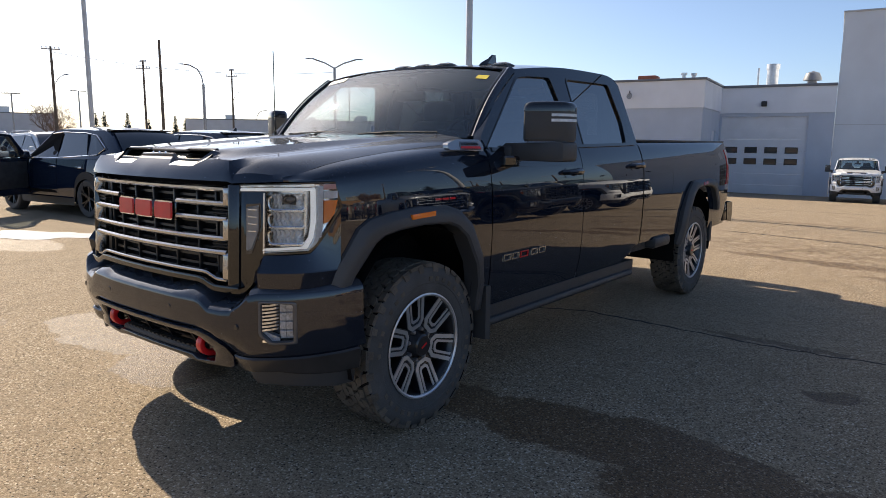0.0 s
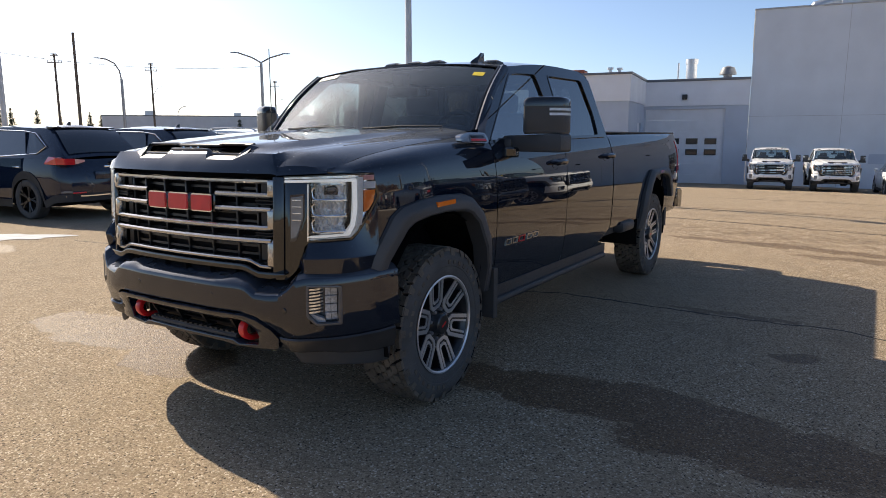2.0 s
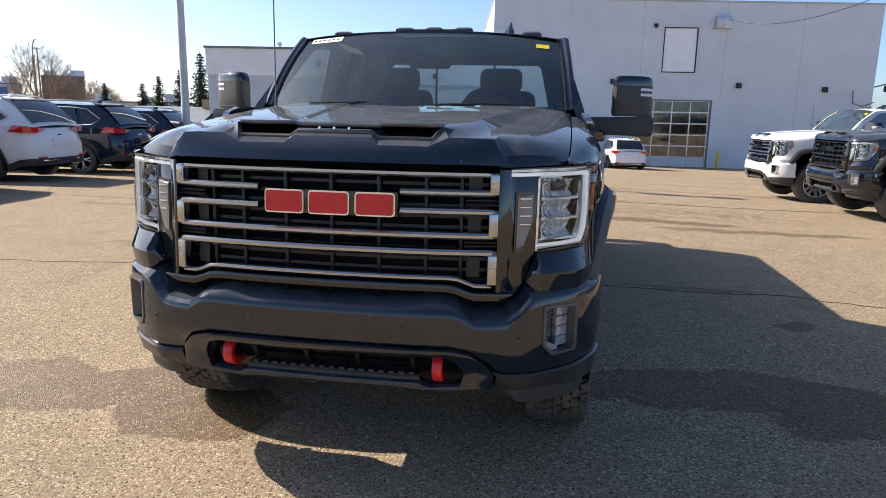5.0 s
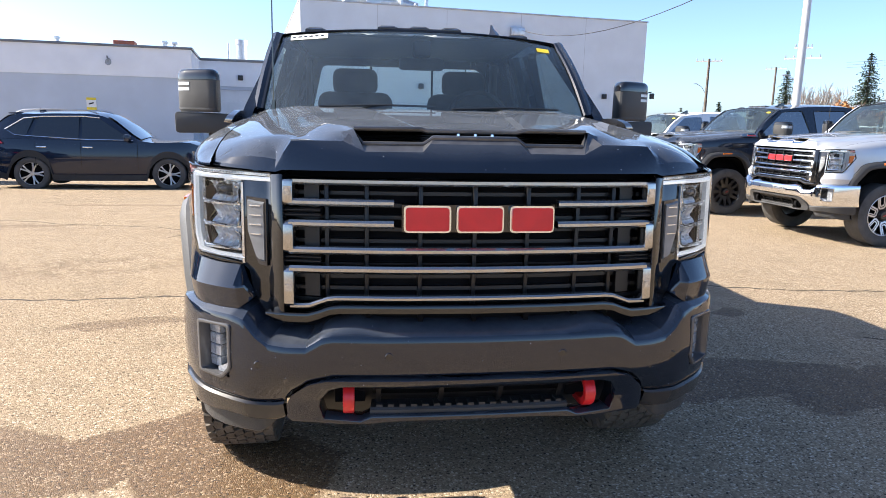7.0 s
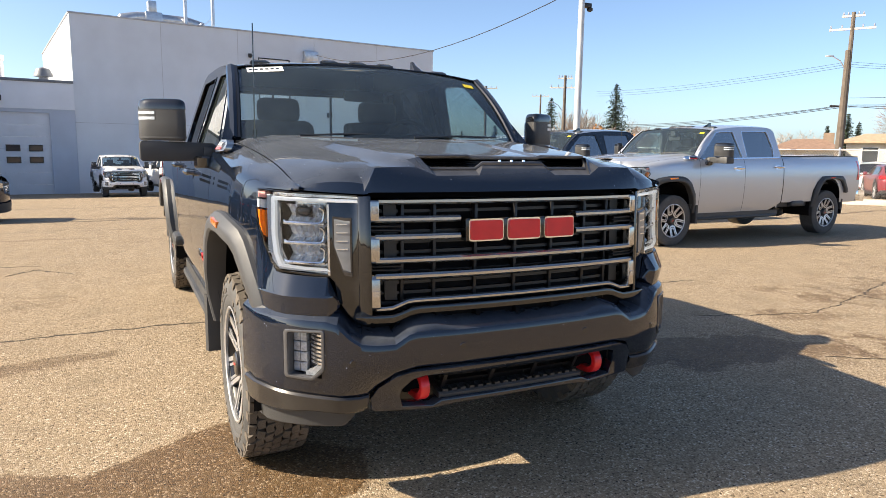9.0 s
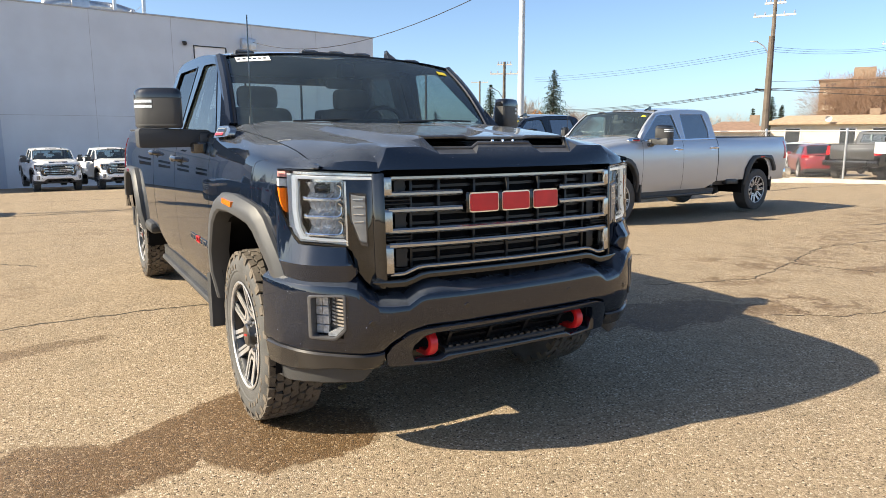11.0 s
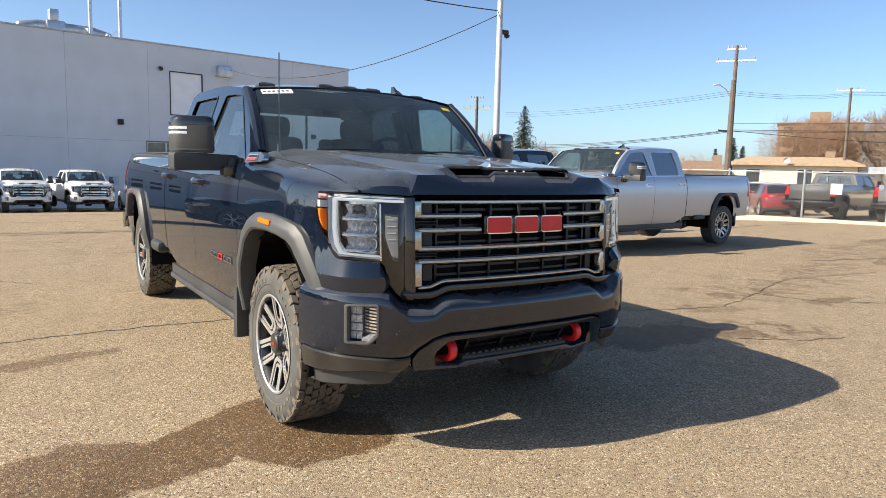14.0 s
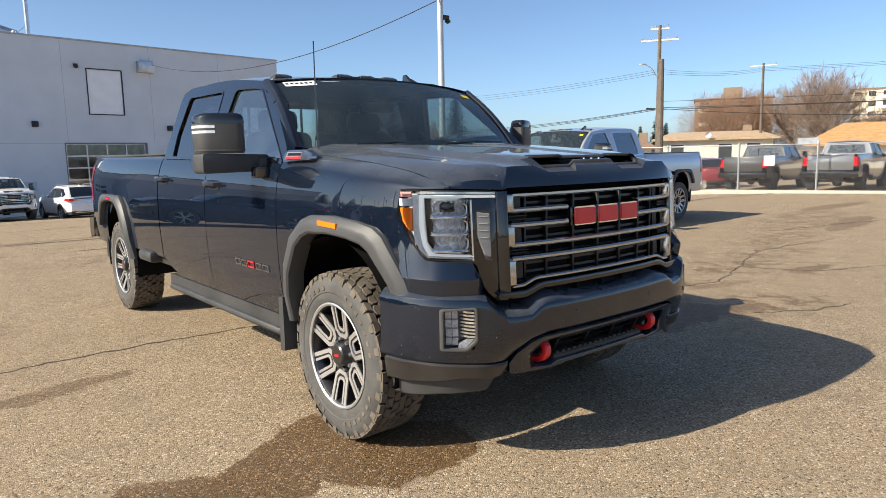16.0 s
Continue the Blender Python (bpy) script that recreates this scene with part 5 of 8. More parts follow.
    for x0, x1 in ((-0.55, 0.02), (0.10, 0.66)):
        part("wiper", join(tube([(x0, 0.41, 1.477), ((x0 + x1) / 2, 0.435, 1.490), (x1, 0.425 + 0.12 * x1 * x1, 1.487)], 0.006, 6)), PLASTIC, top)
    rear_win = rounded([(-0.70, 1.49), (0.70, 1.49), (0.62, 1.83), (-0.62, 1.83)], 0.04)
    back = holed([(-0.915, 1.30), (0.915, 1.30), (0.92, 1.44), (0.775, 1.88), (0.70, 1.925), (-0.70, 1.925), (-0.775, 1.88), (-0.92, 1.44)], [rear_win], lambda u, v, d: (u, 2.61 - 0.10 * (v - 1.4) + d, v), -0.03, 0.0)
    part("cab_back", join(back, box(-0.93, 0.93, 2.60, 2.63, 0.55, 1.32)), paint, top)
    part("rear_window", ([(u, 2.60 - 0.10 * (v - 1.4), v) for u, v in rear_win], [tuple(range(len(rear_win)))]), WINDSHIELD, top, smooth=0, away=(0.0, 1.5, 1.2))
    part("rear_window_frame", join(box(-0.25, -0.235, 2.57, 2.59, 1.49, 1.83), box(0.235, 0.25, 2.57, 2.59, 1.49, 1.83)), GLOSS, top)

    # cabin
    part("cabin_tub", join(box(-0.90, 0.90, 0.55, 2.60, 0.72, 0.80), both(box(0.86, 0.89, 0.55, 2.58, 0.75, 1.385)), both(box(0.70, 0.74, 2.40, 2.56, 1.38, 1.86, 0.01)), both(loft([[(0.80 + a - k * 0.125, y, 1.38 + 0.46 * k) for a, y in ((0.0, 1.60), (0.04, 1.60), (0.04, 1.72), (0.0, 1.72))] for k in (0.0, 0.5, 1.0)]))), SEAT, top)
    part("headliner", box(-0.70, 0.70, 1.12, 2.50, 1.888, 1.900), LINER, top)
    dash = loft([[(x, y, z - 0.02 * abs(x) ** 2) for y, z in ((0.50, 1.20), (0.52, 1.455), (0.75, 1.475), (0.98, 1.44), (1.02, 1.35), (0.98, 1.05))] for x in span(-0.85, 0.85, 8)])
    hood_i = loft([[(0.36 + 0.22 * math.cos(t), y, 1.455 + 0.055 * math.sin(t)) for t in span(0, math.pi, 8)] for y in (0.80, 1.0)])
    part("dashboard", join(dash, hood_i), SEAT, top)
    ring = tube([(0.36 + 0.185 * math.cos(t), 1.10 + 0.07 * math.sin(t), 1.42 + 0.175 * math.sin(t)) for t in span(0, 2 * math.pi, 24)[:-1]], 0.016, 8, closed=True)
    part("steering_wheel", join(ring, box(0.29, 0.43, 1.05, 1.10, 1.37, 1.46, 0.02), tube([(0.18, 1.10, 1.42), (0.54, 1.10, 1.42)], 0.014, 6)), SEAT, top)
    for x in (-0.37, 0.37):
        seat = join(box(x - 0.26, x + 0.26, 1.25, 1.75, 0.95, 1.12, 0.06), box(x - 0.25, x + 0.25, 1.68, 1.84, 1.05, 1.60, 0.07, 3), box(x - 0.15, x + 0.15, 1.72, 1.82, 1.585, 1.755, 0.05, 3), tube([(x - 0.06, 1.77, 1.55), (x - 0.06, 1.77, 1.65)], 0.008, 6), tube([(x + 0.06, 1.77, 1.55), (x + 0.06, 1.77, 1.65)], 0.008, 6))
        part("front_seat", seat, SEAT, top)
    bench = join(box(-0.75, 0.75, 2.05, 2.45, 0.92, 1.10, 0.06), box(-0.75, 0.75, 2.42, 2.56, 1.05, 1.50, 0.06), *[box(x - 0.12, x + 0.12, 2.44, 2.54, 1.48, 1.62, 0.04) for x in (-0.45, 0.45)])
    part("rear_bench", bench, SEAT, top)
    part("inner_mirror", join(box(-0.13, 0.13, 0.98, 1.02, 1.70, 1.77, 0.02), box(-0.05, 0.05, 0.93, 1.02, 1.77, 1.86, 0.015), tube([(0, 1.0, 1.75), (0, 0.96, 1.84)], 0.01, 6)), SEAT, top)

    def paste(x, k, w, h):
        """A small sheet stuck inside the windshield."""
        def at(xx, kk):
            i, j = kk * 10, (xx / (0.845 - 0.06 * kk) + 1) * 12
            i0, j0 = min(int(i), 9), min(int(j), 23)
            p = Vector(ws[i0][j0]).lerp(Vector(ws[i0][j0 + 1]), j - j0)
            q = Vector(ws[i0 + 1][j0]).lerp(Vector(ws[i0 + 1][j0 + 1]), j - j0)
            r = p.lerp(q, i - i0)
            return (r.x, r.y - 0.003, r.z + 0.003)
        return [at(x, k), at(x + w, k), at(x + w, k + h), at(x, k + h)], [(0, 1, 2, 3)]
    if full:
        paper = part("windshield_sheet", paste(-0.72, 0.875, 0.20, 0.085), PAPER, top, "white printed sheet", smooth=0)
        part("printed_line", join(*[paste(-0.71 + 0.03 * i, 0.91, 0.018, 0.022) for i in range(6)]), GLOSS, paper, smooth=0)
    part("windshield_sticker", paste(0.64, 0.80, 0.075, 0.065), YELLOW, top, "yellow sticker", smooth=0)

    # roof lamps, fin, antenna
    for x in (-0.60, -0.185, 0.0, 0.185, 0.60):
        y = 1.16 + (0.06 if abs(x) > 0.5 else 0)
        z = roof_z(y) + 0.052 * (1 - (abs(x) / 0.79) ** 2.6) - 0.012
        lamp = loft([[(x + a * 0.06 * w, y + b * l, z + h) for a, b in ((-1, -0.05), (1, -0.05), (0.8, 0.07), (-0.8, 0.07))] for w, l, h in ((1, 1, 0), (0.95, 0.9, 0.018), (0.6, 0.5, 0.030))])
        part("roof_lamp", lamp, PLASTIC, top, "smoked roof marker lamp")
        part("roof_lamp_lens", box(x - 0.042, x + 0.042, y - 0.052, y - 0.03, z + 0.006, z + 0.021, 0.004), SMOKED, top)
    for x in (-0.0925, 0.0925):
        part("roof_lamp_bar", box(x - 0.045, x + 0.045, 1.12, 1.2, roof_z(1.16) + 0.037, roof_z(1.16) + 0.058, 0.008), PLASTIC, top)
    zf = roof_z(1.25) + 0.03
    fin = loft([[(0.46 + s * w, 1.25 + y0, zf + h), (0.46, 1.25 + y0 - 0.05 * w / 0.035, zf + h), (0.46 - s * w, 1.25 + y0, zf + h), (0.46, 1.25 + y1, zf + h)] for s, w, y0, y1, h in ((1, 0.035, -0.06, 0.10, -0.01), (1, 0.028, -0.04, 0.10, 0.015), (1, 0.012, 0.02, 0.095, 0.05), (1, 0.005, 0.05, 0.09, 0.078))])
    part("roof_fin", fin, GLOSS, top)
    part("antenna", join(tube([(-0.770, 0.462, 1.43), (-0.768, 0.464, 1.50)], 0.010, 8), tube([(-0.768, 0.464, 1.49), (-0.766, 0.464, 2.03)], 0.0035, 6)), GLOSS, top)

    # mirrors
    for s in (1, -1):
        lower = slab(rounded([(0.93, 1.336), (1.305, 1.330), (1.305, 1.440), (0.93, 1.430)], 0.022), lambda u, v, d: (u, 0.83 + d + 0.05 * (u - 1.0), v), -0.09, 0.075)
        oval = lambda w, l, z, a0=0.0, a1=2 * math.pi, n=24: [(1.188 + 0.113 * w * math.copysign(abs(math.cos(t)) ** 0.5, math.cos(t)), 0.815 + 0.060 * w * math.copysign(abs(math.cos(t)) ** 0.5, math.cos(t)) + 0.078 * l * math.copysign(abs(math.sin(t)) ** 0.6, math.sin(t)), z) for t in span(a0, a1, n)[:n if a1 > 6 else n + 1]]
        head_m = loft([oval(w, l, z) for w, l, z in ((0.95, 0.92, 1.440), (1.0, 1.0, 1.456), (1.0, 1.0, 1.54), (0.99, 0.985, 1.612))])
        cap_m = loft([oval(w, l, z) for w, l, z in ((1.006, 1.006, 1.603), (1.006, 1.004, 1.618), (0.985, 0.975, 1.634), (0.92, 0.90, 1.647), (0.80, 0.76, 1.655), (0.5, 0.5, 1.658))])
        strips = join(*[loft([oval(1.012, 1.012, z, -1.45, 0.25, 10) + list(reversed(oval(0.96, 0.95, z, -1.45, 0.25, 10))) for z in (z0, z0 + 0.015)]) for z0 in (1.548, 1.576)])
        band = loft([oval(1.008, 1.008, z) for z in (1.452, 1.461)])
        mir = new("door_mirror")
        mir.parent = top
        tagged(mir, "large black towing mirror")
        for nm, g, mt in (("mirror_arm", lower, PLASTIC), ("mirror_head", head_m, PLASTIC), ("mirror_cap", cap_m, GLOSS), ("mirror_glass", slab(rounded([(1.100, 1.475), (1.276, 1.475), (1.276, 1.605), (1.100, 1.605)], 0.02), lambda u, v, d: (u, 0.893 + 0.53 * (u - 1.188) + d, v), -0.01, 0.004), CHROME if full else GLOSS), ("mirror_band", band, PLASTIC), ("mirror_lamp", strips, FROSTED), ("mirror_foot", box(0.90, 1.0, 0.72, 0.90, 1.33, 1.42, 0.03), PLASTIC), ("mirror_drum", lathe([(0, 0.0), (0.055, 0.0), (0.062, 0.01), (0.062, 0.05), (0.05, 0.06), (0, 0.06)], 16, (0.985, 0.72, 1.30), "z"), GLOSS)):
            part(nm, g if s > 0 else flip(g), mt, mir, "white lamp strips" if nm == "mirror_lamp" else "", bevel=0.014 if nm == "mirror_arm" else 0.0)

    # plates with marks on fender and door
    for s in (1, -1):
        lay = lambda u, v, d: (flank(u, v) + d + (0.0 if v < 1.3 else -0.008), u, v)
        bez = slab(rounded([(0.20, 1.395), (0.50, 1.385), (0.52, 1.42), (0.50, 1.448), (0.30, 1.448), (0.205, 1.425)], 0.02), lambda u, v, d: (0.945 - 0.55 * (v - 1.40) + d, u, v), -0.02, 0.012)
        lab = slab([(0.30, 1.400), (0.48, 1.398), (0.485, 1.438), (0.315, 1.436)], lambda u, v, d: (0.945 - 0.55 * (v - 1.40) + d, u, v), 0.010, 0.016)
        pl = part("fender_plate", bez if s > 0 else flip(bez), SATIN if dark else CHROME, top, "bright fender plate")
        part("plate_field", lab if s > 0 else flip(lab), STEEL, pl)
        rl = slab([(0.305, 1.402), (0.475, 1.400), (0.476, 1.412), (0.309, 1.413)], lambda u, v, d: (0.945 - 0.55 * (v - 1.40) + d, u, v), 0.014, 0.019)
        part("plate_stripe", rl if s > 0 else flip(rl), RED, pl)
        for i in range(7):
            dl = slab([(0.315 + 0.022 * i, 1.418), (0.331 + 0.022 * i, 1.418), (0.331 + 0.022 * i, 1.432), (0.315 + 0.022 * i, 1.432)], lambda u, v, d: (0.945 - 0.55 * (v - 1.40) + d, u, v), 0.014, 0.019)
            part("plate_bar", dl if s > 0 else flip(dl), GLOSS, pl)
        if red_trim:
            z0, h = 0.762, 0.042
            order = [(0.665, 0.74), (0.755, 0.83), (0.845, 0.93), (0.965, 1.04), (1.055, 1.135)]
            if s < 0:
                order = [(1.81 - b, 1.81 - a) for a, b in order]
            for i, (a, b) in enumerate(order):
                bars = [slab([(a, z0 + k * 0.016), (b, z0 + k * 0.016), (b + 0.004, z0 + 0.007 + k * 0.016), (a + 0.004, z0 + 0.007 + k * 0.016)], lay, -0.002, 0.006) for k in (0, 2)] + [slab([(u, z0), (u + 0.007, z0), (u + 0.013, z0 + 0.039), (u + 0.006, z0 + 0.039)], lay, -0.002, 0.006) for u in (a, b - 0.007)]
                g = join(*bars)
                part("door_mark", g if s > 0 else flip(g), RED if i == 2 else SATIN, top)
    front_end(top, paint, dark, grille_mat, bump_mat, red_trim, style in ("dark", "chrome"))
    return top


def front_end(top, paint, dark, grille_mat, bump_mat, red_trim, badged):
    """Grille, lamps and bumper of the pickup."""
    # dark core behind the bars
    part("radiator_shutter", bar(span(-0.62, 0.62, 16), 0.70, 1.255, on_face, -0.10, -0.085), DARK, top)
    for z in span(0.80, 1.22, 11):
        part("shutter_slat", bar(span(-0.58, 0.58, 14), z, z + 0.012, on_face, -0.085, -0.066), RIB, top)
    ribs = []
    for x in (-0.47, -0.345, -0.175, 0.0, 0.175, 0.345, 0.47):
        ribs.append(box(x - 0.007, x + 0.007, face_y(abs(x)) + 0.048, face_y(abs(x)) + 0.09, 0.70, 1.23, 0.004))
    for g in ribs:
        part("grille_rib", g, RIB, top)
    # bars of the grille; the middle is broken by the badge
    us = span(-0.585, 0.585, 24)
    left, right = span(-0.585, -0.262, 10), span(0.262, 0.585, 10)
    low = lambda x: 0.853 - 0.026 * min(max((abs(x) - 0.46) / 0.07, 0), 1)
    bars = [molding(us, 1.217, 1.241, on_face, -0.03, 0.002), molding(us, 1.002, 1.025, on_face, -0.03, 0.006), molding(us, 0.942, 0.966, on_face, -0.03, 0.006), molding(span(-0.585, 0.585, 40), low, lambda x: low(x) + 0.017, on_face, -0.03, 0.0)]
    for seg in (left, right):
        bars += [molding(seg, 1.153, 1.175, on_face, -0.03, 0.006), molding(seg, 1.086, 1.109, on_face, -0.03, 0.006)]
    for g in bars:
        part("grille_bar", g, grille_mat, top)
    for s in (1, -1):
        for a, b in ((1.153, 1.240), (1.003, 1.107), (0.829, 0.964)):
            g = molding(span(0.571, 0.606, 3), a, b, on_face, -0.06, 0.008, 0.12)
            e = part("grille_end", g if s > 0 else flip(g), grille_mat, top, bevel=0.003)
            if b > 1.2 or a < 0.9:
                t = bar(span(0.575, 0.598, 3), (a + b) / 2 - 0.012 if b > 1.2 else 0.885, (a + b) / 2 + 0.016 if b > 1.2 else 0.905, on_face, 0.005, 0.011)
                part("end_ribs", t if s > 0 else flip(t), CLEAR, e)
        for a, b in ((1.116, 1.145), (0.972, 0.996)):
            m = (a + b) / 2
            for lo, hi in ((a, m - 0.001), (m + 0.001, b)):
                g = molding(span(0.49, 0.600, 5), lo, hi, on_face, -0.06, -0.012, 0.4)
                part("grille_fin", g if s > 0 else flip(g), RIB, top)
        inner = bar(span(0.50, 0.548, 3), 0.86, 1.215, on_face, -0.08, -0.045)
        part("grille_liner", inner if s > 0 else flip(inner), RIB, top)
    # badge as plain blocks with bright rims
    z0, z1 = 1.077, 1.158
    blocks = [((-0.232, -0.085), 0), ((-0.068, 0.082), 0), ((0.102, 0.246), 0)]
    badge = part("grille_badge", bar(span(-0.238, 0.252, 12), z0 - 0.002, z1 + 0.002, on_face, -0.05, -0.006), GLOSS, top, "red badge of plain blocks with bright rims" if badged else "gloss black badge panel")
    for (a, b), _ in blocks if badged else ():
        rim = slab(rounded([(a, z0 - 0.002), (b, z0 - 0.002), (b, z1 + 0.002), (a, z1 + 0.002)], 0.014), on_face, -0.01, 0.010)
        part("badge_rim", rim, CHROME, badge)
        red = slab(rounded([(a + 0.006, z0 + 0.004), (b - 0.006, z0 + 0.004), (b - 0.006, z1 - 0.004), (a + 0.006, z1 - 0.004)], 0.010), on_face, 0.0, 0.016)
        part("badge_block", red, RED, badge)
    # gloss surround between grille and lamps, and the chin below
    for s in (1, -1):
        g = join(bar(span(0.605, 0.754, 14), lambda x: float(np.interp(x, [0.605, 0.65, 0.690, 0.722, 0.730, 0.754], [0.780, 0.776, 0.815, 0.87, 0.93, 0.952])), lambda x: float(np.interp(x, [0.605, 0.65, 0.754], [1.256, 1.246, 1.222])), on_lamp, -0.09, -0.004), bar(span(0.60, 0.645, 4), 0.80, 1.250, on_lamp, -0.06, 0.010))
        part("grille_surround", g if s > 0 else flip(g), GLOSS, top, bevel=0.005)
    chin_top = lambda x: 0.845 - 0.028 * min(max((abs(x) - 0.45) / 0.07, 0), 1)
    chin_low = lambda x: 0.818 - 0.030 * min(max((abs(x) - 0.45) / 0.07, 0), 1) + 0.02 * min(max((abs(x) - 0.60) / 0.06, 0), 1)
    part("grille_chin", bar(span(-0.66, 0.66, 40), chin_low, chin_top, on_face, -0.06, 0.016), GLOSS, top, bevel=0.006)
    part("lower_slot", join(bar(span(-0.5, 0.5, 12), 0.70, 0.83, on_face, -0.09, -0.06), *[bar(span(x - 0.008, x + 0.008, 2), 0.72, 0.82, on_face, -0.07, -0.03) for x in (-0.345, -0.175, 0.0, 0.175, 0.345)]), DARK, top)

    # headlamps
    for s in (1, -1):
        lamp = new("headlamp")
        lamp.parent = top
        tagged(lamp, "lit headlamp with bright bent lamp frame" if red_trim else "unlit headlamp with a clear bent frame")
        q = lambda x: (x - 0.634) / 0.27
        drl = join(molding(span(0.634, 0.906, 10), lambda x: 1.221 + 0.006 * q(x), lambda x: 1.233 + 0.008 * q(x), on_lamp, -0.008, 0.004), holed([(0.897, 1.226), (0.907, 1.236), (0.909, 1.10), (0.904, 1.03), (0.892, 0.986), (0.82, 0.979), (0.744, 0.974), (0.758, 0.984), (0.82, 0.989), (0.882, 0.995), (0.894, 1.032), (0.899, 1.10)], [], on_lamp, -0.008, 0.004))
        teeth = join(*[bar(span(x, x + 0.004, 1), 1.238 + 0.008 * q(x), 1.245 + 0.008 * q(x), on_lamp, -0.02, 0.002) for x in span(0.645, 0.890, 28)], bar(span(0.640, 0.905, 8), lambda x: 1.236 + 0.008 * q(x), lambda x: 1.246 + 0.010 * q(x), on_lamp, -0.02, -0.004))
        edge = join(holed([(0.937, 1.262), (0.946, 1.157), (0.930, 1.06), (0.915, 1.0), (0.898, 0.966), (0.82, 0.960), (0.750, 0.954), (0.750, 0.960), (0.82, 0.966), (0.893, 0.972), (0.911, 1.003), (0.927, 1.06), (0.943, 1.157), (0.934, 1.258)], [], on_lamp, -0.02, 0.001), molding(span(0.628, 0.937, 12), lambda x: 1.244 + 0.012 * q(x), lambda x: 1.251 + 0.013 * q(x), on_lamp, -0.03, 0.006))
        house = join(bar(span(0.745, 0.936, 10), lambda x: 0.958 + 0.16 * max((x - 0.87) / 0.075, 0), lambda x: 1.214 + 0.01 * q(x), on_lamp, -0.10, -0.075), bar(span(0.744, 0.751, 2), 0.958, 1.216, on_lamp, -0.09, 0.0))
        back = holed([(0.903, 1.252), (0.936, 1.256), (0.943, 1.157), (0.928, 1.06), (0.912, 1.003), (0.896, 0.972), (0.75, 0.960), (0.75, 0.975), (0.878, 0.990), (0.898, 1.04)], [], on_lamp, -0.030, -0.022)
        cells, bowls, lens = [], [], []
        for k, z in enumerate((1.180, 1.108, 1.036)):
            rim = [on_lamp(x, zz, -0.014) for x, zz in rounded([(0.884, z - 0.020), (0.882, z - 0.031), (0.768, z - 0.035), (0.762, z + 0.012), (0.782, z + 0.024)], 0.02, 4)[3:-3]]
            cells.append(tube(rim, 0.0048, 6))
            cells.append(bar(span(0.764, 0.888, 6), z - 0.040, z - 0.034, on_lamp, -0.075, -0.016))
            bowls.append(grid([[on_lamp(x, z - 0.034 + 0.066 * v, -0.030 - 0.030 * math.sin(math.pi * (0.15 + 0.8 * v)) + 0.007 * math.sin(x * 340 + 40 * v * v)) for x in span(0.764, 0.888, 44)] for v in span(0, 1, 8)]))
            if k == 0:
                lens.append(grid([[on_lamp(0.836 + 0.026 * u, z + 0.008 + 0.022 * v, -0.046 + 0.022 * max(1 - u * u - v * v, 0) ** 0.5) for u in span(-1, 1, 12)] for v in span(-1, 1, 10)]))
        outer_ribs = [bar(span(0.911, 0.920, 2), z, z + 0.006, on_lamp, -0.03, 0.000) for z in span(1.030, 1.240, 22)]
        outer_ribs.append(holed([(0.910, 1.240), (0.922, 1.244), (0.922, 1.06), (0.912, 1.005), (0.896, 0.975), (0.750, 0.964), (0.750, 0.969), (0.894, 0.982), (0.906, 1.01), (0.911, 1.08)], [], on_lamp, -0.03, -0.004))
        amber = holed([(0.923, 1.186), (0.940, 1.186), (0.937, 1.13), (0.930, 1.095), (0.923, 1.088)], [], on_lamp, -0.02, 0.003)
        red_m = bar(span(0.922, 0.938, 4), 1.232, 1.254, on_lamp, -0.02, 0.003)
        white_m = bar(span(0.922, 0.940, 4), 1.194, 1.225, on_lamp, -0.02, 0.003)
        turn_low = lambda x: float(np.interp(x, [0.660, 0.672, 0.698, 0.724, 0.736], [0.962, 0.963, 0.969, 1.047, 1.10]))
        turn = molding(span(0.673, 0.727, 6), turn_low, lambda x: 1.160 + 0.09 * (x - 0.673), on_lamp, -0.03, 0.007, 0.05)
        bezel = bar(span(0.667, 0.733, 7), lambda x: turn_low(x) - 0.009, lambda x: 1.167 + 0.09 * (x - 0.673), on_lamp, -0.03, 0.001)
        turn_ribs = [bar(span(0.681, 0.720, 3), z, z + 0.004, on_lamp, 0.0, 0.009) for z in (1.053, 1.083, 1.113, 1.143)]
        cover = grid([[on_lamp(min(x, 0.752 + (0.937 - 0.752) * v), z, 0.010) for x in span(0.752, 0.937, 10)] for z, v in ((0.975, 0.78), (1.0, 0.86), (1.06, 0.94), (1.15, 1.0), (1.25, 1.0))])
        for nm, g, mt, lb in (("lamp_frame", drl, LAMP_WHITE if red_trim else FROSTED, "bright white lamp frame" if red_trim else "unlit clear lamp frame"), ("lamp_teeth", teeth, REFLECTOR, ""), ("lamp_housing", house, REFLECTOR, ""), ("lamp_edge", edge, GLOSS, ""), ("lamp_backing", back, REFLECTOR, ""), *[("lamp_cell", g, REFLECTOR, "") for g in cells], *[("lamp_reflector", g, BOWL, "fluted bright reflector") for g in bowls], *[("lamp_lens", g, SMOKED, "") for g in lens], ("lamp_ribs", join(*outer_ribs), FROSTED, ""), ("amber_reflector", amber, AMBER, "amber reflector"), ("red_reflector", red_m, PALE_RED, ""), ("clear_reflector", white_m, FROSTED, ""), ("turn_lamp", turn, TURN_LENS, "clear turn lamp"), ("turn_bezel", bezel, SMOKED, ""), *[("turn_louvre", g, REFLECTOR, "") for g in turn_ribs], ("lamp_cover", cover, LENS_GLASS, "")):
            part(nm, g if s > 0 else flip(g), mt, lamp, lb, away=(0, 0.5, 1.1) if nm == "lamp_cover" else None)
        # body piece under the lamp: a facet that leans out to a crease, an upright face below it, and a chamfered inner end
        cheek = []
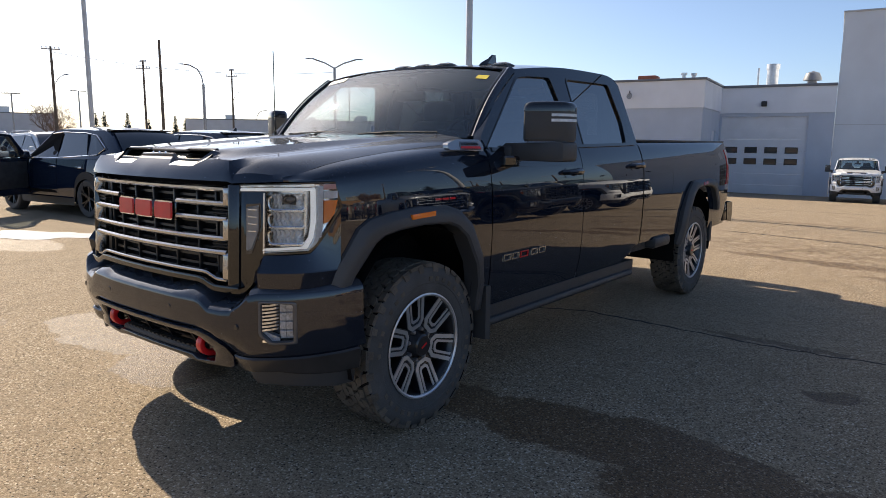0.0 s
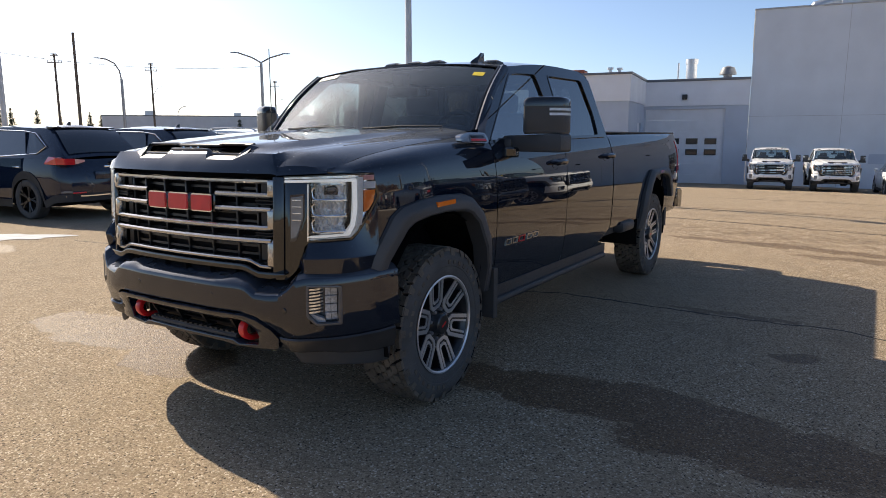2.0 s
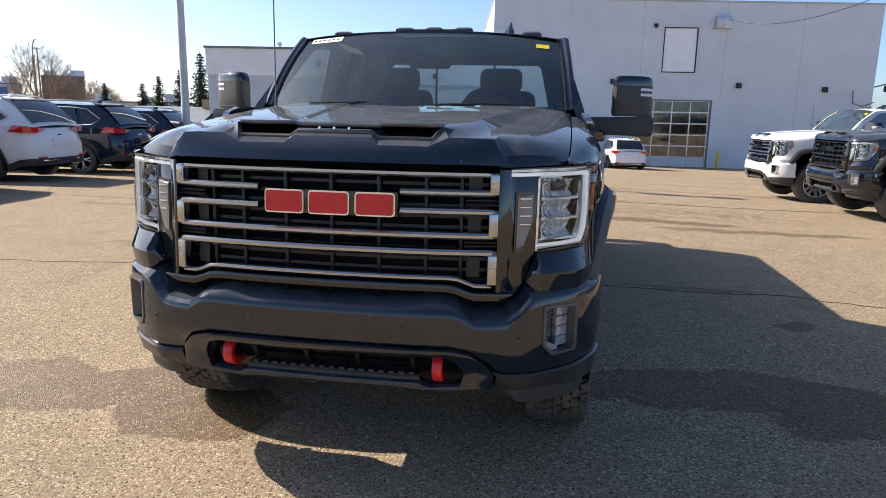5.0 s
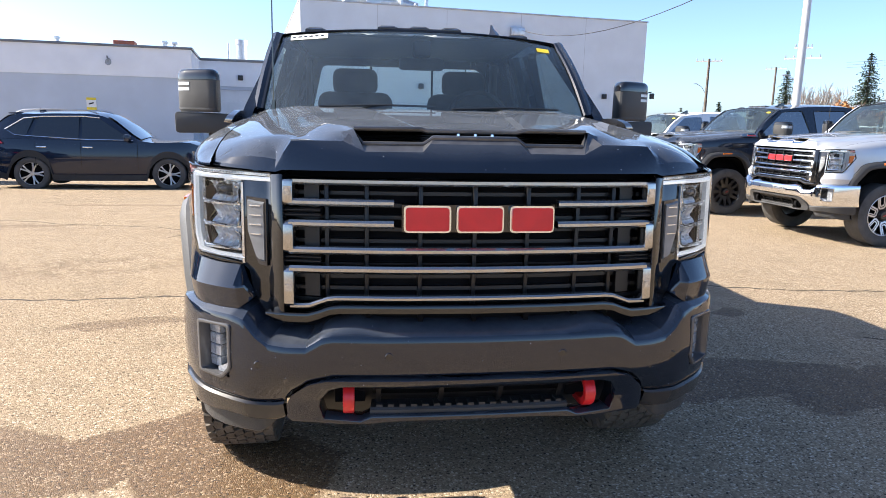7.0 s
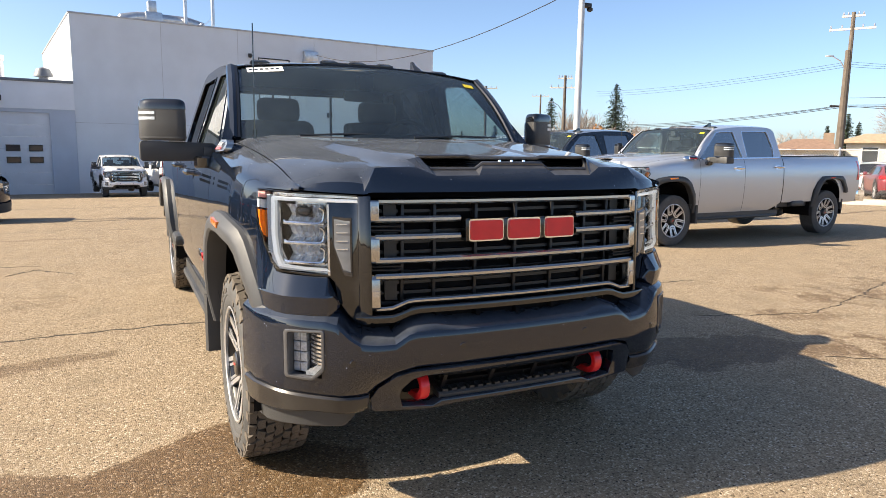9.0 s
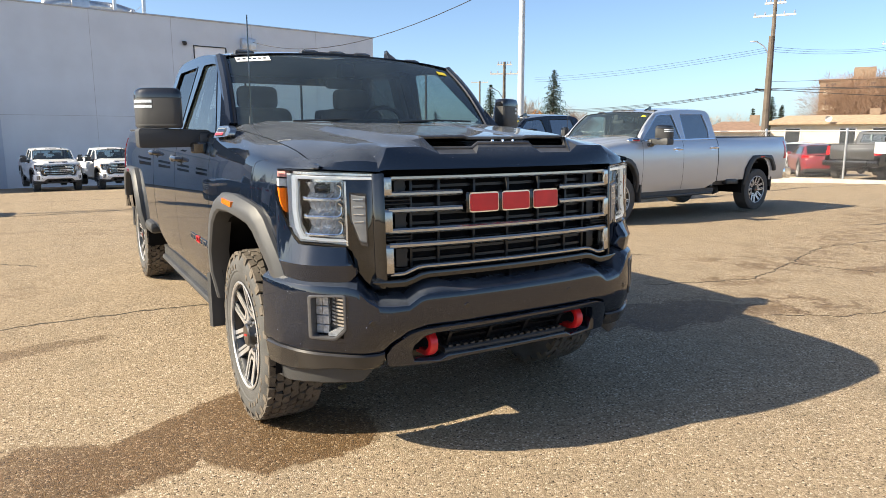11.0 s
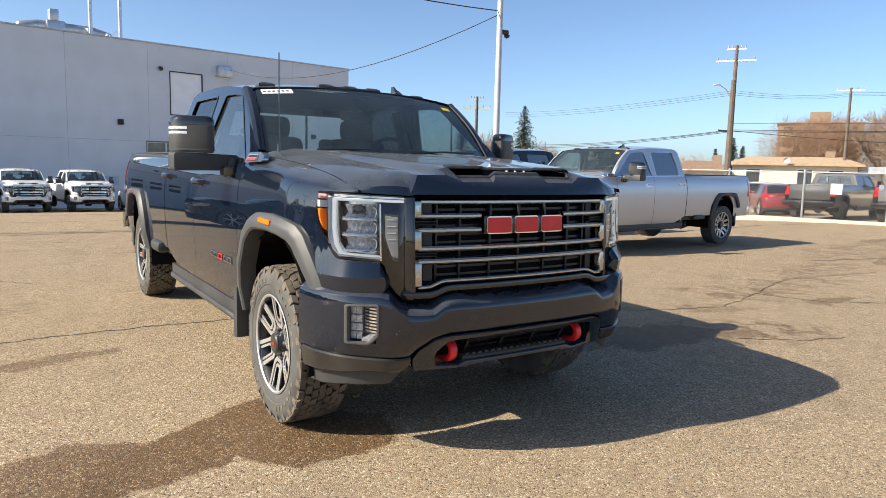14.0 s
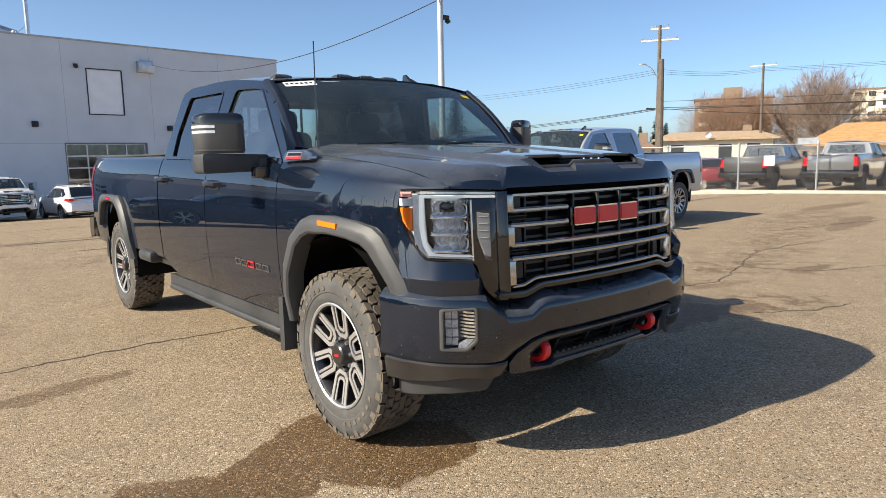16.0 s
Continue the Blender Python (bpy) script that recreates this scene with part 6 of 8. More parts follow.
        for x in span(0.712, 0.752, 5) + span(0.765, 0.944, 16):
            t = float(np.interp(x, [0.712, 0.752, 0.82, 0.898, 0.915, 0.930, 0.944], [0.852, 0.953, 0.958, 0.964, 0.998, 1.058, 1.14]))
            b = float(np.interp(x, [0.712, 0.742, 0.90, 0.944], [0.848, 0.819, 0.816, 0.830]))
            e = clamp((x - 0.712) / 0.030)
            c = min(0.886, t - 0.004)
            out = (0.030 if x < 0.87 else 0.030 - 0.22 * (x - 0.87)) * e - 0.014 * (1 - e)
            cheek.append([on_face(x, t, -0.03), on_face(x, t - 0.002, -0.012 + 0.014 * clamp((x - 0.76) / 0.1)), on_face(x, c + 0.008, out - 0.003), on_face(x, c, out), on_face(x, max(c - 0.012, b), out - 0.002), on_face(x, b + 0.001, out * 0.55), on_face(x, b, out * 0.55 - 0.03)])
        ck = grid(cheek)
        part("lamp_cheek", ck if s > 0 else flip(ck), paint, top, smooth=24)
        bk = bar(span(0.58, 0.95, 10), 0.66, 1.24, on_face, -0.125, -0.105)
        part("lamp_backing", bk if s > 0 else flip(bk), DARK, top)

    # bumper: high wings, a dip on each side and a raised middle, with a ledge along its top
    line = lambda a: float(np.interp(a, [0, 0.455, 0.485, 0.535, 0.60, 0.655, 0.695, 0.735, 0.77, 0.88, 0.992], [0.748, 0.750, 0.744, 0.712, 0.711, 0.716, 0.743, 0.787, 0.797, 0.800, 0.802]))
    foot = lambda a: float(np.interp(a, [0, 0.46, 0.53, 0.585, 0.61, 0.64, 0.70, 0.992], [0.626, 0.624, 0.606, 0.556, 0.514, 0.510, 0.514, 0.532]))
    knots = (0.455, 0.485, 0.535, 0.585, 0.61, 0.655, 0.695, 0.735, 0.77, 0.782, 0.884)
    xs = sorted(set([round(v, 4) for v in span(-0.992, 0.992, 96)] + [s * v for s in (1, -1) for v in knots]))
    steps = (0.0, 0.12, 0.33, 0.55, 0.76, 0.9, 1.0)
    shell = []
    for x in xs:
        a = abs(x)
        t, b = line(a), foot(a)
        hump, wing = 0.017 * math.exp(-((a - 0.39) / 0.065) ** 2), clamp((a - 0.66) / 0.08)
        col = [on_bumper(x, t + 0.040 + hump, -0.15), on_bumper(x, t + 0.036 + hump, -0.095 + 0.02 * wing), on_bumper(x, t + 0.026 + 0.8 * hump, -0.042 + 0.012 * wing), on_bumper(x, t + 0.014 + 0.3 * hump, -0.014), on_bumper(x, t + 0.005, -0.003)]
        col += [on_bumper(x, t - 0.004 + (b + 0.010 - t + 0.004) * k, 0.001 + 0.004 * math.sin(math.pi * k)) for k in steps]
        col += [on_bumper(x, b + 0.003, -0.002), on_bumper(x, b, -0.010), on_bumper(x, b, -0.06)]
        shell.append(col)
    pts, faces = grid(shell)
    tall = len(shell[0])
    keep = [f for f in faces if not all(0.7819 < abs(xs[i // tall]) < 0.8841 and 6 <= i % tall <= 9 for i in f)]
    bump = part("front_bumper", (pts, keep), bump_mat, top, "gloss painted front bumper" if dark else "chrome front bumper", smooth=22)
    # raised frame round the lower opening
    half_out = [(u, 0.613) for u in span(0, 0.47, 6)] + [(0.53, 0.596), (0.585, 0.545), (0.604, 0.500), (0.600, 0.455), (0.585, 0.444), (0.43, 0.437), (0.345, 0.436), (0.27, 0.444), (0.15, 0.446), (0.07, 0.446)]
    half_in = [(u, 0.586) for u in span(0, 0.42, 6)] + [(0.462, 0.574), (0.492, 0.530), (0.496, 0.500), (0.484, 0.458), (0.366, 0.449), (0.330, 0.466), (0.15, 0.466), (0.07, 0.466)]
    whole = lambda h: h + [(-u, v) for u, v in reversed(h) if u > 0]
    part("lower_frame", holed(whole(half_out), [whole(half_in)], on_bumper, -0.07, 0.012), paint if dark else PLASTIC, bump, bevel=0.006)
    part("lower_mesh", join(bar(span(-0.52, 0.52, 14), 0.43, 0.60, on_bumper, -0.12, -0.11), *[bar(span(-0.33, 0.33, 10), z, z + 0.010, on_bumper, -0.11, -0.05) for z in (0.516, 0.546)], *[bar(span(x - 0.008, x + 0.008, 2), 0.49, 0.59, on_bumper, -0.11, -0.04) for x in (-0.31, -0.1, 0.1, 0.31)]), RIB, bump)
    part("opening_bar", molding(span(-0.335, 0.335, 12), 0.565, 0.580, on_bumper, -0.06, -0.016), GLOSS, bump)
    part("skid_lip", join(molding(span(-0.335, 0.335, 14), 0.462, 0.488, on_bumper, -0.08, -0.004), *[bar(span(x - 0.010, x + 0.010, 1), 0.486, 0.497, on_bumper, -0.05, -0.012) for x in span(-0.305, 0.305, 16)]), PLASTIC, bump)
    # lower end of each wing: a proud strip with a light ledge, and a dull deflector under it
    for s in (1, -1):
        strip, deflector = [], []
        for a in [0.612, 0.62, 0.635] + span(0.65, 0.988, 18):
            t = foot(a)
            b = float(np.interp(a, [0.61, 0.64, 0.82, 0.975], [0.452, 0.443, 0.452, 0.428]))
            strip.append([on_bumper(a, t + 0.004, -0.02), on_bumper(a, t, 0.002), on_bumper(a, t - 0.008, 0.010), on_bumper(a, t - 0.030, 0.006), on_bumper(a, b + 0.006, -0.006), on_bumper(a, b, -0.014), on_bumper(a, b + 0.01, -0.12)])
            c = float(np.interp(a, [0.65, 0.712, 0.90, 0.975], [0.436, 0.386, 0.372, 0.352]))
            if a > 0.64:
                deflector.append([on_bumper(a, b + 0.02, -0.03), on_bumper(a, c + 0.006, -0.045), on_bumper(a, c, -0.052), on_bumper(a, c + 0.006, -0.065), on_bumper(a, b + 0.02, -0.075)])
        g, h = grid(strip), loft(deflector)
        part("lower_valance", g if s > 0 else flip(g), VALANCE if dark else PLASTIC, bump, "dull black plastic lower valance")
        part("air_deflector", h if s > 0 else flip(h), PLASTIC, bump)
        # tow hook: a thick flat band bent round to the front
        run = [(-0.745, 0.566)] + [(-0.832 - 0.062 * math.cos(t), 0.522 + 0.047 * math.sin(t)) for t in span(math.pi / 2, -math.pi / 2, 14)] + [(-0.775, 0.474)]
        rings = []
        for i, (y, z) in enumerate(run):
            (y0, z0), (y1, z1) = run[max(i - 1, 0)], run[min(i + 1, len(run) - 1)]
            n = Vector((z1 - z0, y0 - y1)).normalized()
            rings.append([(0.404 + u, y + n.x * w, z + n.y * w) for u, w in rounded([(-0.019, -0.0135), (0.019, -0.0135), (0.019, 0.0135), (-0.019, 0.0135)], 0.006, 2)])
        hook = loft(rings)
        part("tow_hook", hook if s > 0 else flip(hook), HOOK_RED if red_trim else DARK, top, "red tow hook" if red_trim else "black tow hook")
        # fog lamp deep in its pocket, with a ribbed wall on its inner side
        po = rounded([(0.773, 0.773), (0.893, 0.768), (0.892, 0.586), (0.806, 0.582), (0.773, 0.626)], 0.012)
        pi = rounded([(0.783, 0.763), (0.883, 0.758), (0.882, 0.597), (0.812, 0.594), (0.783, 0.632)], 0.009)
        rim = holed(po, [pi], on_bumper, -0.065, 0.009)
        fog = part("fog_lamp", rim if s > 0 else flip(rim), FOG_RIM if dark else CHROME, bump, "bright fog lamp in a dark frame", bevel=0.003)
        for z in span(0.603, 0.719, 3):
            for a, b in ((0.840, 0.860), (0.862, 0.882)):
                lens = molding(span(a, b, 2), z, z + 0.036, on_bumper, -0.055, -0.030, 0.08)
                part("fog_lens", lens if s > 0 else flip(lens), FOG_LENS, fog)
        base = bar(span(0.776, 0.890, 4), 0.585, 0.768, on_bumper, -0.068, -0.056)
        part("fog_backing", base if s > 0 else flip(base), FOG_BACK if dark else STEEL, fog)
        for z in span(0.640, 0.744, 7):
            rib = loft([[on_bumper(u, z, d), on_bumper(u, z, d + 0.006), on_bumper(u, z + 0.008, d + 0.006), on_bumper(u, z + 0.008, d)] for u, d in ((0.784, -0.012), (0.806, -0.024), (0.832, -0.052))])
            part("fog_rib", rib if s > 0 else flip(rib), REFLECTOR if dark else DARK, fog)
        foot_f = holed([(0.784, 0.634), (0.812, 0.596), (0.838, 0.597), (0.838, 0.612), (0.798, 0.634)], [], on_bumper, -0.05, -0.016)
        part("fog_foot", foot_f if s > 0 else flip(foot_f), FOG_LENS, fog)
        for x, z in ((0.684, 0.655), (0.278, 0.693)):
            pt = on_bumper(s * x, z, 0.004)
            part("parking_sensor", lathe([(0.0, -0.004), (0.011, -0.003), (0.0135, 0.0), (0.0135, 0.01)], 16, pt, "y"), GLOSS if dark else DARK, bump)


# ---- small sport utility cars and a hatchback, in the same axes as the pickup
CAR_GLASS = material("car_window", (0.008, 0.010, 0.012), 0.04, spec=0.8, coat=0.5)
CLADDING = material("car_cladding", (0.02, 0.02, 0.021), 0.6, vary=0.2, scale=6)


def small_car(name, m, paint, label, length=4.65, base=2.725, top_z=1.64, hatch=False, rails=True, open_door=False, dark_wheels=False):
    car = thing(name, m, label, "car", "parked vehicles")
    front = -0.90
    rear = front + length
    r = 0.352
    hood_h, belt = 1.02 if not hatch else 0.92, 1.03 if not hatch else 0.95
    # outline of half the body seen from above, nose to tail
    per = [(0.0, front), (0.25, front + 0.015), (0.48, front + 0.05), (0.66, front + 0.13), (0.77, front + 0.25), (0.83, front + 0.40)]
    per += [(0.83 + 0.085 * min(1, (y - front - 0.40) / 0.5) ** 0.6, y) for y in span(front + 0.45, base / 2, 26)]
    per += [(0.915 - 0.05 * max(0, (y - (rear - 1.2)) / 0.9) ** 2, y) for y in span(base / 2 + 0.05, rear - 0.32, 34)]
    per += [(0.82, rear - 0.16), (0.72, rear - 0.06), (0.50, rear - 0.015), (0.25, rear), (0.0, rear)]

    def bottom(x, y):
        if y > base + 0.45:
            return 0.27 + 0.12 * min((y - base - 0.45) / 0.3, 1)
        for c in (0.0, base):
            d = abs(y - c)
            if d < 0.42 and x > 0.6:
                return max(r + math.sqrt(max(0.42 ** 2 - d * d, 0)), 0.30)
        return 0.27

    def top(x, y):
        if y < front + 0.5:
            return 0.74 + (hood_h - 0.74) * min(1, (y - front) / 0.5) ** 0.5 + 0.02
        if y < 0.55:
            return hood_h + (belt - hood_h) * (y - front) / 1.45
        if y > rear - 0.12:
            return belt + 0.02
        return belt + 0.06 * max(0, (y - 0.6) / (rear - 0.6))

    cols = []
    for x, y in per:
        a, b = bottom(x, y), top(x, y)
        col = []
        for k in span(0, 1, 9):
            z = a + (b - a) * k
            q = 1 - 0.055 * ((z - 0.66) / 0.42) ** 2 if x > 0.6 else 1.0
            yy = y
            if y > rear - 0.2 or y < front + 0.15:
                s = 1 if y > 0 else -1
                yy = y - s * (0.10 * max(0, (z - 0.60) / 0.4) ** 2 + 0.10 * max(0, (0.50 - z) / 0.25) ** 2)
            col.append((x * q, yy, z))
        cols.append(col)
    part("body", both(grid(cols)), paint, car)
    lowtrim = []
    for x, y in per:
        a = bottom(x, y)
        lowtrim.append([((x + 0.008) if x > 0.3 else x, y + (0.008 if y > 1 else -0.008), z) for z in (a - 0.06, a - 0.02, a + 0.075)])
    part("cladding", both(grid(lowtrim)), CLADDING, car)
    # hood, screens and roof
    wy0, wy1 = 0.50, 1.28
    ry1 = rear - (0.62 if not hatch else 0.75)
    zt = curve([front + 0.12, front + 0.4, wy0, wy1, wy1 + 0.7, ry1 - 0.5, ry1, rear - 0.16, rear - 0.10], [0.86, hood_h, belt + 0.03, top_z - 0.06, top_z, top_z - 0.02, top_z - 0.07, belt + 0.12, belt + 0.04])
    tumble = 0.36

    def cab_x(y, z):
        xb = float(np.interp(y, [p[1] for p in per], [p[0] for p in per])) * (1 - 0.055 * ((belt - 0.66) / 0.42) ** 2)
        return xb - tumble * max(z - top(0, y), 0)

    rows = []
    for y in span(front + 0.12, wy0, 8)[:-1] + span(wy0, wy1, 8)[:-1] + span(wy1, ry1, 12)[:-1] + span(ry1, rear - 0.10, 8):
        zb, h = top(1, y), zt(y)
        h = max(h, zb)
        xe = cab_x(y, zb)
        xr = cab_x(y, h) - 0.04 * min(1, (h - zb) / 0.3)
        row = [(xe, y, zb)] + [(xe + (xr - xe) * k, y, zb + (h - zb - 0.03 * min(1, (h - zb) / 0.1)) * k) for k in (0.35, 0.7, 1.0)]
        row += [(xr * (1 - k), y, h + 0.03 * (1 - (1 - k) ** 2) - 0.03 * min(1, (h - zb) / 0.1) * (1 - k)) for k in (0.12, 0.3, 0.55, 0.8, 1.0)]
        rows.append(row)
    part("upper_body", both(grid(rows)), paint, car)
    side = lambda y, z, d: (cab_x(y, z) + d - 0.012, y, z)
    a0, b0 = wy0 + 0.25, rear - 0.50
    zr = top_z - 0.13
    panes = [[(wy0 + 0.22, belt + 0.05), (wy1 + 0.10, zr), (1.72, zr + 0.03), (1.72, belt + 0.06)], [(1.78, belt + 0.06), (1.78, zr + 0.03), (2.55, zr + 0.01), (2.72, belt + 0.09)], [(2.80, belt + 0.10), (2.66, zr + 0.01), (b0 - 0.42, zr - 0.03), (b0 - 0.08, belt + 0.22), (b0 - 0.25, belt + 0.13)]]
    for s in (1, -1):
        for p in panes[1:] if open_door and s > 0 else panes:
            g = slab(p, side, -0.01, 0.012)
            part("side_window", g if s > 0 else flip(g), CAR_GLASS, car, smooth=0)
        line = tube([(side(y, z, 0.014)) for y, z in ((wy0 + 0.2, belt + 0.04), (1.7, belt + 0.05), (b0 - 0.25, belt + 0.12), (b0 - 0.05, belt + 0.24), (b0 - 0.40, zr - 0.01), (2.5, zr + 0.03), (1.7, zr + 0.05), (wy1 + 0.1, zr + 0.02))], 0.010, 5)
        part("window_line", line if s > 0 else flip(line), CHROME, car)
        if rails:
            g = tube([(0.60, wy1 + 0.15, top_z - 0.02), (0.61, wy1 + 0.35, top_z + 0.045), (0.61, 2.4, top_z + 0.055), (0.59, ry1 - 0.25, top_z + 0.03), (0.585, ry1 - 0.1, top_z - 0.03)], 0.017, 6)
            part("roof_rail", g if s > 0 else flip(g), GALV, car, "bright roof rail")
        mir = join(box(0.90, 1.06, 0.72, 0.86, belt + 0.02, belt + 0.17, 0.045), box(0.84, 0.92, 0.74, 0.82, belt + 0.03, belt + 0.08, 0.01))
        part("door_mirror", mir if s > 0 else flip(mir), paint, car)
        for y in (1.60, 2.50):
            g = box(0.885, 0.925, y - 0.10, y + 0.10, belt - 0.13, belt - 0.095, 0.012)
            part("door_handle", g if s > 0 else flip(g), CHROME, car)
        for y in (0.62, 1.74, 2.62):
            g = bar(span(0.45, belt, 8), y - 0.004, y + 0.004, lambda z, yy, d: (0.915 * (1 - 0.055 * ((z - 0.66) / 0.42) ** 2) + d, yy, z), -0.01, 0.001)
            part("door_gap", g if s > 0 else flip(g), DARK, car, smooth=0)
        # tail lamp: wraps from flank to gate
        tz = 0.965 if not hatch else 0.89
        tl = loft([[(0.885 - 0.03 * k, rear - 0.52 + 0.10 * k, tz + 0.01 + h), (0.88, rear - 0.20, tz + h * 0.9), (0.80, rear - 0.085, tz + h * 0.8), (0.62, rear - 0.065, tz + h * 0.75), (0.62, rear - 0.14, tz + h * 0.75), (0.80, rear - 0.20, tz + h)] for k, h in ((0, 0.0), (1, 0.13))])
        lamp = part("tail_lamp", tl if s > 0 else flip(tl), TAIL_RED, car, "red wrap-round tail lamp")
        ti = loft([[(0.612, rear - 0.070, tz + 0.005 + h), (0.44, rear - 0.060, tz + 0.045 + h * 0.35), (0.44, rear - 0.12, tz + 0.045 + h * 0.35), (0.612, rear - 0.14, tz + 0.005 + h)] for h in (0.0, 0.092)])
        part("inner_lens", ti if s > 0 else flip(ti), PALE_RED, lamp, "pale red inner lens")
        rf = box(0.50, 0.74, rear - 0.03, rear + 0.004, 0.47, 0.50, 0.008)
        part("rear_reflector", rf if s > 0 else flip(rf), TAIL_RED, car)
        hl = loft([[(0.55, front + 0.07, 0.70 + h), (0.70, front + 0.14, 0.71 + h), (0.82, front + 0.33, 0.76 + h * 0.9), (0.84, front + 0.55, 0.80 + h * 0.7), (0.70, front + 0.5, 0.78 + h), (0.55, front + 0.2, 0.72 + h)] for h in (0.0, 0.10)])
        part("headlamp", hl if s > 0 else flip(hl), CLEAR, car)
    ws = grid([[(t * (cab_x(y, zt(y)) - 0.075) * (1 if y > wy0 + 0.1 else 0.98), y - 0.012, zt(y) + 0.028 * (1 - t * t) + 0.007) for t in span(-1, 1, 12)] for y in span(wy0 + 0.06, wy1 - 0.02, 8)])
    part("windshield", ws, CAR_GLASS, car)
    rw = grid([[(t * (cab_x(y, zt(y)) - 0.09), y + 0.014, zt(y) + 0.028 * (1 - t * t) + 0.007) for t in span(-1, 1, 12)] for y in span(ry1 + 0.04, rear - 0.15, 7)])
    part("rear_window", rw, CAR_GLASS, car)
    sp = loft([[(x, ry1 - 0.16 + 0.02 * x * x, top_z - 0.06), (x, ry1 + 0.06 - 0.06 * x * x, top_z - 0.055), (x, ry1 + 0.07 - 0.06 * x * x, top_z - 0.035), (x, ry1 - 0.16, top_z - 0.02)] for x in span(-0.60, 0.60, 8)])
    part("roof_spoiler", sp, paint, car)
    part("roof_fin", loft([[(0.02, ry1 - 0.45 + a, top_z + h), (0, ry1 - 0.50 + a, top_z + h), (-0.02, ry1 - 0.45 + a, top_z + h), (0, ry1 - 0.34, top_z + h)] for a, h in ((0, -0.02), (0.03, 0.03), (0.08, 0.07))]), paint, car)
    part("grille", bar(span(-0.50, 0.50, 8), 0.52, 0.78, lambda x, z, d: (x, front + 0.06 * (x / 0.5) ** 2 - d + 0.03, z), -0.05, 0.02), CLADDING, car)
    part("grille_bar", join(*[bar(span(-0.48, 0.48, 8), z, z + 0.025, lambda x, zz, d: (x, front + 0.06 * (x / 0.5) ** 2 - d + 0.03, zz), -0.01, 0.03) for z in (0.57, 0.64, 0.71)]), CHROME, car)
    part("bumper_lip", both(grid([[(x * 1.01, y + (0.015 if y > 1 else -0.015), z) for x, y in per[:7]] for z in (0.30, 0.40)])), CLADDING, car)
    part("bumper_strip", bar(span(-0.80, 0.80, 12), 0.415, 0.435, lambda x, z, d: (x, rear - 0.14 * max(abs(x) - 0.5, 0) / 0.3 + d, z), -0.03, 0.018), CHROME, car)
    part("plate_recess", box(-0.30, 0.30, rear - 0.04, rear + 0.006, 0.70, 0.84, 0.01), paint, car)
    part("gate_mark", box(-0.07, 0.07, rear - 0.09, rear - 0.055, 0.90, 0.935, 0.008), CHROME, car)
    part("underbody", box(-0.78, 0.78, front + 0.25, rear - 0.35, 0.25, 0.55), DARK, car)
    rim_mat = RIM_DARK if dark_wheels else MACHINED
    tyre = lathe([(0.235, -0.10), (0.26, -0.112), (r - 0.03, -0.115), (r - 0.004, -0.09), (r, 0.0), (r - 0.004, 0.09), (r - 0.03, 0.115), (0.26, 0.112), (0.235, 0.10)], 36)
    disc = lathe([(0.0, 0.02), (0.20, 0.02), (0.235, -0.06)], 30)
    spk = []
    for k in range(5):
        t = 2 * math.pi * k / 5
        for o in (-0.12, 0.12):
            c, s_ = math.cos(t + o), math.sin(t + o)
            c2, s2 = math.cos(t + o * 1.6), math.sin(t + o * 1.6)
            spk.append(tube([(0.07, 0.05 * c, 0.05 * s_), (0.085, 0.14 * c, 0.14 * s_), (0.09, 0.235 * c2, 0.235 * s2)], [0.018, 0.016, 0.02], 5))
    face = join(lathe([(0.228, 0.085), (0.238, 0.10), (0.246, 0.098), (0.242, 0.085)], 36, close=True), lathe([(0, 0.085), (0.045, 0.08), (0.05, 0.05)], 16), *spk)
    mt, md, mf = make_mesh("tyre", tyre, RUBBER), make_mesh("wheel_disc", disc, DARK), make_mesh("rim", face, rim_mat)
    for y in (0.0, base):
        for s in (1, -1):
            w = new("wheel")
            w.parent = car
            w.matrix_basis = pose(s * 0.80, y, r, 0, 0, 0 if s > 0 else 180)
            for nm, me in (("tyre", mt), ("wheel_disc", md), ("rim", mf)):
                o = new(nm, me)
                o.parent = w
        lin = grid([[(x, y + 0.41 * math.cos(t), r + 0.41 * math.sin(t)) for t in span(-0.3, math.pi + 0.3, 14)] for x in (0.55, 0.90)])
        for g in (lin, flip(lin)):
            part("wheel_liner", g, DARK, car)
    if open_door:
        door = new("open_door")
        door.parent = car
        tagged(door, "driver door swung open")
        door.matrix_basis = pose(0.93, 0.62, 0, 0, 0, -66)
        flat = lambda u, v, d: (d - 0.05 * ((v - 0.66) / 0.42) ** 2, u, v)
        low = lambda y, z, d: (cab_x(y, z) - 0.012 + d if z > belt else 0.915 * (1 - 0.055 * ((z - 0.66) / 0.42) ** 2) + d, y, z)
        part("door_opening", slab([(0.66, 0.42), (0.64, belt), (wy1 + 0.06, top_z - 0.11), (1.70, top_z - 0.09), (1.72, belt), (1.70, 0.42)], low, -0.004, 0.008), DARK, car, "dark open doorway", smooth=0)
        part("front_seat", join(box(0.50, 0.87, 1.30, 1.62, 0.62, 0.76, 0.04), box(0.50, 0.84, 1.52, 1.66, 0.72, 1.22, 0.05)), SEAT, car)
        part("door_skin", holed([(0, 0.36), (1.08, 0.36), (1.10, belt), (0.98, top_z - 0.12), (0.62, top_z - 0.14), (0.02, belt + 0.02)], [[(0.14, belt + 0.03), (1.03, belt + 0.03), (0.92, top_z - 0.17), (0.64, top_z - 0.18)]], flat, -0.10, 0.0), paint, door)
        part("door_trim", box(-0.15, -0.10, 0.08, 1.02, 0.48, belt - 0.02, 0.03), SEAT, door)
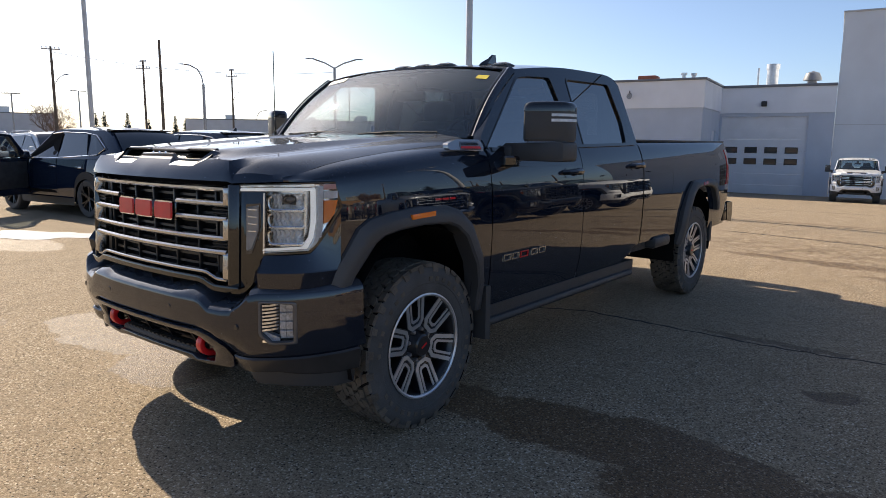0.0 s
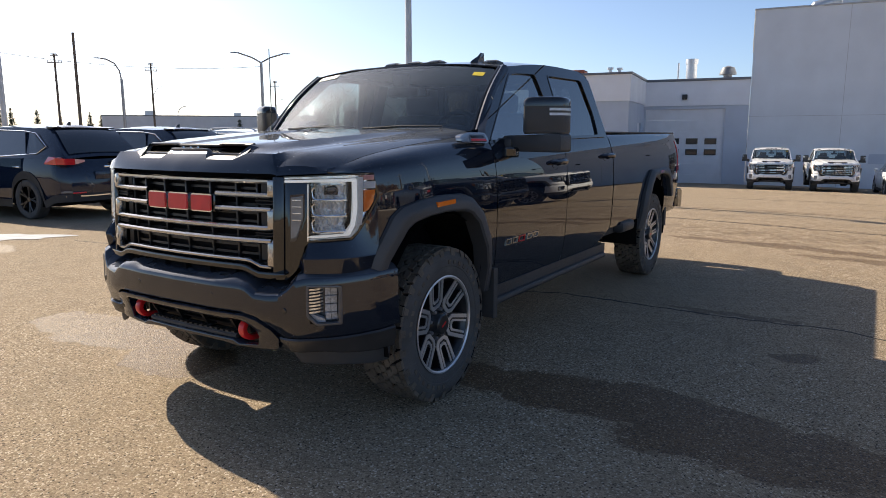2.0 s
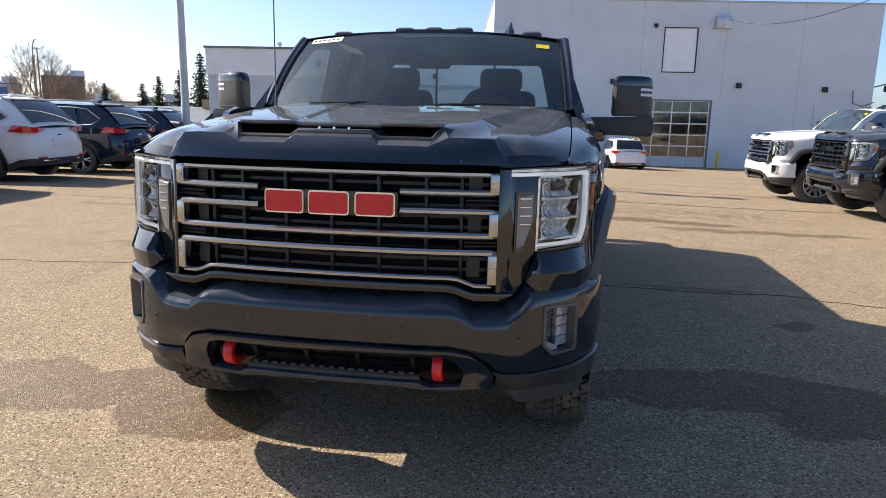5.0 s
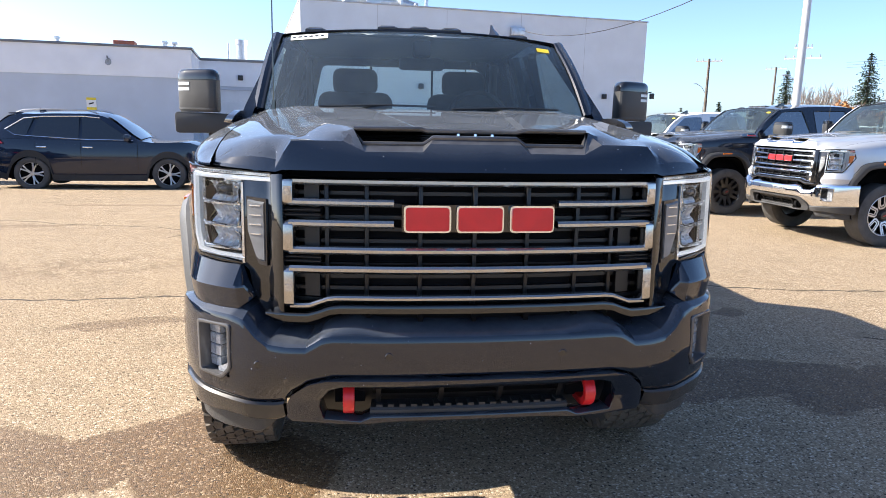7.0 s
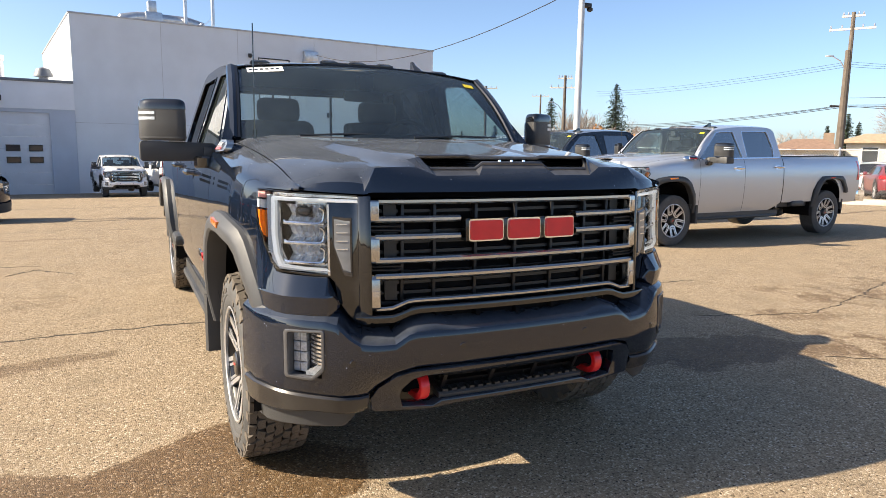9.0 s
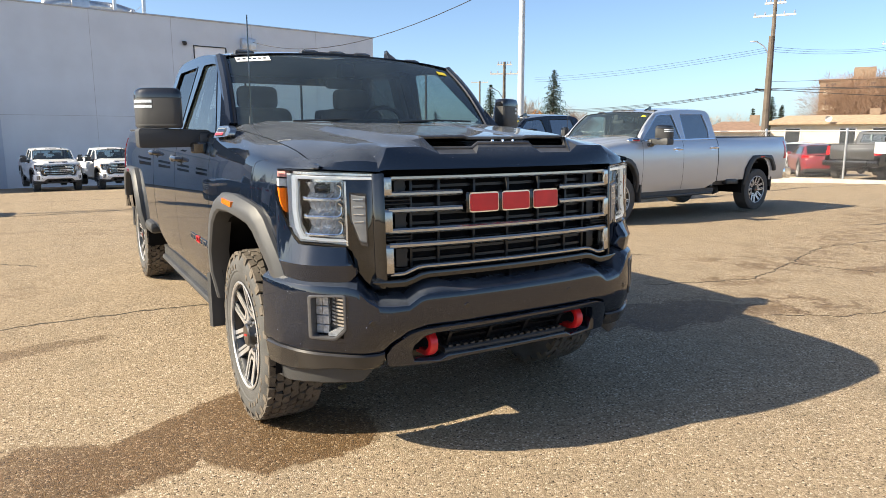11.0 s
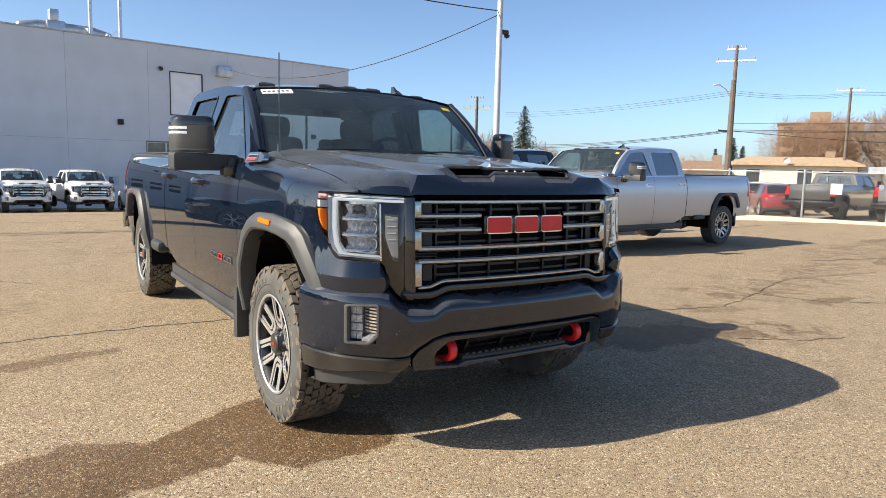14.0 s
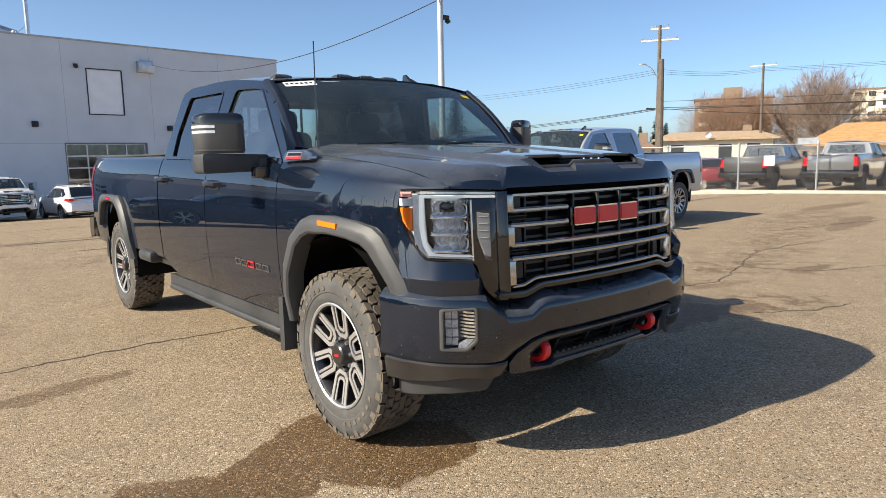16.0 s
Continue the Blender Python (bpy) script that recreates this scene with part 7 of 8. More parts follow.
        part("door_glass", ([flat(u, v, -0.05) for u, v in ((0.14, belt + 0.03), (1.03, belt + 0.03), (0.92, top_z - 0.17), (0.64, top_z - 0.18))], [(0, 1, 2, 3)]), SIDE_GLASS, door, smooth=0)
        part("door_mirror", box(0.02, 0.18, 0.05, 0.18, belt + 0.02, belt + 0.17, 0.045), paint, door)
    return car


# ---- poles, wires, fence, trees and houses
POLE_GREY = material("painted_pole", (0.50, 0.52, 0.54), 0.5, 0.3, vary=0.1, scale=3)
WOOD_POLE = material("weathered_pole", (0.115, 0.094, 0.077), 0.9, vary=0.25, scale=4, bump=0.4, bump_scale=30)
ARM_PALE = material("pale_cross_arm", (0.50, 0.49, 0.46), 0.8, vary=0.15, scale=4)
WIRE = material("cable", (0.03, 0.03, 0.032), 0.6)
BARK = material("bark", (0.13, 0.095, 0.07), 0.9, vary=0.3, scale=6, bump=0.4, bump_scale=40)
TWIG = material("bare_twigs", (0.22, 0.16, 0.125), 0.9, vary=0.3, scale=2)
TWIG_RED = material("reddish_twigs", (0.235, 0.145, 0.098), 0.9, vary=0.3, scale=2)
TWIG_PALE = material("pale_twigs", (0.34, 0.29, 0.25), 0.9, vary=0.2, scale=2)
NEEDLE = material("spruce_needles", (0.035, 0.055, 0.032), 0.8, vary=0.35, scale=3)
LEAF_ORANGE = material("dry_orange_leaves", (0.36, 0.17, 0.06), 0.8, vary=0.35, scale=4)
ROOF_TAN = material("tan_shingles", (0.36, 0.265, 0.18), 0.9, vary=0.2, scale=3, bump=0.3, bump_scale=20)
ROOF_ORANGE = material("orange_tan_shingles", (0.42, 0.235, 0.10), 0.9, vary=0.2, scale=3, bump=0.3, bump_scale=20)
ROOF_BROWN = material("brown_shingles", (0.22, 0.14, 0.10), 0.9, vary=0.2, scale=3, bump=0.3, bump_scale=20)
CREAM = material("cream_siding", (0.62, 0.58, 0.48), 0.8, vary=0.08, scale=1.5)
BRICK = material("brown_brick", (0.23, 0.17, 0.125), 0.9, vary=0.15, scale=2)
WINDOW_DARK = material("far_window", (0.03, 0.035, 0.04), 0.1)
PANEL_WHITE = material("metal_siding", (0.55, 0.57, 0.60), 0.6, vary=0.06, scale=0.8)
SIGN_RED = material("sign_red", (0.55, 0.03, 0.03), 0.5)
SIGN_BLUE = material("sign_blue", (0.05, 0.16, 0.42), 0.5)


def polar(az, d, ox=0.0, oy=-3.0):
    a = radians(az)
    return ox + d * math.sin(a), oy + d * math.cos(a)


def lot_pole(x, y, h, r, base):
    z = ground_z(x, y)
    t = thing("light_pole", pose(x, y, z), "tall grey steel light pole" + (" on a round concrete base" if base else ""), "light pole", "light poles")
    part("mast", tube([(0, 0, 0.0), (0, 0, h)], [r, r * 0.75], 12), POLE_GREY, t)
    if base:
        part("concrete_base", lathe([(0.0, 0.83), (0.36, 0.83), (0.40, 0.80), (0.44, 0.0)], 24, (0, 0, 0), "z"), CONCRETE, t, "rough concrete base")
        part("flange", join(box(-0.24, 0.24, -0.24, 0.24, 0.83, 0.87, 0.01), *[tube([(a * 0.18, b * 0.18, 0.85), (a * 0.18, b * 0.18, 0.95)], 0.02, 6) for a in (1, -1) for b in (1, -1)]), STEEL, t)
    part("lamp_head", join(box(-0.9, -0.25, -0.2, 0.2, h - 0.05, h + 0.12, 0.04), box(0.25, 0.9, -0.2, 0.2, h - 0.05, h + 0.12, 0.04), tube([(-0.4, 0, h), (0.4, 0, h)], 0.05, 6)), POLE_GREY, t)
    return t


lot_pole(-9.6, 14.7, 9.5, 0.115, True)
lot_pole(-40.8, 17.4, 14.0, 0.16, False)
pole_e = lot_pole(12.2, 15.3, 9.5, 0.12, False)
part("pole_camera", join(box(0.05, 0.35, -0.08, 0.08, 6.35, 6.5, 0.03), lathe([(0, -0.12), (0.09, -0.08), (0.1, 0.0)], 10, (0.32, 0, 6.35), "z")), BLACK_METAL, pole_e, "small camera on an arm")


def wood_pole(x, y, h, arms, lamp=0, r=0.19, width=1.3):
    z = ground_z(x, y)
    t = thing("utility_pole", pose(x, y, z, 0, 0, math.degrees(math.atan2(-x, y)) if y else 0), "weathered wooden utility pole with cross arms" if arms else "plain wooden pole without cross arms", "utility pole", "utility poles")
    part("mast", tube([(0, 0, -0.5), (0, 0, h)], [r, r * 0.62], 8), WOOD_POLE, t)
    for k in range(arms):
        za = h - 0.25 - 0.8 * k
        half = width * (0.5 if arms > 1 and k == 0 else 1.0)
        part("cross_arm", box(-half, half, -0.06, 0.06, za - 0.06, za + 0.06), ARM_PALE, t, smooth=0)
        for u in (-half + 0.1, -half * 0.45, half * 0.45, half - 0.1):
            part("insulator", lathe([(0.0, 0.22), (0.05, 0.2), (0.06, 0.06), (0.02, 0.0)], 6, (u, 0, za + 0.06), "z"), GALV, t)
    if lamp:
        part("lamp_arm", tube([(0, 0, h * 0.66), (-lamp * 0.5, 0, h * 0.735), (-lamp * 1.0, 0, h * 0.765)], 0.04, 6), GALV, t)
        part("lamp_head", loft([[(-lamp * (1.15 + a), b * 0.12 * w, h * 0.765 + q * 0.08 * w) for b, q in ((-1, -0.5), (1, -0.5), (0.7, 0.6), (-0.7, 0.6))] for a, w in ((-0.25, 0.5), (0.0, 1.0), (0.22, 0.7))]), STEEL, t)
    return t


def mast_lamp(x, y, h, turn):
    t = thing("street_lamp", pose(x, y, ground_z(x, y), 0, 0, turn), "slim grey lamp mast with a flat crosswise head", "street lamp", "street lamps")
    part("mast", tube([(0, 0, 0), (0, 0, h)], [0.13, 0.09], 8), STEEL, t)
    part("lamp_head", join(box(-1.0, -0.15, -0.2, 0.2, h - 0.02, h + 0.13, 0.03), box(0.15, 1.0, -0.2, 0.2, h - 0.02, h + 0.13, 0.03), box(-0.2, 0.2, -0.06, 0.06, h, h + 0.08)), STEEL, t)


def street_lamp(x, y, h, double, turn):
    z = ground_z(x, y)
    t = thing("street_lamp", pose(x, y, z, 0, 0, turn), "grey street lamp with " + ("two arms" if double else "a curved arm"), "street lamp", "street lamps")
    part("mast", tube([(0, 0, 0), (0, 0, h - (0.9 if double else 2.2))], [0.21, 0.15], 8), STEEL, t)
    for s in ((1, -1) if double else (1,)):
        if double:
            arm = tube([(0, 0, h - 1.0), (s * 1.0, 0, h - 0.45), (s * 2.4, 0, h)], 0.085, 6)
            hx = 2.7
        else:
            arm = tube([(0, 0, h - 2.3), (s * 0.15, 0, h - 1.3), (s * 0.6, 0, h - 0.5), (s * 1.4, 0, h - 0.08), (s * 2.0, 0, h)], 0.085, 6)
            hx = 2.2
        part("lamp_arm", arm, STEEL, t)
        part("lamp_head", loft([[(s * (hx + a), b * 0.16 * w, h + c * 0.12 * w) for b, c in ((-1, -0.3), (1, -0.3), (0.7, 0.7), (-0.7, 0.7))] for a, w in ((-0.35, 0.5), (0.0, 1.0), (0.45, 0.6))]), STEEL, t)
    return t


for az, d, h, arms, lamp in ((-67.6, 75, 9.0, 1, -1), (-61.6, 92, 10.0, 2, 0), (-60.3, 70, 9.6, 0, 0), (-55.2, 105, 10.6, 2, -1), (-40.5, 150, 11, 1, 0), (-46.0, 130, 10.5, 2, -1)):
    x, y = polar(az, d, 2.5, -2.7)
    wood_pole(x, y, h + 1.0 - ground_z(x, y), arms, lamp, 0.17, 0.8)
for az, d, h, dbl, tn in ((-57.3, 85, 9.0, False, 235), (-47.0, 78, 9.4, True, 46), (-41.0, 110, 9.0, False, -40), (-53.5, 160, 7.0, False, 30)):
    x, y = polar(az, d, 2.5, -2.7)
    street_lamp(x, y, h + 1.0 - ground_z(x, y), dbl, tn)
for az, d, h in ((-66.3, 110, 8.0), (-70.5, 100, 6.8)):
    x, y = polar(az, d, 3.1, -2.6)
    mast_lamp(x, y, h - ground_z(x, y), -az)
east_poles = []
for az, d, h, arms, lamp in ((29.0, 78, 8.4, 1, 1), (33.5, 105, 9.6, 1, 0), (55.85, 52, 10.4, 2, 1), (63.7, 80, 10.4, 1, 0), (35.5, 62, 7.9, 2, 1)):
    x, y = polar(az, d, -1.5, -3.0)
    east_poles.append((x, y, h))
    wood_pole(x, y, h - ground_z(x, y), arms, lamp)
x, y = polar(56.8, 40, -2.6, -2.9)
wood_pole(x, y, 6.4 - ground_z(x, y), 0, 0, 0.20)


def wire(name, a, b, sag, r=0.012, n=16):
    a, b = Vector(a), Vector(b)
    pts = [a.lerp(b, t) - Vector((0, 0, sag * 4 * t * (1 - t))) for t in span(0, 1, n)]
    return solid(name, tube(pts, r, 4), WIRE, "thin dark overhead cable", "cable", "overhead cables")


hall_pt = Vector((-3.6, 41.2, 0)) + Matrix.Rotation(radians(8.3), 3, "Z") @ Vector((14.55, -0.4, 7.5))
wire("overhead_cable", (12.2, 15.3, ground_z(12.2, 15.3) + 7.0), hall_pt, 1.2, 0.016)
wire("overhead_cable", (12.2, 15.3, ground_z(12.2, 15.3) + 7.1), (-9.6, 14.7, 9.0), 0.9, 0.018)
wire("overhead_cable", (-9.6, 14.7, 9.0), (-40.8, 17.4, 12.0), 1.2, 0.02)
p = [Vector((x, y, h)) for x, y, h in east_poles]
q = polar(95, 60, -2, -3)
west_end = Vector((*polar(38, 95, -1.6, -3.2), 0))
for z0, z1, z2, sag in ((4.55, 4.9, 4.6, 0.25), (4.42, 4.5, 4.5, 0.15), (4.50, 4.7, 4.4, 1.1)):
    a = Vector((p[2].x, p[2].y, z0))
    wire("overhead_cable", a, (west_end.x, west_end.y, z1), 0.5, 0.020)
    wire("overhead_cable", a, (q[0], q[1], z2), sag, 0.020)
wire("overhead_cable", (p[2].x, p[2].y, 5.0), (q[0], q[1], 5.1), 0.2, 0.012)
part("splice_case", tube([(p[2].x - 0.75, p[2].y + 0.5, 4.50), (p[2].x - 0.2, p[2].y + 0.15, 4.46)], 0.07, 6), WIRE, thing("cable_splice", pose(0, 0, 0), "black cable splice case on the overhead cable", "cable splice"))
for z0, z1 in ((7.3, 9.2), (7.15, 8.9), (7.0, 8.6)):
    a = Vector((p[2].x, p[2].y, z0))
    wire("overhead_cable", a, (west_end.x, west_end.y, z1), 0.4, 0.010)
    wire("overhead_cable", a, (p[3].x, p[3].y, z0 + 2.6), 0.3, 0.010)
    wire("overhead_cable", (p[3].x, p[3].y, z0 + 2.6), (q[0] + 20, q[1], z0 + 2.4), 0.5, 0.012)
x0, y0 = polar(-67.6, 75, 2.5, -2.7)
x1, y1 = polar(-47.0, 78, 2.5, -2.7)
wire("overhead_cable", (x0, y0, 9.5), (x1, y1, 9.0), 0.9, 0.02)
wire("overhead_cable", (-45, 5, 14.5), (-9.6, 14.7, 9.0), 1.4, 0.02)

# chain-link fence on a low kerb
f0, f1 = Vector((27.8, -7.0)), Vector((17.2, 21.5))
fw = (f1 - f0).normalized()
flen = (f1 - f0).length
zf = ground_z(21, 9) + 0.02
fence = thing("chain_link_fence", pose(f0.x, f0.y, zf, 0, 0, math.degrees(math.atan2(fw.y, fw.x))), "galvanised chain-link fence on a pale concrete kerb", "fence")
FENCE_H = 1.72
n_post = 12
for k in range(n_post + 1):
    u = flen * k / n_post
    part("post", join(tube([(u, 0, 0), (u, 0, FENCE_H + 0.06)], 0.035, 8), lathe([(0, 0.10), (0.03, 0.08), (0.042, 0.04), (0.042, 0.0)], 8, (u, 0, FENCE_H), "z")), GALV, fence)
part("top_rail", tube([(0, 0, FENCE_H), (flen, 0, FENCE_H)], 0.022, 6), GALV, fence)
part("kerb", box(-0.5, flen + 0.5, -0.28, 0.10, -0.3, 0.10, 0.02), CONCRETE, fence, "pale concrete kerb")
links = []
step = 0.085
for k in range(int(flen / step)):
    for s in (1, -1):
        u = k * step
        a, b = (u, 0.12), (u + s * (FENCE_H - 0.14) * 0.8, FENCE_H)
        if 0 <= b[0] <= flen:
            w = 0.0035
            links.append(([(a[0] - w, 0.004 * s, a[1]), (a[0] + w, 0.004 * s, a[1]), (b[0] + w, 0.004 * s, b[1]), (b[0] - w, 0.004 * s, b[1]), (a[0], 0.007 * s, a[1]), (b[0], 0.007 * s, b[1])], [(0, 1, 2, 3), (1, 4, 5, 2), (4, 0, 3, 5)]))
tagged(part("chain_mesh", join(*links), STEEL, fence, "woven wire mesh", smooth=0), kind="stuff")
part("fence_sign", box(16.55, 16.90, 0.02, 0.035, 0.98, 1.34), PAPER, fence, "small white sheet", smooth=0)
part("fence_sign", box(15.2, 15.85, -0.035, -0.02, FENCE_H + 0.02, FENCE_H + 0.22), GALV, fence, "narrow white board on the top rail", smooth=0)


# trees
def bare_tree(x, y, h, spread, mat, seed, twigs=900, upright=0.5, trunk=0.18, label="leafless tree with a wide fan of fine twigs", crown=0, wide=0.4):
    rng = random.Random(seed)
    t = thing("bare_tree", pose(x, y, ground_z(x, y) - 0.1), label, "tree", "bare trees")
    wood, fine = [], []

    level = [(Vector((0, 0, 0)), Vector((0, 0, 1)), h * 0.26, trunk)]
    for depth in range(6):
        after = []
        for p0, way, length, r in level:
            pts, q, w = [p0], p0.copy(), way.copy()
            for _ in range(3):
                w = (w + Vector((rng.uniform(-1, 1), rng.uniform(-1, 1), rng.uniform(-0.4, 0.8))) * 0.22).normalized()
                q = q + w * length / 3
                pts.append(q.copy())
            r = max(r, 0.011)
            (wood if depth < 3 else fine).append(tube(pts, [r, r * 0.85, r * 0.72, r * 0.55], 6 if depth < 2 else 4 if depth < 3 else 3, caps=False))
            for _ in range((5, 3, 4, 3, 4, 0)[depth]):
                side = Vector((rng.uniform(-1, 1), rng.uniform(-1, 1), rng.uniform(-0.2, 1) * upright)).normalized()
                start = pts[1].lerp(pts[3], rng.uniform(0.2, 1.0))
                after.append((start, (w * 0.65 + side * spread).normalized(), length * rng.uniform(0.60, 0.85), r * 0.50))
        level = after if len(after) < twigs else after[:twigs]
    spray_pts, spray_faces = [], []
    for p0, way, length, r in level:
        for _ in range(22 if h > 7 else 8):
            d = (way + Vector((rng.uniform(-1, 1), rng.uniform(-1, 1), rng.uniform(-0.5, 1))) * 0.9).normalized() * length * rng.uniform(0.5, 1.3)
            e = Vector((rng.uniform(-1, 1), rng.uniform(-1, 1), rng.uniform(-1, 1))).cross(d).normalized() * rng.uniform(0.007, 0.016)
            b = p0 + way * length * rng.random() * 0.5
            m = b + d * 0.55 + Vector((0, 0, rng.uniform(-0.05, 0.12) * length))
            n = len(spray_pts)
            spray_pts += [tuple(b - e), tuple(b + e), tuple(m + e * 0.8), tuple(m - e * 0.8), tuple(b + d)]
            spray_faces += [(n, n + 1, n + 2, n + 3), (n + 3, n + 2, n + 4)]
    fine.append((spray_pts, spray_faces))
    top = max(max((v[2] for v in g[0]), default=0) for g in fine)
    k = h / top
    sc = Matrix.Diagonal((k, k, k, 1))
    part("trunk", moved(join(*wood), sc), BARK, t)
    mass = moved(join(*fine), sc)
    if crown:
        # outer haze of twigs that fills an uneven dome
        pts, faces = [], []
        for _ in range(crown):
            a = Vector((rng.gauss(0, 1), rng.gauss(0, 1), rng.gauss(0, 1))).normalized() * rng.uniform(0.25, 1.0) ** 0.6
            q = 0.80 + 0.22 * noise.noise(a * 2.4 + Vector((seed, 0, 0))) + 0.10 * noise.noise(a * 7 + Vector((0, seed, 0)))
            c = Vector((a.x * wide * h * q, a.y * wide * h * q, h * 0.56 + a.z * 0.43 * h * q))
            d = (Vector((a.x, a.y, a.z * 0.6 + 0.5)) + Vector((rng.uniform(-1, 1), rng.uniform(-1, 1), rng.uniform(-1, 1))) * 0.5).normalized() * h * rng.uniform(0.04, 0.09)
            e = Vector((rng.uniform(-1, 1), rng.uniform(-1, 1), rng.uniform(-1, 1))).cross(d).normalized() * rng.uniform(0.008, 0.020)
            n = len(pts)
            pts += [tuple(c - e), tuple(c + e), tuple(c + d)]
            faces.append((n, n + 1, n + 2))
        mass = join(mass, (pts, faces))
    tagged(part("twig_mass", mass, mat, t, smooth=0), kind="stuff")
    return t


def spruce(x, y, h, r, seed):
    rng = random.Random(seed)
    t = thing("spruce_tree", pose(x, y, ground_z(x, y) - 0.1), "dark green spruce with ragged drooping boughs", "tree", "spruce trees")
    part("trunk", tube([(0, 0, 0), (0, 0, h)], [0.16 + h * 0.008, 0.02], 8), BARK, t)
    pts, faces = [], []
    levels = int(h * 4.2)
    for i in range(levels):
        f = i / levels
        z = h * (0.10 + 0.90 * f)
        reach = r * (1 - f) ** 0.85 + 0.15
        for _ in range(int(9 + 9 * (1 - f))):
            a = rng.uniform(0, 2 * math.pi)
            l = reach * rng.uniform(0.55, 1.12)
            for k in range(9):
                s = (k + rng.random()) / 9
                px, py, pz = math.cos(a) * l * s, math.sin(a) * l * s, z - 0.25 * l * s * s + 0.1 * s * l + rng.uniform(-0.05, 0.05)
                w = (0.30 + 0.42 * (1 - s) * l / max(r, 0.1) * 0.6) * (1 - 0.55 * f)
                d = Vector((rng.uniform(-1, 1), rng.uniform(-1, 1), rng.uniform(-0.7, 0.3))).normalized() * w * 1.3
                e = Vector((-d.y, d.x, rng.uniform(-0.3, 0.3) * w)) * 0.35
                n = len(pts)
                c = Vector((px, py, pz))
                pts += [tuple(c - e), tuple(c + d), tuple(c + e), tuple(c - d * 0.3)]
                faces.append((n, n + 1, n + 2, n + 3))
    tagged(part("crown", (pts, faces), NEEDLE, t, smooth=0), kind="stuff")
    return t


def leafy(x, y, h, r, mat, seed, label):
    t = bare_tree(x, y, h, 0.9, TWIG, seed, 500, 0.5, 0.14, label)
    rng = random.Random(seed + 50)
    pts, faces = [], []
    for _ in range(2600):
        d = Vector((rng.gauss(0, 1), rng.gauss(0, 1), rng.gauss(0, 1))).normalized() * rng.uniform(0.35, 1.0) ** 0.5
        q = 0.82 + 0.25 * math.sin(3 * d.x + seed) * math.cos(4 * d.y + d.z * 3)
        c = Vector((d.x * r * q, d.y * r * q, h * 0.60 + d.z * h * 0.38 * q))
        u = Vector((rng.uniform(-1, 1), rng.uniform(-1, 1), rng.uniform(-1, 1))).normalized() * 0.16
        v = u.cross(Vector((rng.uniform(-1, 1), rng.uniform(-1, 1), 1))).normalized() * 0.11
        n = len(pts)
        pts += [tuple(c - u), tuple(c + v), tuple(c + u), tuple(c - v)]
        faces.append((n, n + 1, n + 2, n + 3))
    tagged(part("leaves", (pts, faces), mat, t, smooth=0), kind="stuff")
    return t


def at(az, d, west):
    return polar(az, d, 2.2 if west else -1.8, -2.9)


# west and north-west
for az, d, h, s in ((-40.6, 95, 10.2, 1), (-38.5, 110, 6.0, 2), (-36.5, 105, 5.0, 3), (-67.3, 120, 7.6, 4), (-68.2, 140, 6.6, 5)):
    bare_tree(*at(az, d, True), h - ground_z(*at(az, d, True)), 0.6, TWIG, s, 1300, 0.8, crown=3500, wide=0.34)
for az, d, h, r, s in ((-30.2, 62, 6.2, 1.7, 11), (-29.0, 66, 5.6, 1.5, 12), (-31.6, 70, 5.2, 1.6, 13), (-34.2, 75, 4.0, 1.7, 14), (-33.0, 80, 5.0, 1.8, 15), (-58.75, 150, 5.9, 2.0, 16), (-59.5, 150, 6.4, 1.8, 17), (-61.4, 150, 5.6, 2.1, 18), (-48.7, 120, 4.5, 1.5, 19), (-62.9, 150, 6.8, 2.1, 20), (-64.5, 150, 7.0, 2.2, 29), (-65.05, 150, 6.6, 1.9, 30), (-36.6, 90, 4.4, 1.2, 27)):
    x, y = at(az, d, True)
    spruce(x, y, h - ground_z(x, y), r, s)
# north-east and east
for az, d, h, r, s in ((39.8, 78, 8.8, 3.3, 21), (34.6, 90, 8.2, 3.0, 22), (30.0, 100, 5.0, 1.5, 23), (27.2, 110, 4.4, 1.5, 24), (56.25, 88, 6.0, 1.5, 25), (55.0, 92, 4.8, 0.7, 26), (56.95, 90, 5.1, 1.0, 28)):
    x, y = at(az, d, False)
    spruce(x, y, h - ground_z(x, y), r, s)
for az, d, h, r, s in ((38.9, 66, 4.0, 1.7, 31), (40.6, 68, 3.6, 1.6, 32), (36.3, 72, 4.1, 1.5, 33), (37.6, 70, 3.2, 1.5, 34)):
    x, y = at(az, d, False)
    leafy(x, y, h - ground_z(x, y), r, LEAF_ORANGE, s, "small tree with dry orange leaves")
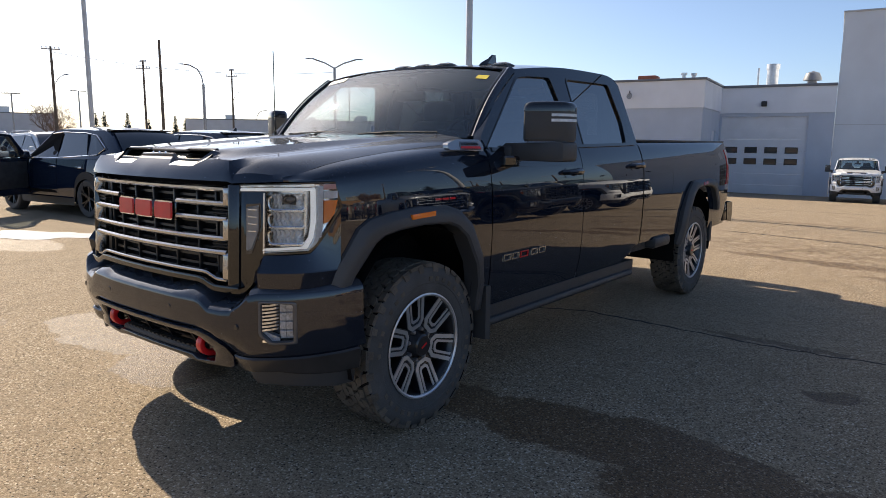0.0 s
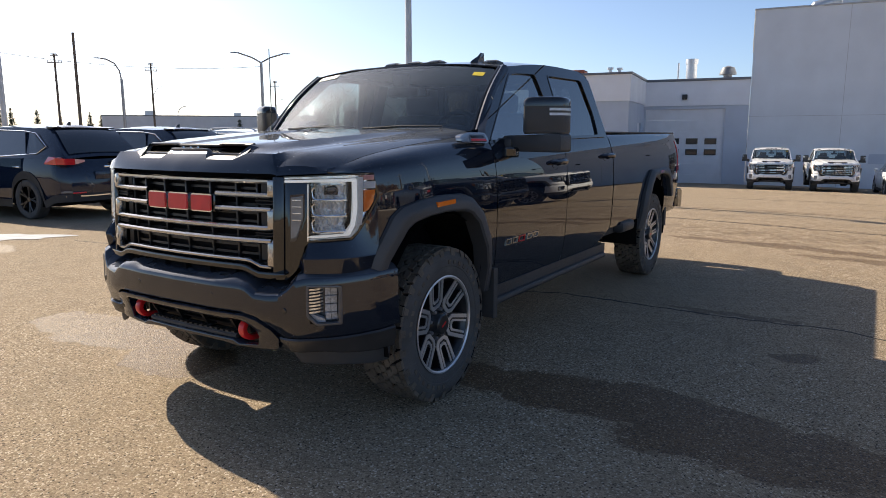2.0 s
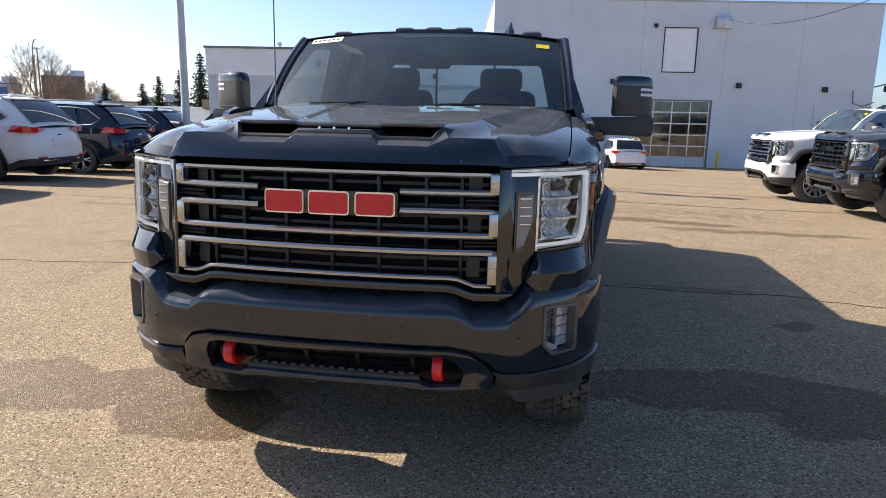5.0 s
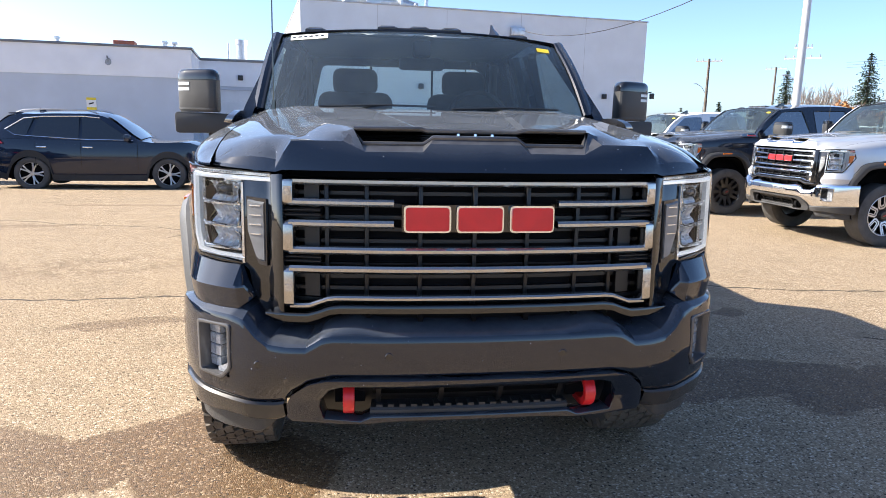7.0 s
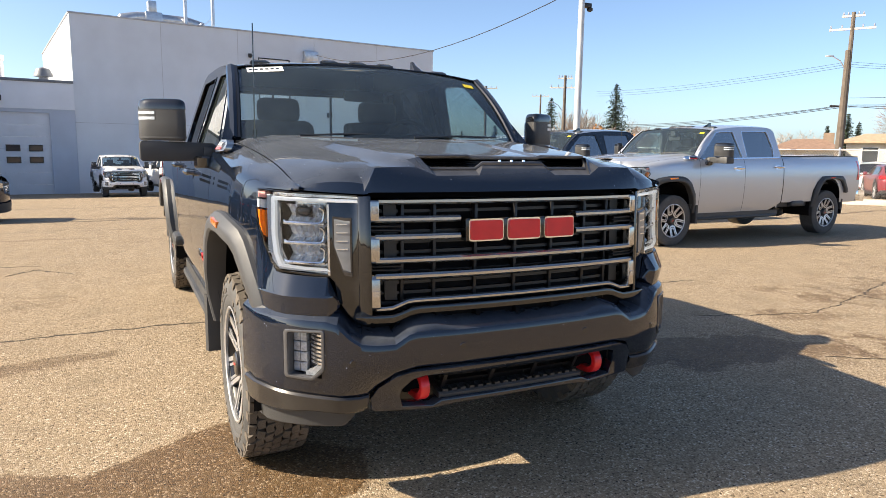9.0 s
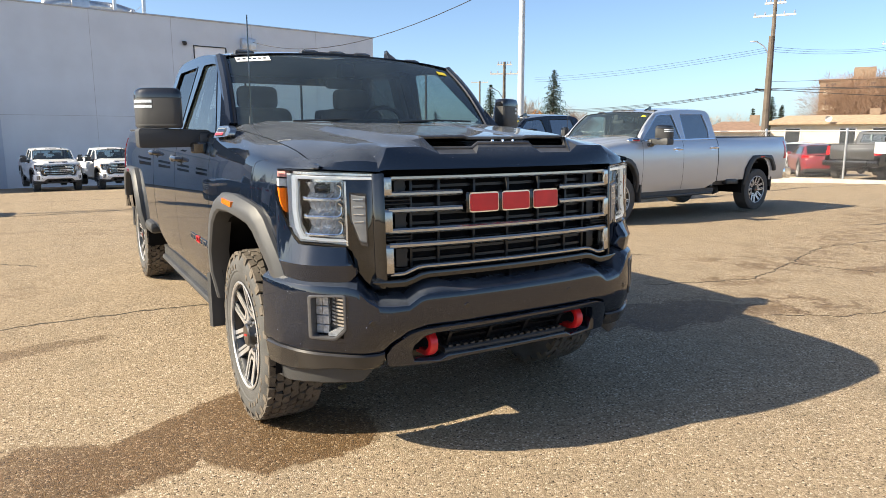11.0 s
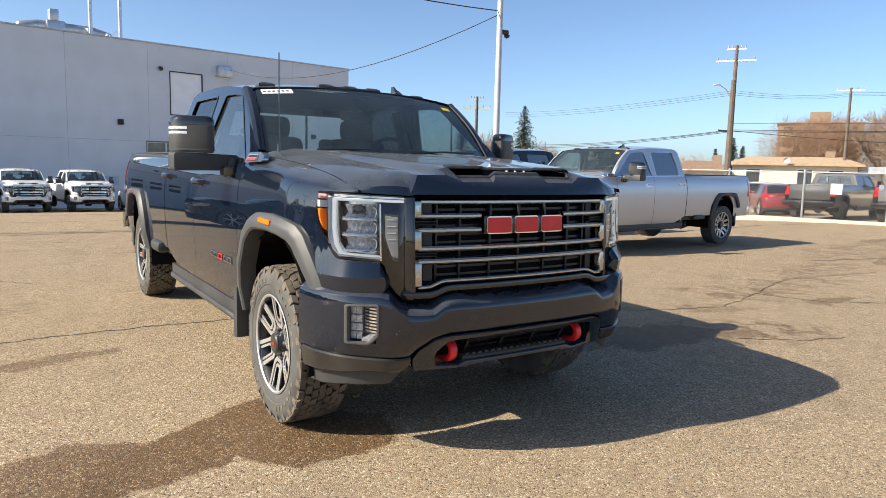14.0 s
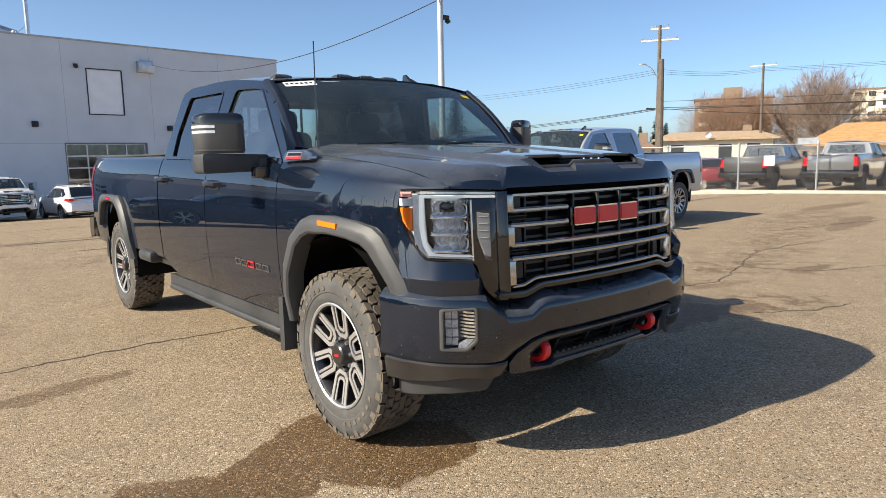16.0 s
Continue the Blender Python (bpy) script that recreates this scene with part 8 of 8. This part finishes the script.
for az, d, h, sp, mt, s, up in ((60.3, 118, 11.5, 0.85, TWIG_RED, 41, 0.9), (62.0, 120, 12.2, 0.85, TWIG_RED, 48, 0.9), (63.6, 118, 11.0, 0.85, TWIG_RED, 55, 0.9), (61.1, 112, 10.0, 0.95, TWIG_RED, 58, 0.6), (64.8, 120, 9.2, 0.9, TWIG_RED, 59, 0.8), (67.6, 74, 9.6, 0.62, TWIG, 42, 0.9), (68.6, 80, 9.2, 0.6, TWIG, 56, 0.9), (66.6, 84, 8.6, 0.62, TWIG, 57, 0.9), (42.4, 90, 5.4, 0.9, TWIG, 43, 0.5), (36.8, 85, 6.6, 0.3, TWIG_PALE, 44, 2.0), (37.8, 86, 6.0, 0.3, TWIG_PALE, 45, 2.0), (35.6, 88, 6.8, 0.28, TWIG_PALE, 46, 2.0), (52.8, 120, 5.0, 0.9, TWIG_PALE, 49, 0.5), (54.0, 118, 5.2, 0.9, TWIG_PALE, 50, 0.5), (71.5, 90, 6.0, 0.8, TWIG, 52, 0.6)):
    x, y = at(az, d, False)
    bare_tree(x, y, h - ground_z(x, y), sp, mt, s, 1500, up, crown=6500 if mt == TWIG_RED else 6000 if az > 66 else 0, wide=0.46 if mt == TWIG_RED else 0.30)


def house(x, y, turn, w, d, eave, ridge, roof_mat, label):
    t = thing("bungalow", pose(x, y, ground_z(x, y), 0, 0, turn), label, "house")
    part("wall", box(-w / 2, w / 2, -d / 2, d / 2, 0, eave), CREAM, t, smooth=0)
    o = 0.6
    roof = loft([[(-w / 2 - o, -d / 2 - o, eave), (w / 2 + o, -d / 2 - o, eave), (w / 2 + o, d / 2 + o, eave), (-w / 2 - o, d / 2 + o, eave)], [(-w / 2 - o, -d / 2 - o, eave + 0.18), (w / 2 + o, -d / 2 - o, eave + 0.18), (w / 2 + o, d / 2 + o, eave + 0.18), (-w / 2 - o, d / 2 + o, eave + 0.18)], [(-w / 2 + 1.2, -0.05, ridge), (w / 2 - 1.2, -0.05, ridge), (w / 2 - 1.2, 0.05, ridge), (-w / 2 + 1.2, 0.05, ridge)]])
    part("roof", roof, roof_mat, t, smooth=0)
    for u in (-w * 0.32, w * 0.10, w * 0.34):
        win = part("window", box(u - 0.75, u + 0.75, -d / 2 - 0.04, -d / 2 + 0.02, 1.0, eave - 0.35), PAPER, t, smooth=0)
        part("pane", box(u - 0.65, u + 0.65, -d / 2 - 0.06, -d / 2 - 0.04, 1.08, eave - 0.43), WINDOW_DARK, win, smooth=0)
    part("door", box(-w * 0.14, -w * 0.14 + 0.95, -d / 2 - 0.05, -d / 2 + 0.02, 0.1, 2.1), BRICK, t, smooth=0)
    part("chimney", box(w * 0.25, w * 0.25 + 0.9, -0.4, 0.5, eave, ridge + 0.6), BRICK, t, smooth=0)
    return t


x, y = at(60.6, 82, False)
house(x, y, -62, 11.5, 8, 2.45 - ground_z(x, y), 3.45 - ground_z(x, y), ROOF_TAN, "cream bungalow with a tan shingle roof")
x, y = at(53.9, 75, False)
house(x, y, -56, 5.0, 7, 1.65 - ground_z(x, y), 2.75 - ground_z(x, y), ROOF_BROWN, "small house with a brown shingle roof")
x, y = at(74.5, 52, False)
house(x, y, -74, 12, 8, 1.5 - ground_z(x, y), 3.0 - ground_z(x, y), ROOF_ORANGE, "house with a broad orange-tan roof")
part("dish", lathe([(0.0, 0.06), (0.2, 0.03), (0.32, -0.05)], 14, (0, 0, 0), "y"), PAPER, thing("satellite_dish", pose(*at(60.1, 77, False), 3.0, 20, 0, -60), "white satellite dish above a roof", "satellite dish"))


def block(x, y, turn, w, h, floors, mat, label):
    t = thing("apartment_building", pose(x, y, ground_z(x, y), 0, 0, turn), label, "apartment building", "far buildings")
    part("wall", box(-w / 2, w / 2, 0, 12, 0, h), mat, t, smooth=0)
    part("roof", box(-w / 2 - 0.3, w / 2 + 0.3, -0.3, 12.3, h, h + 0.4), ROOF_BROWN, t, smooth=0)
    part("roof_hut", box(-2, 2, 4, 8, h + 0.4, h + 3.0), mat, t, smooth=0)
    fh = h / floors
    n = int(w / 3.4)
    for i in range(floors):
        for k in range(n):
            u = -w / 2 + (k + 0.5) * w / n
            win = part("window", box(u - 0.9, u + 0.9, -0.05, 0.02, i * fh + 0.9, i * fh + fh - 0.5), WINDOW_DARK, t, smooth=0)
            if k % 2 == 0:
                part("balcony", box(u - 1.3, u + 1.3, -1.2, 0, i * fh + 0.2, i * fh + 1.1), CREAM, t, smooth=0)
    return t


x, y = at(62.0, 170, False)
block(x, y, -60, 16.5, 12.8 - ground_z(x, y), 5, BRICK, "brown brick apartment block behind bare trees")
x, y = at(73.3, 230, False)
block(x, y, -70, 28, 17.5 - ground_z(x, y), 7, CREAM, "pale apartment tower in the distance")


def shed(x, y, turn, w, d, h, mat, label, band=None):
    t = thing("commercial_building", pose(x, y, ground_z(x, y) - 0.5, 0, 0, turn), label, "building", "far buildings")
    part("wall", box(-w / 2, w / 2, 0, d, 0, h + 0.5), mat, t, smooth=0)
    part("coping", box(-w / 2 - 0.1, w / 2 + 0.1, -0.1, d + 0.1, h + 0.5, h + 0.65), COPING_DARK, t, smooth=0)
    for k in range(int(w / 6)):
        u = -w / 2 + 3 + k * 6
        part("window", box(u - 1.0, u + 1.0, -0.03, 0.02, 1.0, 2.4), WINDOW_DARK, t, smooth=0)
    for k, (u, s) in enumerate(((-w * 0.3, 0.8), (w * 0.1, 0.6), (w * 0.35, 1.0))):
        part("roof_unit", box(u - s, u + s, 2, 2 + 2 * s, h + 0.65, h + 0.65 + s), GALV, t, smooth=0)
    if band:
        part("sign_band", box(-w * 0.05, w * 0.3, -0.08, 0, h - 1.0, h + 0.1), band, t, smooth=0)
    return t


x, y = at(-50.5, 125, True)
shed(x, y, 50, 36, 14, 4.9 - ground_z(x, y), PANEL_WHITE, "long low white commercial building")
x, y = at(-78.5, 130, True)
shed(x, y, 76, 50, 14, 5.4 - ground_z(x, y), PANEL_WHITE, "long low pale commercial building")
x, y = at(-43.8, 118, True)
shed(x, y, 44, 9, 8, 4.4 - ground_z(x, y), PANEL_WHITE, "white shop with a blue sign band", SIGN_BLUE)
x, y = at(-34.5, 88, True)
shed(x, y, 34, 12, 8, 2.0 - ground_z(x, y), CREAM, "low pale shop with a red sign", SIGN_RED)
x, y = at(-39.0, 125, True)
shed(x, y, 38, 6, 8, 6.0 - ground_z(x, y), BRICK, "low brick building in the distance")
x, y = at(25.0, 120, False)
shed(x, y, -26, 26, 12, 2.2 - ground_z(x, y), PANEL_WHITE, "low white building in the distance")
x, y = at(36.0, 125, False)
shed(x, y, -36, 30, 12, 1.6 - ground_z(x, y), CREAM, "low pale building in the distance")
x, y = polar(-30.5, 58, 0.2, -3)
house(x, y, 28, 8, 6, 2.0, 3.3, COPING, "small grey-roofed house beyond the lot")

# hedge line that closes the horizon on all sides
rng = random.Random(8)
pts, faces = [], []
for k in range(9000):
    a, d = rng.uniform(0, 2 * math.pi), rng.uniform(240, 300)
    h = 2.6 + 1.8 * noise.noise(Vector((a * 9, 0, 0))) + 1.2 * noise.noise(Vector((a * 40, 3, 0)))
    c = Vector((d * math.sin(a), d * math.cos(a), ground_z(d * math.sin(a), d * math.cos(a)) + rng.uniform(0, max(h, 0.8)) + 0.6))
    u = Vector((rng.uniform(-1, 1), rng.uniform(-1, 1), 0.3)).normalized() * rng.uniform(0.6, 1.5)
    v = Vector((rng.uniform(-0.4, 0.4), rng.uniform(-0.4, 0.4), 1)) * rng.uniform(0.4, 1.1)
    n = len(pts)
    pts += [tuple(c - u), tuple(c - v), tuple(c + u), tuple(c + v)]
    faces.append((n, n + 1, n + 2, n + 3))
belt = grid([[(285 * math.sin(t), 285 * math.cos(t), ground_z(285 * math.sin(t), 285 * math.cos(t)) + q * (2.4 + 0.9 * noise.noise(Vector((t * 14, 5, 0))))) for t in span(0, 2 * math.pi, 240)] for q in (-0.3, 1.0)])
solid("far_woods", join((pts, faces), belt), TWIG, "distant belt of leafless woods", "woods", kind="stuff", smooth=0)


# ---- the vehicles
def stand(x, y, rz):
    return pose(x, y, ground_z(x, y), 0, 0, rz)


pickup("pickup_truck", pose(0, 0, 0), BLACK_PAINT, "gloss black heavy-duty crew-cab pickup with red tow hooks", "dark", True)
pickup("pickup_truck", stand(6.44, 5.91, -86.4), SILVER_PAINT, "silver crew-cab pickup with a chrome grille and bumper", "chrome", False)
pickup("pickup_truck", stand(6.1, 9.15, -86.4), BLACK_PAINT, "black crew-cab pickup with dark grille", "plain", False)
white = pickup("pickup_truck", stand(5.9, 12.4, -86.4), WHITE_PAINT, "white crew-cab pickup with a chrome grille", "bright", False)
for x, y, rz in ((-1.3, 33.2, 7), (1.4, 33.5, 8)):
    copy_thing(white, stand(x, y, rz))
grey = pickup("pickup_truck", stand(27.85, 10.85, 97.0) @ Matrix.Scale(0.92, 4), GREY_PAINT, "dark grey crew-cab pickup behind the fence", "plain", False)
pickup("pickup_truck", stand(27.80, 7.75, 98.0) @ Matrix.Scale(0.92, 4), PALE_GREY_PAINT, "light grey crew-cab pickup behind the fence", "plain", False)
copy_thing(grey, stand(27.7, 4.5, 98.0))
small_car("sport_utility", stand(-12.42, 3.68, -83.9), NAVY_PAINT, "dark blue compact utility car with its driver door open", rails=False, open_door=True, dark_wheels=True)
small_car("sport_utility", stand(-12.75, 6.25, -84), NAVY_PAINT, "dark blue compact utility car with black wheels", rails=False, dark_wheels=True)
whites = small_car("sport_utility", stand(-12.9, 8.9, -85), WHITE_PAINT, "white compact utility car with red tail lamps")
terrain = small_car("sport_utility", stand(-4.40, 13.25, 93.2), NAVY_PAINT, "dark blue compact utility car with bright wheels")
for x, y, rz in ((-12.9, 11.6, -85), (-13.2, 14.4, -85), (-19.5, 4.5, 94), (-20.2, 10.2, 94)):
    copy_thing(terrain, stand(x, y, rz))
for x, y, rz in ((3.9, 36.0, 188), (-19.8, 7.3, 94), (-20.6, 13.1, 94), (-27, 6, -86), (-27.5, 12, -86)):
    copy_thing(whites, stand(x, y, rz))
small_car("hatchback", stand(*polar(60.0, 36.5, -2.6, -2.9), 132.0), RED_PAINT, "dark red hatchback behind the fence", 4.25, 2.6, 1.46, True, False)
copy_thing(whites, stand(*polar(59.2, 42, -2.6, -2.9), 120))
